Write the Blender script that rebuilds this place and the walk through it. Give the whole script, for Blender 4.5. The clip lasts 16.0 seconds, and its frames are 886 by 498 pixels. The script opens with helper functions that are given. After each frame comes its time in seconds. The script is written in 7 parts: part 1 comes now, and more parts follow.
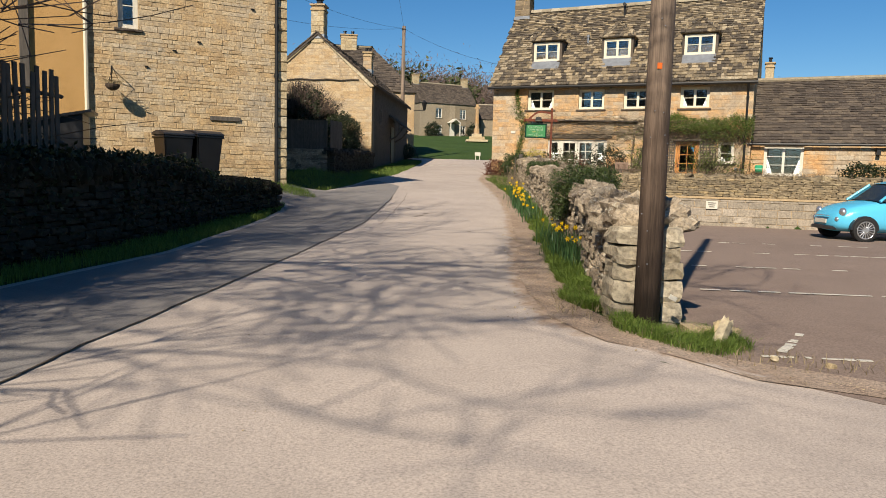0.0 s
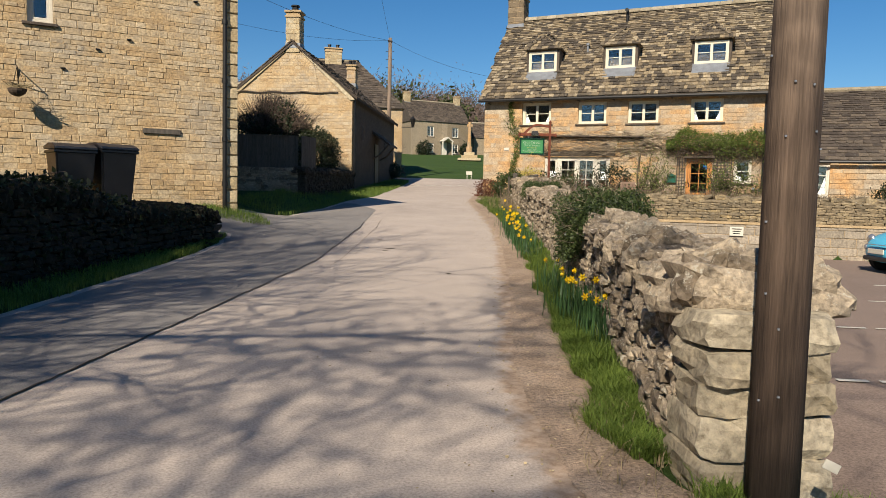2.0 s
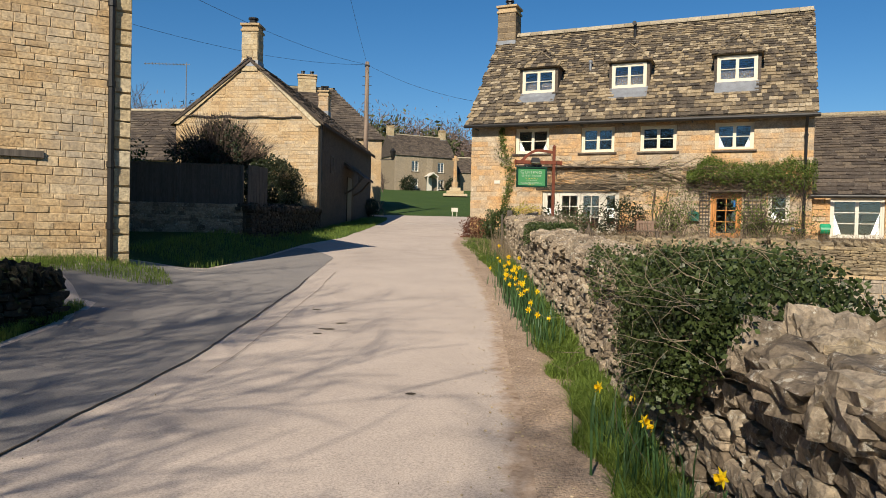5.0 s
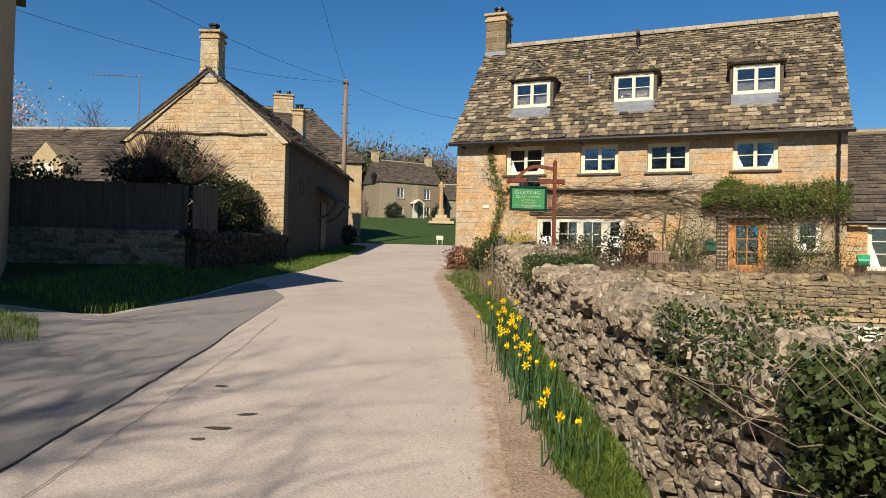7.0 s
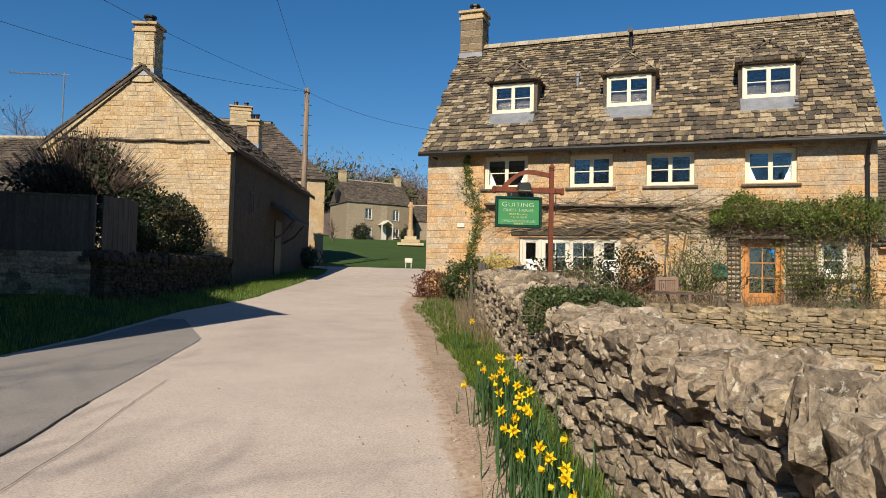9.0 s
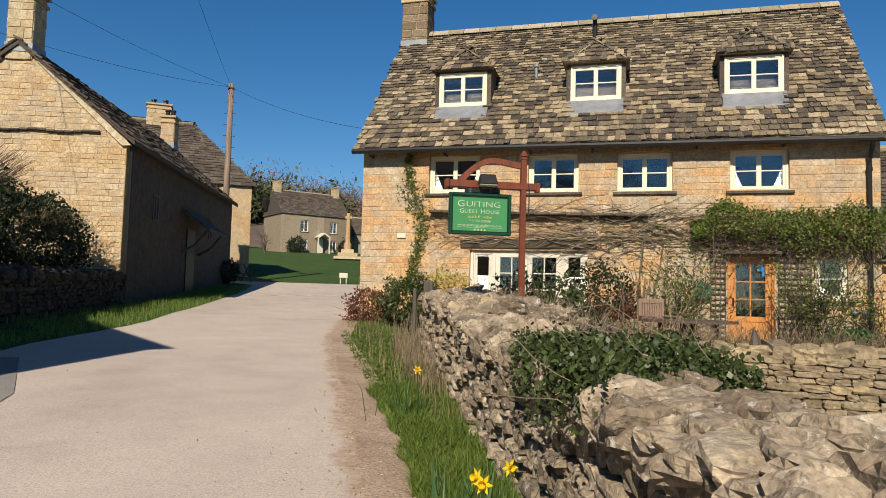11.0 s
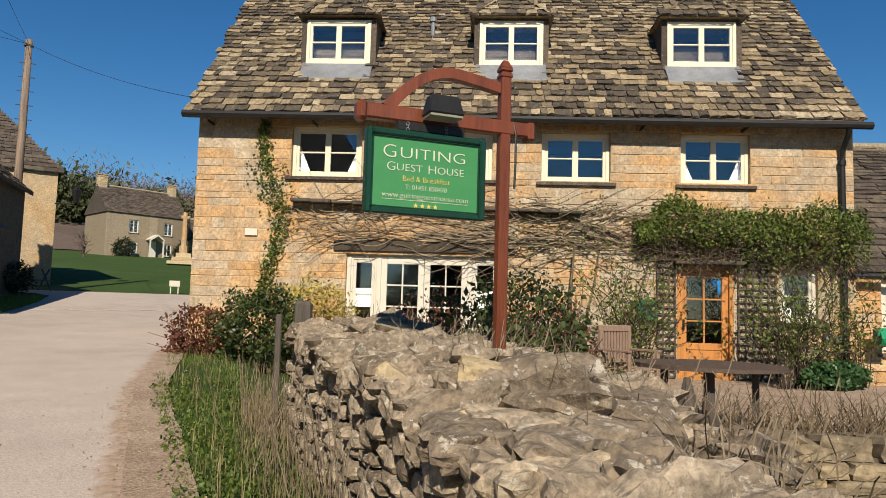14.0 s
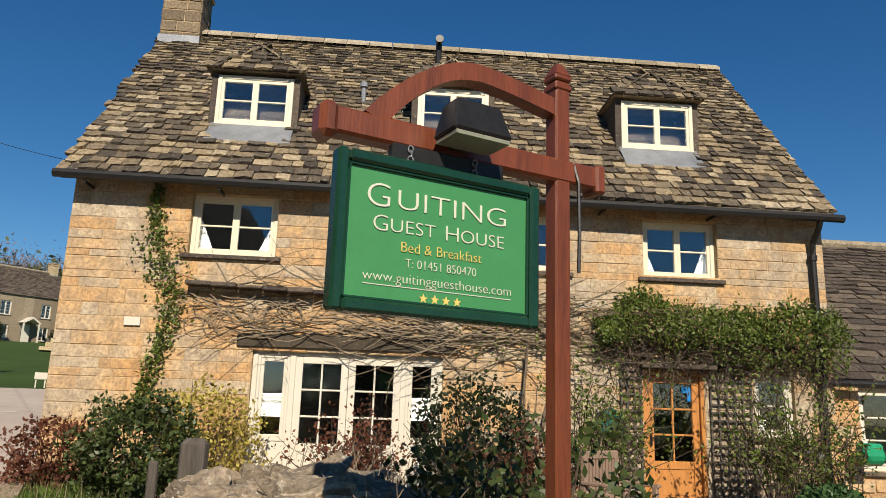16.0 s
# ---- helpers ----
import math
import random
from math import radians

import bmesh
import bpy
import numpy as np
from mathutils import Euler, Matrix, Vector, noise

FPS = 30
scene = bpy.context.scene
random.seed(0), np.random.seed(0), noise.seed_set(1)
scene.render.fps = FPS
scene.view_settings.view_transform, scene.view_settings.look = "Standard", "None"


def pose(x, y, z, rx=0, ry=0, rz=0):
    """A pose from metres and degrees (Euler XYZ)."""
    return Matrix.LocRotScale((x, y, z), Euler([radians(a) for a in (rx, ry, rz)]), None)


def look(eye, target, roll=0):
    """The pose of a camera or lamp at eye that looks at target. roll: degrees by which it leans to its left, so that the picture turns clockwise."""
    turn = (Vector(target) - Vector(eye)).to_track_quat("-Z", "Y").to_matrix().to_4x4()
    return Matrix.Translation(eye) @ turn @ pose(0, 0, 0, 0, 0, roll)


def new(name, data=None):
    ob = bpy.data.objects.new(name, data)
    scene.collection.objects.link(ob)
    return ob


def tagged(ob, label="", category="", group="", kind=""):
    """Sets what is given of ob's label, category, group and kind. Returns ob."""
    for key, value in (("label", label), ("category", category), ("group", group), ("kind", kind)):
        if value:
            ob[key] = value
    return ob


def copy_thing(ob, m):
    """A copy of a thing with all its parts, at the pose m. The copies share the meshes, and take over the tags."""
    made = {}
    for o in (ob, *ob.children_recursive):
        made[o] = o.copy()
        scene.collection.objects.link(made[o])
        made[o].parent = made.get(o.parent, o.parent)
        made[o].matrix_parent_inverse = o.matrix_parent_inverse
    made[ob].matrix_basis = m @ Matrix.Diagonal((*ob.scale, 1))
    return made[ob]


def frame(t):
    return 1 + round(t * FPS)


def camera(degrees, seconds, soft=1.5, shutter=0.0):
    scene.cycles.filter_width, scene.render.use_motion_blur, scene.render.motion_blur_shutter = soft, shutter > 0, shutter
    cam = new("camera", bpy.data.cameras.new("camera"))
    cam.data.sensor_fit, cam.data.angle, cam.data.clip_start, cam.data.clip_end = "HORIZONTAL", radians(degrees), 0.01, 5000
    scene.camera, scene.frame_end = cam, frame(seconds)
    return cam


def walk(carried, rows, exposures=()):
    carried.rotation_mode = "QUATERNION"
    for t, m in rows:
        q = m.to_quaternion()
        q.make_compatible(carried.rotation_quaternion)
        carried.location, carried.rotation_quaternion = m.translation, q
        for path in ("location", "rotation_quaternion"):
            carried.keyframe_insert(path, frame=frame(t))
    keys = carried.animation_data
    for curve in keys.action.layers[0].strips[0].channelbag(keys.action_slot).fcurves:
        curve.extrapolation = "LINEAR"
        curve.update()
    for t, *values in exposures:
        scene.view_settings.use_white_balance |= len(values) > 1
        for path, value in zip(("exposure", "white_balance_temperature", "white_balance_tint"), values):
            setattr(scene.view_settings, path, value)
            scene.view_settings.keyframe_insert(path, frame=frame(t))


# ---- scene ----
import itertools

cam = camera(63.5, 16.0, soft=0.9)
METRES, EYE, TILT, LEAN, TURN = 23.0, 1.42, 0.0, 0.0, 0.0
ROWS = [
    (0.0, 0.0, 0.0, 0.0, 0.15, -5.85, -1.49),
    (0.5, 0.0035, 0.0332, 0.001, 0.18, -5.69, -1.47),
    (1.0, 0.0074, 0.067, 0.002, 0.05, -5.25, -1.45),
    (1.5, 0.0102, 0.1012, 0.0031, -0.14, -4.74, -1.42),
    (2.0, 0.0138, 0.1352, 0.0041, -0.3, -4.32, -1.38),
    (2.5, 0.0154, 0.1671, 0.0058, -0.35, -4.01, -1.38),
    (3.0, 0.0173, 0.2008, 0.0071, -0.35, -3.66, -1.38),
    (3.5, 0.018, 0.2339, 0.0077, -0.42, -3.23, -1.37),
    (4.0, 0.0195, 0.2684, 0.0088, -0.63, -2.68, -1.33),
    (4.5, 0.0216, 0.3014, 0.0099, -0.95, -2.1, -1.31),
    (5.0, 0.025, 0.3347, 0.0117, -1.36, -1.42, -1.3),
    (7.5, 0.0371, 0.5001, 0.0168, -2.72, 1.37, -1.34),
    (8.0, 0.0376, 0.5336, 0.0182, -3.25, 1.9, -1.34),
    (8.5, 0.0402, 0.5659, 0.0201, -3.96, 2.33, -1.34),
    (9.0, 0.0428, 0.5978, 0.0209, -4.79, 2.68, -1.37),
    (11.5, 0.0584, 0.757, 0.0283, -11.76, 4.24, -1.58),
    (12.0, 0.0604, 0.7885, 0.0292, -14.34, 4.46, -1.63),
    (12.5, 0.0635, 0.8212, 0.0304, -16.77, 4.59, -1.65),
    (13.0, 0.0655, 0.8516, 0.0322, -18.78, 4.64, -1.64),
    (13.5, 0.0686, 0.8817, 0.0347, -20.41, 4.75, -1.62),
    (14.0, 0.0722, 0.9103, 0.0361, -21.78, 4.92, -1.62),
    (14.5, 0.0756, 0.9369, 0.0393, -23.23, 5.24, -1.68),
    (15.0, 0.0787, 0.9595, 0.0428, -25.11, 6.43, -1.74),
    (15.5, 0.0837, 0.9792, 0.0461, -27.37, 9.14, -1.82),
    (16.0, 0.0868, 0.9936, 0.0484, -29.59, 12.19, -1.85),
]
walk(cam, [(t, pose(0, 0, EYE, TILT, LEAN, TURN) @ pose(METRES * x, METRES * y, METRES * z, 90 + pitch, roll, yaw)) for t, x, y, z, yaw, pitch, roll in ROWS],
     exposures=[(0.0, 0.6), (9.0, 0.57), (16.0, 0.5)])

# ---- world and sun ----
SUN_AZ = Vector((0.383, 0.924, 0)).normalized()      # the way the light travels over the ground
SUN_EL = radians(36)
world = bpy.data.worlds.new("world")
scene.world = world
world.use_nodes = True
wn, wl = world.node_tree.nodes, world.node_tree.links
wn.clear()
sky = wn.new("ShaderNodeTexSky")
sky.sky_type, sky.sun_disc = "NISHITA", False
sky.sun_elevation, sky.sun_rotation = SUN_EL, math.atan2(-SUN_AZ.x, -SUN_AZ.y)
sky.air_density, sky.dust_density, sky.ozone_density = 1.0, 0.0, 5.0
bg = wn.new("ShaderNodeBackground")
bg.inputs["Strength"].default_value = 0.060
wo = wn.new("ShaderNodeOutputWorld")
deep = wn.new("ShaderNodeHueSaturation")
deep.inputs["Saturation"].default_value = 1.25
wl.new(sky.outputs[0], deep.inputs["Color"])
wl.new(deep.outputs[0], bg.inputs["Color"])
wl.new(bg.outputs[0], wo.inputs["Surface"])
sun = new("sun", bpy.data.lights.new("sun", "SUN"))
sun.data.energy, sun.data.angle, sun.data.color = 5.0, radians(0.53), (1.0, 0.88, 0.72)
light_way = Vector((SUN_AZ.x * math.cos(SUN_EL), SUN_AZ.y * math.cos(SUN_EL), -math.sin(SUN_EL)))
sun.matrix_world = look((-20, -40, 30), Vector((-20, -40, 30)) + light_way)


# ---- materials ----
def nodes_of(name, rough=0.8, metal=0.0):
    m = bpy.data.materials.new(name)
    m.use_nodes = True
    n, l = m.node_tree.nodes, m.node_tree.links
    b = n["Principled BSDF"]
    b.inputs["Roughness"].default_value, b.inputs["Metallic"].default_value = rough, metal
    b.inputs["Specular IOR Level"].default_value = 0.3
    return m, n, l, b


def noise_node(n, l, coord, scale, detail=4.0, rough=0.55, dist=0.0):
    t = n.new("ShaderNodeTexNoise")
    t.inputs["Scale"].default_value, t.inputs["Detail"].default_value = scale, detail
    t.inputs["Roughness"].default_value, t.inputs["Distortion"].default_value = rough, dist
    l.new(coord, t.inputs["Vector"])
    return t.outputs["Fac"]


def ramp(n, l, fac, stops):
    r = n.new("ShaderNodeValToRGB")
    e = r.color_ramp.elements
    while len(e) < len(stops):
        e.new(0.5)
    for k, (p, c) in zip(e, stops):
        k.position, k.color = p, (*c, 1)
    l.new(fac, r.inputs[0])
    return r.outputs[0]


def mix(n, l, fac, a, b, kind="MIX"):
    m = n.new("ShaderNodeMix")
    m.data_type, m.blend_type = "RGBA", kind
    for sock, v in ((m.inputs[0], fac), (m.inputs[6], a), (m.inputs[7], b)):
        if isinstance(v, (int, float)):
            sock.default_value = v
        elif isinstance(v, tuple):
            sock.default_value = (*v, 1)
        else:
            l.new(v, sock)
    return m.outputs[2]


def maths(n, l, op, a, b=0.0, c=None):
    m = n.new("ShaderNodeMath")
    m.operation = op
    for i, v in enumerate((a, b) if c is None else (a, b, c)):
        if isinstance(v, (int, float)):
            m.inputs[i].default_value = v
        else:
            l.new(v, m.inputs[i])
    return m.outputs[0]


def bump(n, l, b, height, strength=0.5, dist=0.02):
    k = n.new("ShaderNodeBump")
    k.inputs["Strength"].default_value, k.inputs["Distance"].default_value = strength, dist
    l.new(height, k.inputs["Height"])
    l.new(k.outputs[0], b.inputs["Normal"])


def piece_random(n, l):
    """One random number for each piece, single object or joined island."""
    o, g = n.new("ShaderNodeObjectInfo"), n.new("ShaderNodeNewGeometry")
    return maths(n, l, "FRACT", maths(n, l, "ADD", o.outputs["Random"], g.outputs["Random Per Island"]))


def stone(name, stops, stain=(0.10, 0.09, 0.075), stain_at=0.62, grain=22.0, relief=0.6, rough=0.9, lichen=None, patch=0.7, each=0.62, mottle=5.0, lichen_at=0.60, deep=0.05):
    """Stone pieces: a colour for each piece, grain, weather stains in patches."""
    m, n, l, b = nodes_of(name, rough)
    pos = n.new("ShaderNodeNewGeometry").outputs["Position"]
    r = piece_random(n, l)
    big = noise_node(n, l, pos, patch, 5, 0.6, 0.4)
    fine = noise_node(n, l, pos, grain, 6, 0.65)
    mid = noise_node(n, l, pos, mottle, 5, 0.65)
    f = maths(n, l, "ADD", maths(n, l, "MULTIPLY", r, each), maths(n, l, "MULTIPLY", maths(n, l, "SUBTRACT", maths(n, l, "MULTIPLY", big, 2.2), 0.6), 1.02 - each))
    col = ramp(n, l, f, stops)
    col = mix(n, l, 0.75, col, ramp(n, l, fine, [(0.30, (0.32, 0.29, 0.26)), (0.52, (1.0, 1.0, 1.0)), (0.70, (1.45, 1.40, 1.3))]), "MULTIPLY")
    st = ramp(n, l, mix(n, l, 0.45, mid, big), [(stain_at - 0.12, (0, 0, 0)), (stain_at + 0.10, (1, 1, 1))])
    col = mix(n, l, maths(n, l, "MULTIPLY", st, 0.75), col, stain)
    if lichen:
        li = ramp(n, l, noise_node(n, l, pos, 16.0, 6, 0.75), [(lichen_at, (0, 0, 0)), (lichen_at + 0.05, (1, 1, 1))])
        col = mix(n, l, maths(n, l, "MULTIPLY", li, 0.8), col, lichen)
    l.new(col, b.inputs["Base Color"])
    bump(n, l, b, mix(n, l, 0.5, fine, mid), relief, deep)
    return m


def plain(name, col, rough=0.6, metal=0.0, var=0.18, scale=8.0, relief=0.15, spec=0.3, grain=None):
    """Paint, wood, metal: one colour with wear at two scales."""
    m, n, l, b = nodes_of(name, rough, metal)
    b.inputs["Specular IOR Level"].default_value = spec
    pos = n.new("ShaderNodeTexCoord").outputs["Object"]
    if grain:
        mp = n.new("ShaderNodeMapping")
        mp.inputs["Scale"].default_value = grain
        l.new(pos, mp.inputs[0])
        pos = mp.outputs[0]
    a, c = noise_node(n, l, pos, scale, 5), noise_node(n, l, pos, scale * 7, 5, 0.65)
    k = ramp(n, l, mix(n, l, 0.5, a, c), [(0.3, (1 - var * 1.6,) * 3), (0.7, (1 + var,) * 3)])
    l.new(mix(n, l, 1.0, col, k, "MULTIPLY"), b.inputs["Base Color"])
    bump(n, l, b, c, relief, 0.01)
    return m


def leafy(name, dark, light, rough=0.55, through_it=0.25):
    m, n, l, b = nodes_of(name, rough)
    r = piece_random(n, l)
    pos = n.new("ShaderNodeNewGeometry").outputs["Position"]
    f = maths(n, l, "ADD", maths(n, l, "MULTIPLY", r, 0.65), maths(n, l, "MULTIPLY", noise_node(n, l, pos, 1.7), 0.4))
    col = ramp(n, l, f, [(0.15, dark), (0.85, light)])
    l.new(col, b.inputs["Base Color"])
    if through_it:
        t = n.new("ShaderNodeBsdfTranslucent")
        l.new(col, t.inputs[0])
        s = n.new("ShaderNodeMixShader")
        s.inputs[0].default_value = through_it
        l.new(b.outputs[0], s.inputs[1])
        l.new(t.outputs[0], s.inputs[2])
        l.new(s.outputs[0], n["Material Output"].inputs[0])
    return m


def surface(name, stops, big=0.35, mid=2.5, fine=60.0, relief=0.5, rough=0.93, speck=0.6, dist=0.015):
    """Ground: two scales of colour and a fine grit."""
    m, n, l, b = nodes_of(name, rough)
    b.inputs["Specular IOR Level"].default_value = 0.15
    pos = n.new("ShaderNodeNewGeometry").outputs["Position"]
    a, c, d = noise_node(n, l, pos, big, 5, 0.6, 0.6), noise_node(n, l, pos, mid, 6, 0.65), noise_node(n, l, pos, fine, 3, 0.7)
    col = ramp(n, l, mix(n, l, 0.5, a, c), stops)
    col = mix(n, l, speck, col, ramp(n, l, d, [(0.32, (0.30, 0.28, 0.27)), (0.5, (1, 1, 1)), (0.68, (1.6, 1.52, 1.45))]), "MULTIPLY")
    l.new(col, b.inputs["Base Color"])
    bump(n, l, b, mix(n, l, 0.6, c, d), relief, dist)
    return m


HONEY = [(0.08, (0.25, 0.155, 0.078)), (0.26, (0.45, 0.262, 0.112)), (0.44, (0.49, 0.32, 0.16)), (0.62, (0.43, 0.345, 0.235)), (0.85, (0.51, 0.445, 0.335))]
M_ASHLAR = stone("honey_limestone", HONEY, (0.20, 0.155, 0.11), 0.545, relief=0.5, each=0.34, patch=0.5)
M_RUBBLE = stone("coursed_limestone", [(0.06, (0.288, 0.196, 0.104)), (0.32, (0.424, 0.3, 0.16)), (0.58, (0.48, 0.372, 0.228)), (0.9, (0.504, 0.428, 0.312))], (0.224, 0.188, 0.144), 0.56, relief=0.6, each=0.38)
M_DRY = stone("drystone", [(0.10, (0.124, 0.0968, 0.0676)), (0.34, (0.225, 0.18, 0.129)), (0.60, (0.326, 0.265, 0.192)), (0.82, (0.406, 0.338, 0.248)), (0.96, (0.518, 0.417, 0.27))], (0.0563, 0.0473, 0.0371), 0.565, relief=1.0, lichen=(0.451, 0.422, 0.349), mottle=11.0, lichen_at=0.57, grain=34.0, deep=0.03)
M_QUOIN = stone("cut_limestone", [(0.15, (0.36, 0.28, 0.16)), (0.6, (0.464, 0.376, 0.232)), (0.9, (0.496, 0.432, 0.304))], (0.208, 0.176, 0.128), 0.59, relief=0.75)
M_SLATE = stone("stone_slate", [(0.10, (0.045, 0.037, 0.029)), (0.34, (0.085, 0.069, 0.051)), (0.53, (0.165, 0.13, 0.085)), (0.70, (0.28, 0.22, 0.135)), (0.88, (0.43, 0.36, 0.25))], (0.038, 0.033, 0.028), 0.575, relief=0.8, lichen=(0.36, 0.34, 0.29), patch=0.5, each=0.66, lichen_at=0.60, mottle=9.0)
M_SLATE2 = stone("brown_stone_slate", [(0.15, (0.048, 0.0384, 0.032)), (0.5, (0.08, 0.064, 0.0512)), (0.9, (0.136, 0.108, 0.08))], (0.032, 0.028, 0.024), 0.6, relief=0.7, lichen=(0.224, 0.216, 0.192), patch=0.5)
# Stone of the unlit walls: their shade is put into a darker colour.
M_SHADESTONE = stone("shade_dark_limestone", [(0.15, (0.0442, 0.0345, 0.0243)), (0.6, (0.0707, 0.0553, 0.0398)), (0.9, (0.0969, 0.0774, 0.0553))], (0.0265, 0.0221, 0.0177), 0.55, relief=0.6)
# Moss, and the deep shade on the bank wall, both held in the colour.
M_MOSSSHADE = stone("mossy_shaded_drystone", [(0.15, (0.0168, 0.0154, 0.0098)), (0.6, (0.0336, 0.028, 0.0196)), (0.9, (0.056, 0.0476, 0.0336))], (0.0084, 0.0112, 0.0042), 0.52, relief=0.9, deep=0.02)
M_GREYHOUSE = stone("grey_limestone", [(0.15, (0.192, 0.152, 0.1)), (0.6, (0.264, 0.216, 0.148)), (0.9, (0.336, 0.28, 0.2))], (0.136, 0.116, 0.088), 0.57, relief=0.5)
M_RIDGE = stone("ridge_stone", [(0.2, (0.24, 0.2, 0.136)), (0.8, (0.384, 0.336, 0.248))], (0.128, 0.112, 0.088), 0.6)
M_MORTAR = surface("lime_mortar", [(0.35, (0.32, 0.232, 0.128)), (0.65, (0.416, 0.32, 0.196))], 0.8, 6.0, 50, 0.6)
# Near-black: shade between wall stones put into the core; also cracks, stains, lintel.
M_GAPSTAIN = surface("gap_shade_and_stain", [(0.3, (0.04, 0.0336, 0.0256)), (0.7, (0.088, 0.072, 0.052))], 0.8, 6, 40, 0.7)
M_RENDER = surface("ochre_render", [(0.3, (0.36, 0.216, 0.08)), (0.7, (0.44, 0.272, 0.112))], 0.6, 3.0, 60, 0.3)
M_TARMAC = surface("worn_tarmac", [(0.30, (0.313, 0.27, 0.235)), (0.5, (0.394, 0.34, 0.295)), (0.72, (0.454, 0.391, 0.337))], 0.22, 1.6, 70, 0.3, speck=0.42)
M_LANE = surface("grey_tarmac", [(0.30, (0.17, 0.161, 0.152)), (0.7, (0.228, 0.214, 0.202))], 0.3, 2.0, 80, 0.4, speck=0.45)
M_CARPARK = surface("car_park_tarmac", [(0.3, (0.184, 0.139, 0.114)), (0.7, (0.245, 0.19, 0.156))], 0.25, 1.8, 70, 0.4)
M_DIRT = surface("trodden_earth", [(0.28, (0.20, 0.145, 0.10)), (0.5, (0.31, 0.235, 0.175)), (0.75, (0.42, 0.345, 0.275))], 0.6, 3.5, 45, 0.9, dist=0.03)
M_TURF = surface("turf", [(0.3, (0.028, 0.052, 0.0128)), (0.55, (0.044, 0.08, 0.0176)), (0.8, (0.08, 0.096, 0.036))], 0.3, 4.0, 55, 0.9, dist=0.04)
M_CREAM = plain("cream_paint", (0.61, 0.56, 0.43), 0.45, var=0.06)
M_WHITE = plain("white_paint", (0.54, 0.51, 0.43), 0.45, var=0.06)
M_BLACK = plain("black_iron", (0.014, 0.014, 0.014), 0.4, var=0.3)
M_LEAD = plain("lead_sheet", (0.20, 0.215, 0.235), 0.5, 0.3, 0.25, 5, 0.3)
M_REDWOOD = plain("stained_red_timber", (0.14, 0.036, 0.0128), 0.38, var=0.35, scale=3.0, grain=(6, 6, 0.5), spec=0.5)
M_DOORWOOD = plain("varnished_orange_timber", (0.44, 0.192, 0.052), 0.35, var=0.2, scale=3.0, grain=(6, 6, 0.5), spec=0.5)
M_POLE = plain("weathered_pole_timber", (0.128, 0.1, 0.0776), 0.85, var=0.5, scale=2.2, grain=(9, 9, 0.35), relief=0.6)
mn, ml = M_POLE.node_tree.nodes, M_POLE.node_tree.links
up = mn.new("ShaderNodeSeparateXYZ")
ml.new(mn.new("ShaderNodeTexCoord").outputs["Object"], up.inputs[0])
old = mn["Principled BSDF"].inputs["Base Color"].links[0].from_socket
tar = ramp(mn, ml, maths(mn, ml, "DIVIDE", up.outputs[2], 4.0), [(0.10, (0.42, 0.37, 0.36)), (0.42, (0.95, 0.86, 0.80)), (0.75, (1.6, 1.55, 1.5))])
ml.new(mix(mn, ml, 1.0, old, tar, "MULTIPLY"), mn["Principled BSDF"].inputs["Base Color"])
M_GREYWOOD = plain("grey_weathered_timber", (0.1, 0.0864, 0.072), 0.85, var=0.4, scale=2.5, grain=(7, 7, 0.4), relief=0.5)
M_DARKBARK = plain("dark_twig_bark", (0.068, 0.0496, 0.036), 0.9, var=0.35, scale=3)
M_PALETWIG = plain("pale_twig_bark", (0.192, 0.152, 0.104), 0.9, var=0.3, scale=3)
M_GREEN = plain("green_sign_paint", (0.044, 0.2, 0.068), 0.35, var=0.05, spec=0.5)
M_DARKGREEN = plain("dark_green_gloss", (0.006, 0.035, 0.018), 0.25, var=0.2, spec=0.5)
M_TEAL = plain("teal_enamel", (0.008, 0.088, 0.06), 0.35, var=0.1, spec=0.5)
M_BIN = plain("black_plastic", (0.018, 0.018, 0.02), 0.38, var=0.15, spec=0.5)
# Indoor dimness put into the colour of room walls and floors.
M_ROOM = plain("dim_room", (0.08, 0.072, 0.064), 0.9)
M_CURTAIN = plain("white_cotton", (0.75, 0.75, 0.74), 0.9, var=0.08, relief=0.4)
M_IVY = leafy("ivy_leaf", (0.0179, 0.0294, 0.00768), (0.0768, 0.106, 0.0333), 0.42)
M_GRASS = leafy("grass_blade", (0.0638, 0.115, 0.017), (0.212, 0.289, 0.0595), 0.6, 0.45)
M_STRAW = leafy("dry_grass", (0.16, 0.12, 0.064), (0.336, 0.272, 0.16), 0.8, 0.3)
M_VINE = leafy("fresh_green_leaf", (0.04, 0.068, 0.0112), (0.152, 0.2, 0.04), 0.5, 0.35)
M_GOLDLEAF = leafy("golden_leaf", (0.20, 0.17, 0.03), (0.50, 0.42, 0.10), 0.5, 0.3)
M_RUSTLEAF = leafy("rust_red_leaf", (0.072, 0.024, 0.0144), (0.176, 0.068, 0.036), 0.6, 0.3)
# Hedge green set darker than its own, to carry the shade it stands in.
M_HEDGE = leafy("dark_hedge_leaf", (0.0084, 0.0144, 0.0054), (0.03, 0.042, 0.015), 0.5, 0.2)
M_DAFFLEAF = leafy("daffodil_leaf", (0.032, 0.076, 0.028), (0.068, 0.136, 0.048), 0.45, 0.3)
M_PETAL = leafy("yellow_petal", (0.75, 0.47, 0.006), (0.85, 0.66, 0.02), 0.5, 0.3)
M_BARE = leafy("bare_twigs", (0.056, 0.0416, 0.0336), (0.136, 0.1, 0.08), 0.9, 0.0)
M_FARBARE = leafy("far_bare_twigs", (0.08, 0.06, 0.0496), (0.176, 0.132, 0.108), 0.9, 0.0)
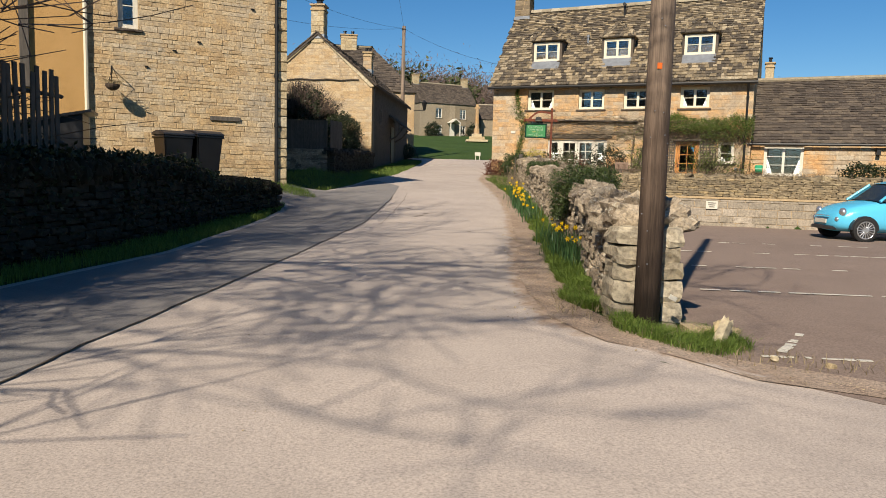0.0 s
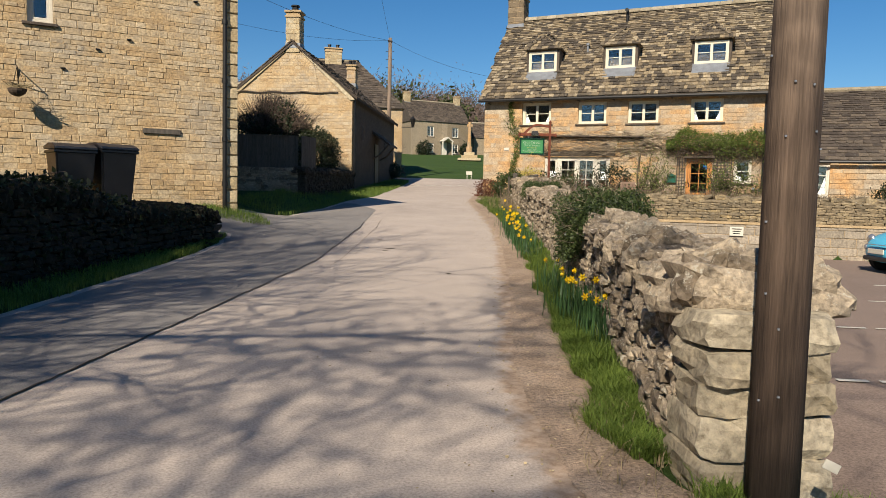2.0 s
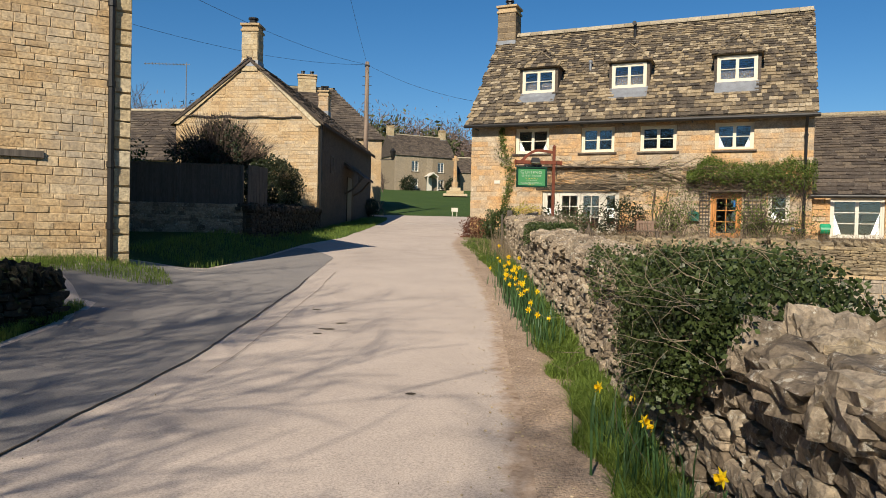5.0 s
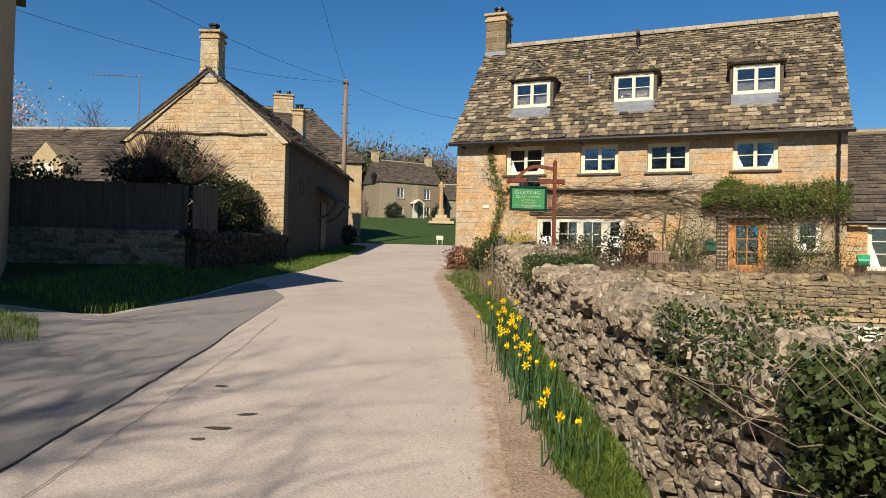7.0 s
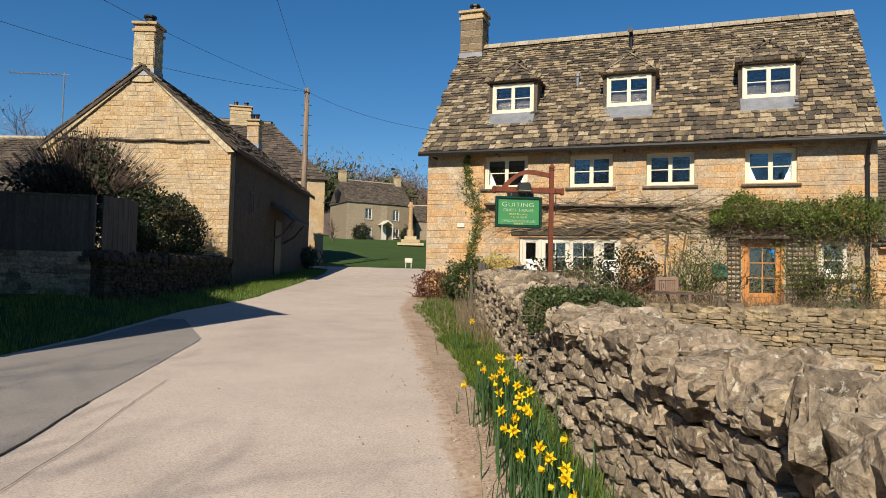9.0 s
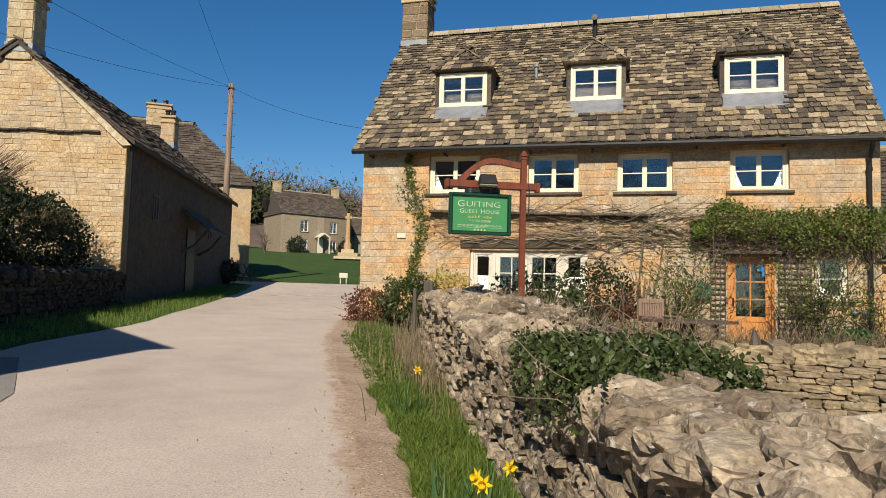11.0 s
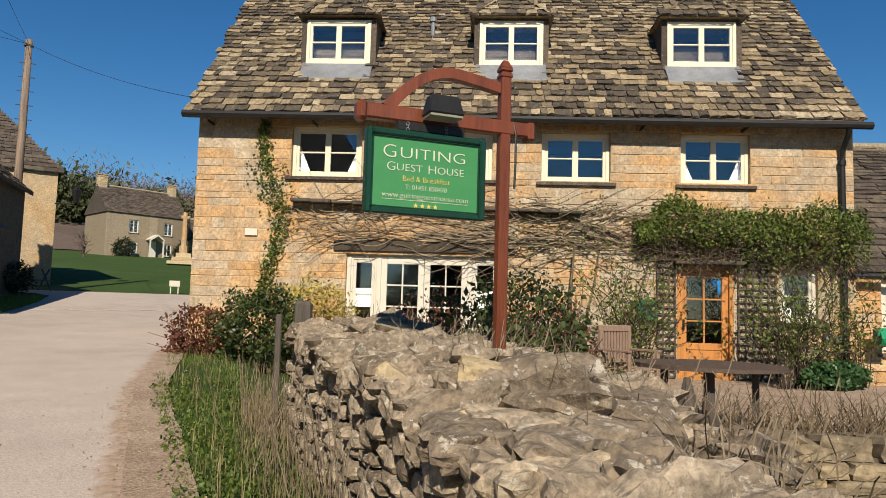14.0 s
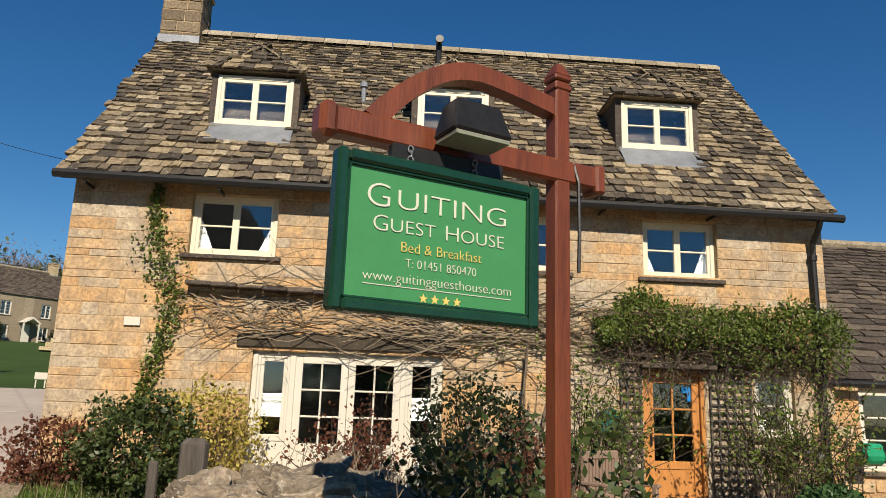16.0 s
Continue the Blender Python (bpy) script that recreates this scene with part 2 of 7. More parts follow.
M_CONIFER = leafy("conifer_leaf", (0.008, 0.0176, 0.008), (0.024, 0.044, 0.0176), 0.6, 0.1)
M_BLOSSOM = leafy("pink_blossom", (0.35, 0.22, 0.20), (0.55, 0.42, 0.40), 0.6, 0.3)


def glass_material():
    m, n, l, b = nodes_of("window_glass", 0.02)
    b.inputs["Base Color"].default_value = (0.85, 0.9, 0.92, 1)
    b.inputs["Transmission Weight"].default_value = 1.0
    b.inputs["IOR"].default_value = 1.8
    b.inputs["Specular IOR Level"].default_value = 0.5
    return m


M_GLASS = glass_material()

# ---- building blocks ----
rng = random.Random(7)


def mesh_of(name, verts, faces, mat, smooth=False):
    me = bpy.data.meshes.new(name)
    me.from_pydata([tuple(v) for v in verts], [], faces)
    me.materials.append(mat)
    if smooth:
        me.polygons.foreach_set("use_smooth", [True] * len(me.polygons))
    me.update()
    return me


def finish(bm, name, mat, smooth=False):
    bmesh.ops.recalc_face_normals(bm, faces=bm.faces)
    me = bpy.data.meshes.new(name)
    bm.to_mesh(me)
    bm.free()
    me.materials.append(mat)
    if smooth:
        me.polygons.foreach_set("use_smooth", [True] * len(me.polygons))
    return me


def part(name, bm, mat, parent=None, label="", m=None, smooth=False):
    """One mesh object from a bmesh (or a ready mesh), under a thing or a part."""
    ob = new(name, bm if isinstance(bm, bpy.types.Mesh) else finish(bm, name, mat, smooth))
    if parent is not None:
        ob.parent = parent
    if m is not None:
        ob.matrix_basis = m
    if label:
        ob["label"] = label
    return ob


def empty(name, m, label, category, group="", kind=""):
    e = new(name)
    e.empty_display_size = 0.2
    e.matrix_basis = m
    return tagged(e, label, category, group, kind)


def box(bm, x0, x1, y0, y1, z0, z1, bevel=0.0, m=None, seg=1):
    r = bmesh.ops.create_cube(bm, size=1)
    vs = r["verts"]
    for v in vs:
        v.co = Vector((x0 + (v.co.x + 0.5) * (x1 - x0), y0 + (v.co.y + 0.5) * (y1 - y0), z0 + (v.co.z + 0.5) * (z1 - z0)))
    if bevel:
        es = {e for v in vs for e in v.link_edges}
        out = bmesh.ops.bevel(bm, geom=list(es), offset=bevel, segments=seg, affect="EDGES", profile=0.5)
        vs = list({v for f in out["faces"] for v in f.verts} | {v for v in vs if v.is_valid})
    if m is not None:
        bmesh.ops.transform(bm, matrix=m, verts=vs)
    return vs


def boxes(*specs, bevel=0.0):
    bm = bmesh.new()
    for s in specs:
        box(bm, *s, bevel=bevel)
    return bm


def tube(bm, pts, radii, sides=6, cap=True):
    """A round bar through the points."""
    rings = []
    pts = [Vector(p) for p in pts]
    for i, p in enumerate(pts):
        d = (pts[min(i + 1, len(pts) - 1)] - pts[max(i - 1, 0)]).normalized()
        a = d.cross(Vector((0, 0, 1)) if abs(d.z) < 0.9 else Vector((1, 0, 0))).normalized()
        b = d.cross(a)
        r = radii[i] if isinstance(radii, (list, tuple)) else radii
        rings.append([bm.verts.new(p + r * (math.cos(k * math.tau / sides) * a + math.sin(k * math.tau / sides) * b)) for k in range(sides)])
    for q, w in zip(rings, rings[1:]):
        for k in range(sides):
            bm.faces.new((q[k], q[(k + 1) % sides], w[(k + 1) % sides], w[k]))
    if cap:
        bm.faces.new(rings[0][::-1])
        bm.faces.new(rings[-1])


def prism(bm, outline, y0, y1):
    """A shape in the x-z plane drawn out from y0 to y1."""
    a = [bm.verts.new((x, y0, z)) for x, z in outline]
    b = [bm.verts.new((x, y1, z)) for x, z in outline]
    bm.faces.new(a)
    bm.faces.new(b[::-1])
    k = len(a)
    for i in range(k):
        bm.faces.new((a[i], b[i], b[(i + 1) % k], a[(i + 1) % k]))


def lerp(table, t):
    if t <= table[0][0]:
        return table[0][1]
    for (a, p), (b, q) in zip(table, table[1:]):
        if t <= b:
            return p + (q - p) * (t - a) / (b - a)
    return table[-1][1]


def smooth(a, b, t):
    t = min(1, max(0, (t - a) / (b - a)))
    return t * t * (3 - 2 * t)


# ---- ground heights and edges ----
ROAD_Z = [(-60, -2.0), (-30, -1.1), (0, -0.03), (4.5, 0.13), (10, 0.25), (14.4, 0.38), (18.2, 0.65), (20, 0.8), (30.5, 1.33), (40, 1.85), (52, 2.65), (62, 3.6), (80, 5.2), (105, 7.1), (130, 9), (300, 20), (900, 20)]
WALL_X = [(6.3, 1.80), (9.5, 2.14), (13, 2.42), (16, 2.60), (19, 2.64), (21.5, 2.80), (24.5, 2.95), (27.0, 3.05)]      # middle line of the roadside wall
WALL_TOP = [(6.3, 1.22), (9.5, 1.27), (13, 1.45), (15, 1.55), (19, 1.74), (22, 1.84), (23.5, 1.95), (24.8, 2.04), (26.9, 2.13)]
LEFT_WALL = [(0, -6.3), (5, -5.5), (9, -4.95), (12, -4.75), (14.2, -4.60), (16.3, -4.02)]


def back_wall_y(x):
    return 24.35 - 0.37 * (x - 2.9)


def height(x, y):
    z = lerp(ROAD_Z, y)
    right = smooth(lerp(WALL_X, y) - 0.25, lerp(WALL_X, y) + 0.3, x)
    if right > 0:
        park = 0.04 + 0.004 * (x - 2)
        edge = smooth(-3.0, 3.0, y) if y < 6 else 1
        garden = 1.18 + 0.03 * smooth(24, 30, y)
        g = smooth(-0.1, 0.25, y - back_wall_y(x))
        far = smooth(31, 46, y)
        inner = park * (1 - g) + garden * g
        inner = inner * (1 - far) + z * far
        z = z * (1 - right * edge) + inner * right * edge
    wx = lerp(LEFT_WALL, y)
    if x < wx + 0.3 and y < 17.0:
        k = 1 - smooth(wx - 0.3, wx + 0.2, x)
        z += k * (1 - smooth(15.9, 16.8, y)) * (1.08 - z * 0.9)
    if y > 17 and x < -3.4:
        z += 0.32 * (1 - smooth(-5.0, -3.4, x)) * (1 - smooth(36, 47, y))
    return z


def grid_axis(stops):
    out = []
    for a, b, d in stops:
        k = max(1, round((b - a) / d))
        out += [a + (b - a) * i / k for i in range(k)]
    return out + [stops[-1][1]]


gx = grid_axis([(-600, -100, 100), (-100, -20, 10), (-20, -8, 1.0), (-8, -3, 0.2), (-3, 1, 0.5), (1, 4, 0.12), (4, 16, 0.7), (16, 30, 2), (30, 100, 10), (100, 600, 100)])
gy = grid_axis([(-400, -60, 60), (-60, -10, 5), (-10, 5, 0.5), (5, 31, 0.3), (31, 60, 1), (60, 120, 5), (120, 300, 30), (300, 900, 150)])
nx = len(gx)
ground = new("ground", mesh_of("ground", [(x, y, height(x, y)) for y in gy for x in gx],
             [(j * nx + i, j * nx + i + 1, (j + 1) * nx + i + 1, (j + 1) * nx + i) for j in range(len(gy) - 1) for i in range(nx - 1)], M_TURF, True))
tagged(ground, "short green turf and earth verges of the village", "ground", kind="structure")


def strip(name, mat, ys, left, right, cols, lift, label, category, kind="structure", wob=0.0):
    """A sheet laid on the ground between two edges."""
    vs, fs = [], []
    for j, y in enumerate(ys):
        a, b = left(y), right(y)
        for i in range(cols + 1):
            x = a + (b - a) * i / cols
            w = wob * noise.noise((x * 2.1, y * 1.7, 3)) if i in (0, cols) else 0
            vs.append((x + w, y, height(x + w, y) + lift))
    c = cols + 1
    for j in range(len(ys) - 1):
        fs += [(j * c + i, j * c + i + 1, (j + 1) * c + i + 1, (j + 1) * c + i) for i in range(cols)]
    return tagged(new(name, mesh_of(name, vs, fs, mat, True)), label, category, kind=kind)


ROAD_L = [(-40, -7.5), (0, -5.6), (7, -4.40), (9.8, -3.85), (16.2, -3.72), (17.4, -4.2), (18.6, -5.2), (19.8, -5.0), (21.0, -3.55), (24, -3.1), (28, -2.85), (31, -2.2), (36, -1.9), (44, -1.5), (48, -1.6), (52, -6.0), (54, -9.0)]
ROAD_R = [(-40, 9.0), (0, 9.0), (3.6, 5.0), (4.9, 2.6), (5.4, 1.7), (6.2, 1.12), (8, 1.02), (13, 1.45), (18, 1.75), (24, 1.70), (29.5, 1.62), (33, 1.95), (37, 3.2), (44, 9.0), (52, 20), (54, 24)]
VERGE_R = [(4.0, 3.6), (4.6, 3.2), (5.0, 2.7), (5.6, 1.75), (6.4, 1.25), (8, 1.36), (13, 1.74), (18, 1.97), (24, 1.90), (29.5, 1.70), (33, 2.0)]
def dusty_tarmac():
    """Worn tarmac that turns to earth and grit towards the verge."""
    m = M_TARMAC.copy()
    m.name = "dusty_tarmac"
    n, l = m.node_tree.nodes, m.node_tree.links
    b = n["Principled BSDF"]
    old = b.inputs["Base Color"].links[0].from_socket
    pos = n.new("ShaderNodeNewGeometry").outputs["Position"]
    at = n.new("ShaderNodeAttribute")
    at.attribute_name = "dust"
    rag = noise_node(n, l, pos, 3.0, 8, 0.7, 0.5)
    f = ramp(n, l, maths(n, l, "ADD", at.outputs["Fac"], maths(n, l, "MULTIPLY", maths(n, l, "SUBTRACT", rag, 0.5), 1.5)), [(0.42, (0, 0, 0)), (0.70, (1, 1, 1))])
    earth = ramp(n, l, noise_node(n, l, pos, 14, 6, 0.7), [(0.30, (0.20, 0.14, 0.095)), (0.5, (0.32, 0.24, 0.178)), (0.72, (0.43, 0.35, 0.28))])
    l.new(mix(n, l, f, old, earth), b.inputs["Base Color"])
    return m


road = strip("road", dusty_tarmac(), grid_axis([(-40, 0, 2), (0, 32, 0.4), (32, 50.5, 1)]), lambda y: lerp(ROAD_L, y), lambda y: lerp(ROAD_R, y), 60, 0.030, "dusty pinkish-grey worn tarmac village lane", "road", wob=0.06)
dust = road.data.attributes.new("dust", "FLOAT", "POINT")
dust.data.foreach_set("value", [(1 - smooth(0.0, 0.55 if v.co.y > 6 else 0.9, lerp(ROAD_R, v.co.y) - v.co.x)) * (smooth(3.8, 5.2, v.co.y)) for v in road.data.vertices])
CRACK = [(-6, -3.0), (4.1, -2.57), (7.4, -2.26), (14.8, -1.60), (19.3, -1.42), (24, -1.5), (27, -2.6)]
lane = strip("road_patch", M_LANE, grid_axis([(-6, 26.5, 0.4)]), lambda y: lerp(ROAD_L, y) + 0.15, lambda y: lerp(CRACK, y) + 0.03 * noise.noise((0, y * 1.3, 0)), 10, 0.037, "bluish-grey relaid tarmac along the lane", "road")
for name, off, y0, y1, w in (("road_crack", 0.0, -6, 20.0, 0.016), ("road_joint", 0.36, 14.0, 21.0, 0.007)):
    line = lambda y: lerp(CRACK, y) + off + 0.03 * noise.noise((0, y * 1.3, 0)) + 0.018 * noise.noise((2, y * 7, 0))
    strip(name, M_GAPSTAIN, grid_axis([(y0, y1, 0.12)]), lambda y: line(y) - w * (0.55 + 0.45 * noise.noise((4, y * 3, 0))), lambda y: line(y) + w * (0.4 + 0.4 * noise.noise((7, y * 3, 0))), 1, 0.042, "dark ragged crack along the tarmac joint", "crack")
dirt = strip("dirt_verge", M_DIRT, grid_axis([(4.2, 33, 0.3)]), lambda y: lerp(ROAD_R, y) - 0.14 - 0.45 * (1 - smooth(4.6, 6.6, y)), lambda y: lerp(VERGE_R, y) + 0.12, 8, 0.040, "brown trodden earth along the lane edge", "ground", wob=0.03)
park = strip("car_park", M_CARPARK, grid_axis([(-20, 6, 1), (6, 24.2, 0.5)]), lambda y: max(lerp(WALL_X, y) + 0.38, lerp(ROAD_R, y) - 1.2 if y < 6 else -9), lambda y: min(24.0, 2.9 + (24.2 - y) / 0.37) if y > 16.5 else 24.0, 20, 0.034, "reddish-grey worn tarmac car park", "car park")


# ---- pieces: stones, blocks, slates ----
def block_template(seed):
    """A dressed stone: proud face with worn arrises; unit size, face towards -y."""
    r = random.Random(seed)
    j = lambda s: r.uniform(-s, s)
    c = 0.06
    vs = [(0 + j(.01), 0, 0 + j(.02)), (1 + j(.01), 0, 0 + j(.02)), (1 + j(.01), 0, 1 + j(.02)), (0 + j(.01), 0, 1 + j(.02))]
    vs += [(c * .5 + j(.02), -1 + j(.25), c + j(.04)), (1 - c * .5 + j(.02), -1 + j(.25), c + j(.04)), (1 - c * .5 + j(.02), -1 + j(.25), 1 - c + j(.04)), (c * .5 + j(.02), -1 + j(.25), 1 - c + j(.04))]
    return vs, [(4, 5, 6, 7), (0, 1, 5, 4), (1, 2, 6, 5), (2, 3, 7, 6), (3, 0, 4, 7)]


def rock_template(seed, rough=0.17):
    """An undressed stone in the unit cube round its middle."""
    r = random.Random(seed)
    steps = (-1.0, -0.36, 0.36, 1.0)
    idx, vs = {}, []
    off = Vector((seed * 3.7, seed * 1.3, 0))
    for a in range(4):
        for b in range(4):
            for c in range(4):
                if {a, b, c} & {0, 3}:
                    q = Vector((steps[a], steps[b], steps[c]))
                    k = sum(i in (0, 3) for i in (a, b, c))
                    q *= {1: 1.02, 2: 0.98, 3: 0.90}[k]
                    q *= 1 + 0.16 * noise.noise(q * 0.9 + off)
                    q += Vector([r.uniform(-rough, rough) * 0.7 for _ in range(3)])
                    idx[a, b, c] = len(vs)
                    vs.append(tuple(0.5 * q))
    fs = []
    for ax in range(3):
        for s in (0, 3):
            for i in range(3):
                for k in range(3):
                    def at(m, n):
                        c = [0, 0, 0]
                        c[ax], c[(ax + 1) % 3], c[(ax + 2) % 3] = s, m, n
                        return idx[tuple(c)]
                    f = (at(i, k), at(i + 1, k), at(i + 1, k + 1), at(i, k + 1))
                    fs.append(f if s else f[::-1])
    return vs, fs


def lump_template(seed, n=5, power=4.0, coarse=0.17, fine=0.07):
    """A weathered rounded stone: a softened block with an uneven skin."""
    off = Vector((seed * 2.9, seed * 5.3, seed * 1.7))
    steps = [-1 + 2 * i / (n - 1) for i in range(n)]
    idx, vs, fs = {}, [], []
    for a, b, c in itertools.product(range(n), repeat=3):
        if {a, b, c} & {0, n - 1}:
            q = Vector((steps[a], steps[b], steps[c]))
            q /= sum(abs(k) ** power for k in q) ** (1 / power)
            q *= 1 + coarse * noise.noise(q * 1.1 + off) + fine * noise.noise(q * 2.9 + off)
            idx[a, b, c] = len(vs)
            vs.append(tuple(0.54 * q))
    for ax in range(3):
        for side in (0, n - 1):
            for i, k in itertools.product(range(n - 1), repeat=2):
                quad = []
                for p, r in ((i, k), (i + 1, k), (i + 1, k + 1), (i, k + 1)):
                    c = [0, 0, 0]
                    c[ax], c[(ax + 1) % 3], c[(ax + 2) % 3] = side, p, r
                    quad.append(idx[tuple(c)])
                fs.append(tuple(quad) if side else tuple(quad[::-1]))
    return vs, fs


def slate_template(seed):
    """A thin stone slate: x across, y up the slope from its tail, z out of the roof."""
    r = random.Random(seed)
    j = lambda s: r.uniform(-s, s)
    vs = [(0 + j(.02), j(.06), 0), (1 + j(.02), j(.06), 0), (1, 1.25, -0.6), (0, 1.25, -0.6)]
    vs += [(0.01 + j(.02), 0.02 + j(.06), 1 + j(.25)), (0.99 + j(.02), 0.02 + j(.06), 1 + j(.25)), (1, 1.25, 0.1), (0, 1.25, 0.1), (0.5 + j(.15), j(.07), 1 + j(.3)), (0.5, j(.05), 0)]
    return vs, [(4, 8, 5, 6, 7), (0, 9, 8, 4), (9, 1, 5, 8), (1, 2, 6, 5), (3, 0, 4, 7)]


class Pieces:
    """Alike pieces of one thing: those nearest to a place of the plan are objects, the others one joined mesh."""

    def __init__(self, name, mat, templates, parent=None, single=300, near=(0, 0, 0), stuff="small stones of the same kind"):
        self.name, self.mat, self.parent, self.single, self.near, self.stuff = name, mat, parent, single, Vector(near), stuff
        self.templates, self.items = templates, []

    def add(self, m):
        self.items.append((rng.randrange(len(self.templates)), m))

    def build(self):
        base = self.parent.matrix_world if self.parent is not None else Matrix()
        items = sorted(self.items, key=lambda i: ((base @ i[1].translation) - self.near).length)
        meshes = [mesh_of(self.name, v, f, self.mat) for v, f in self.templates] if self.single else []
        for k, m in items[:self.single]:
            ob = new(self.name, meshes[k])
            ob.parent = self.parent
            ob.matrix_basis = m
        vs, fs = [], []
        arrays = [np.array([(*v, 1) for v in t[0]]) for t in self.templates]
        for k, m in items[self.single:]:
            o = len(vs)
            vs += (arrays[k] @ np.array(m).T)[:, :3].tolist()
            fs += [tuple(o + i for i in f) for f in self.templates[k][1]]
        if fs:
            ob = new(self.name + "s", mesh_of(self.name + "s", vs, fs, self.mat))
            ob.parent = self.parent
            tagged(ob, self.stuff, kind="stuff")


BLOCKS = [block_template(s) for s in range(9)]
ROCKS = [rock_template(s) for s in range(12)]
FLATS = [rock_template(s + 40, 0.10) for s in range(14)]      # bedded wall stones
LUMPS = [lump_template(s + 70, 6, 5.0, 0.34, 0.30) for s in range(14)]      # weathered cap stones
SLATES = [slate_template(s) for s in range(9)]


def place(loc, scale, rx=0, ry=0, rz=0):
    return pose(*loc, rx, ry, rz) @ Matrix.Diagonal((*scale, 1))


def courses(pieces, u0, u1, z0, z1, hole=lambda a, b, c, d: False, top=None, hs=(0.10, 0.20), ws=(0.18, 0.5), gap=0.012, proud=(0.012, 0.03), face=0.0):
    """Coursed blocks on a wall face in its x-z plane."""
    z = z0
    while z < z1 - 0.03:
        h = min(rng.uniform(*hs), z1 - z)
        lo, hi = (u0, u1) if top is None else (max(u0, top(z + h)[0]), min(u1, top(z + h)[1]))
        u = lo
        while u < hi - 0.04:
            w = min(rng.uniform(*ws), hi - u)
            if hi - u - w < 0.08:
                w = hi - u
            parts = [(u, w)]
            for k in range(5):
                nxt = []
                for a, b in parts:
                    cut = hole(a, a + b, z, z + h)
                    if not cut:
                        nxt.append((a, b))
                    else:
                        c, d = cut
                        if c - a > 0.05:
                            nxt.append((a, c - a))
                        if a + b - d > 0.05:
                            nxt.append((d, a + b - d))
                parts = nxt
            for a, b in parts:
                pieces.add(place((a + gap / 2, face, z + gap / 2), (b - gap, rng.uniform(*proud), h - gap)))
            u += w
        z += h


def holes_test(holes, pad=0.0):
    def test(a, b, c, d):
        for u0, u1, z0, z1 in holes:
            if a < u1 + pad - 0.001 and b > u0 - pad + 0.001 and c < z1 + pad - 0.04 and d > z0 - pad + 0.04:
                return max(a, u0 - pad) if u0 - pad > a else a, min(b, u1 + pad) if u1 + pad < b else b
        return False
    return test


def wall_mesh(u0, u1, z0, z1, holes, y0, y1):
    """A thick wall with openings through it."""
    bm = bmesh.new()
    us = sorted({u0, u1, *[h[0] for h in holes], *[h[1] for h in holes]})
    for a, b in zip(us, us[1:]):
        spans = [(z0, z1)]
        for h in holes:
            if h[0] < b - 1e-6 and h[1] > a + 1e-6:
                spans = [s for c, d in spans for s in ((c, min(d, h[2])), (max(c, h[3]), d)) if s[1] - s[0] > 1e-4]
        for c, d in spans:
            box(bm, a, b, y0, y1, c, d)
    return bm


def slate_roof(pieces, u0, u1, eave, ridge, first=0.30, last=0.15, ws=(0.16, 0.42), thick=0.035, skip=lambda u, s: False, hips=(0, 0)):
    """Courses of slates from the eave (y, z) to the ridge (y, z), growing smaller upwards."""
    e, r = Vector((0, *eave)), Vector((0, *ridge))
    run = (r - e).length
    tilt = math.degrees(math.atan2(r.z - e.z, r.y - e.y))
    s = 0.0
    while s < run - 0.05:
        ex = first + (last - first) * s / run
        p = e + (r - e) * (s / run)
        a, b = u0 + hips[0] * s / run, u1 - hips[1] * s / run
        u = a - rng.uniform(0, 0.1)
        while u < b:
            w = min(rng.uniform(*ws), b + 0.04 - u)
            if w > 0.05 and not skip(u + w / 2, s):
                pieces.add(place((u, p.y, p.z), (w - 0.008, ex * 1.12, thick * rng.uniform(0.7, 1.5)), tilt + rng.uniform(-1.2, 1.2), rng.uniform(-1.5, 1.5), rng.uniform(-1.5, 1.5)))
            u += w
        s += ex


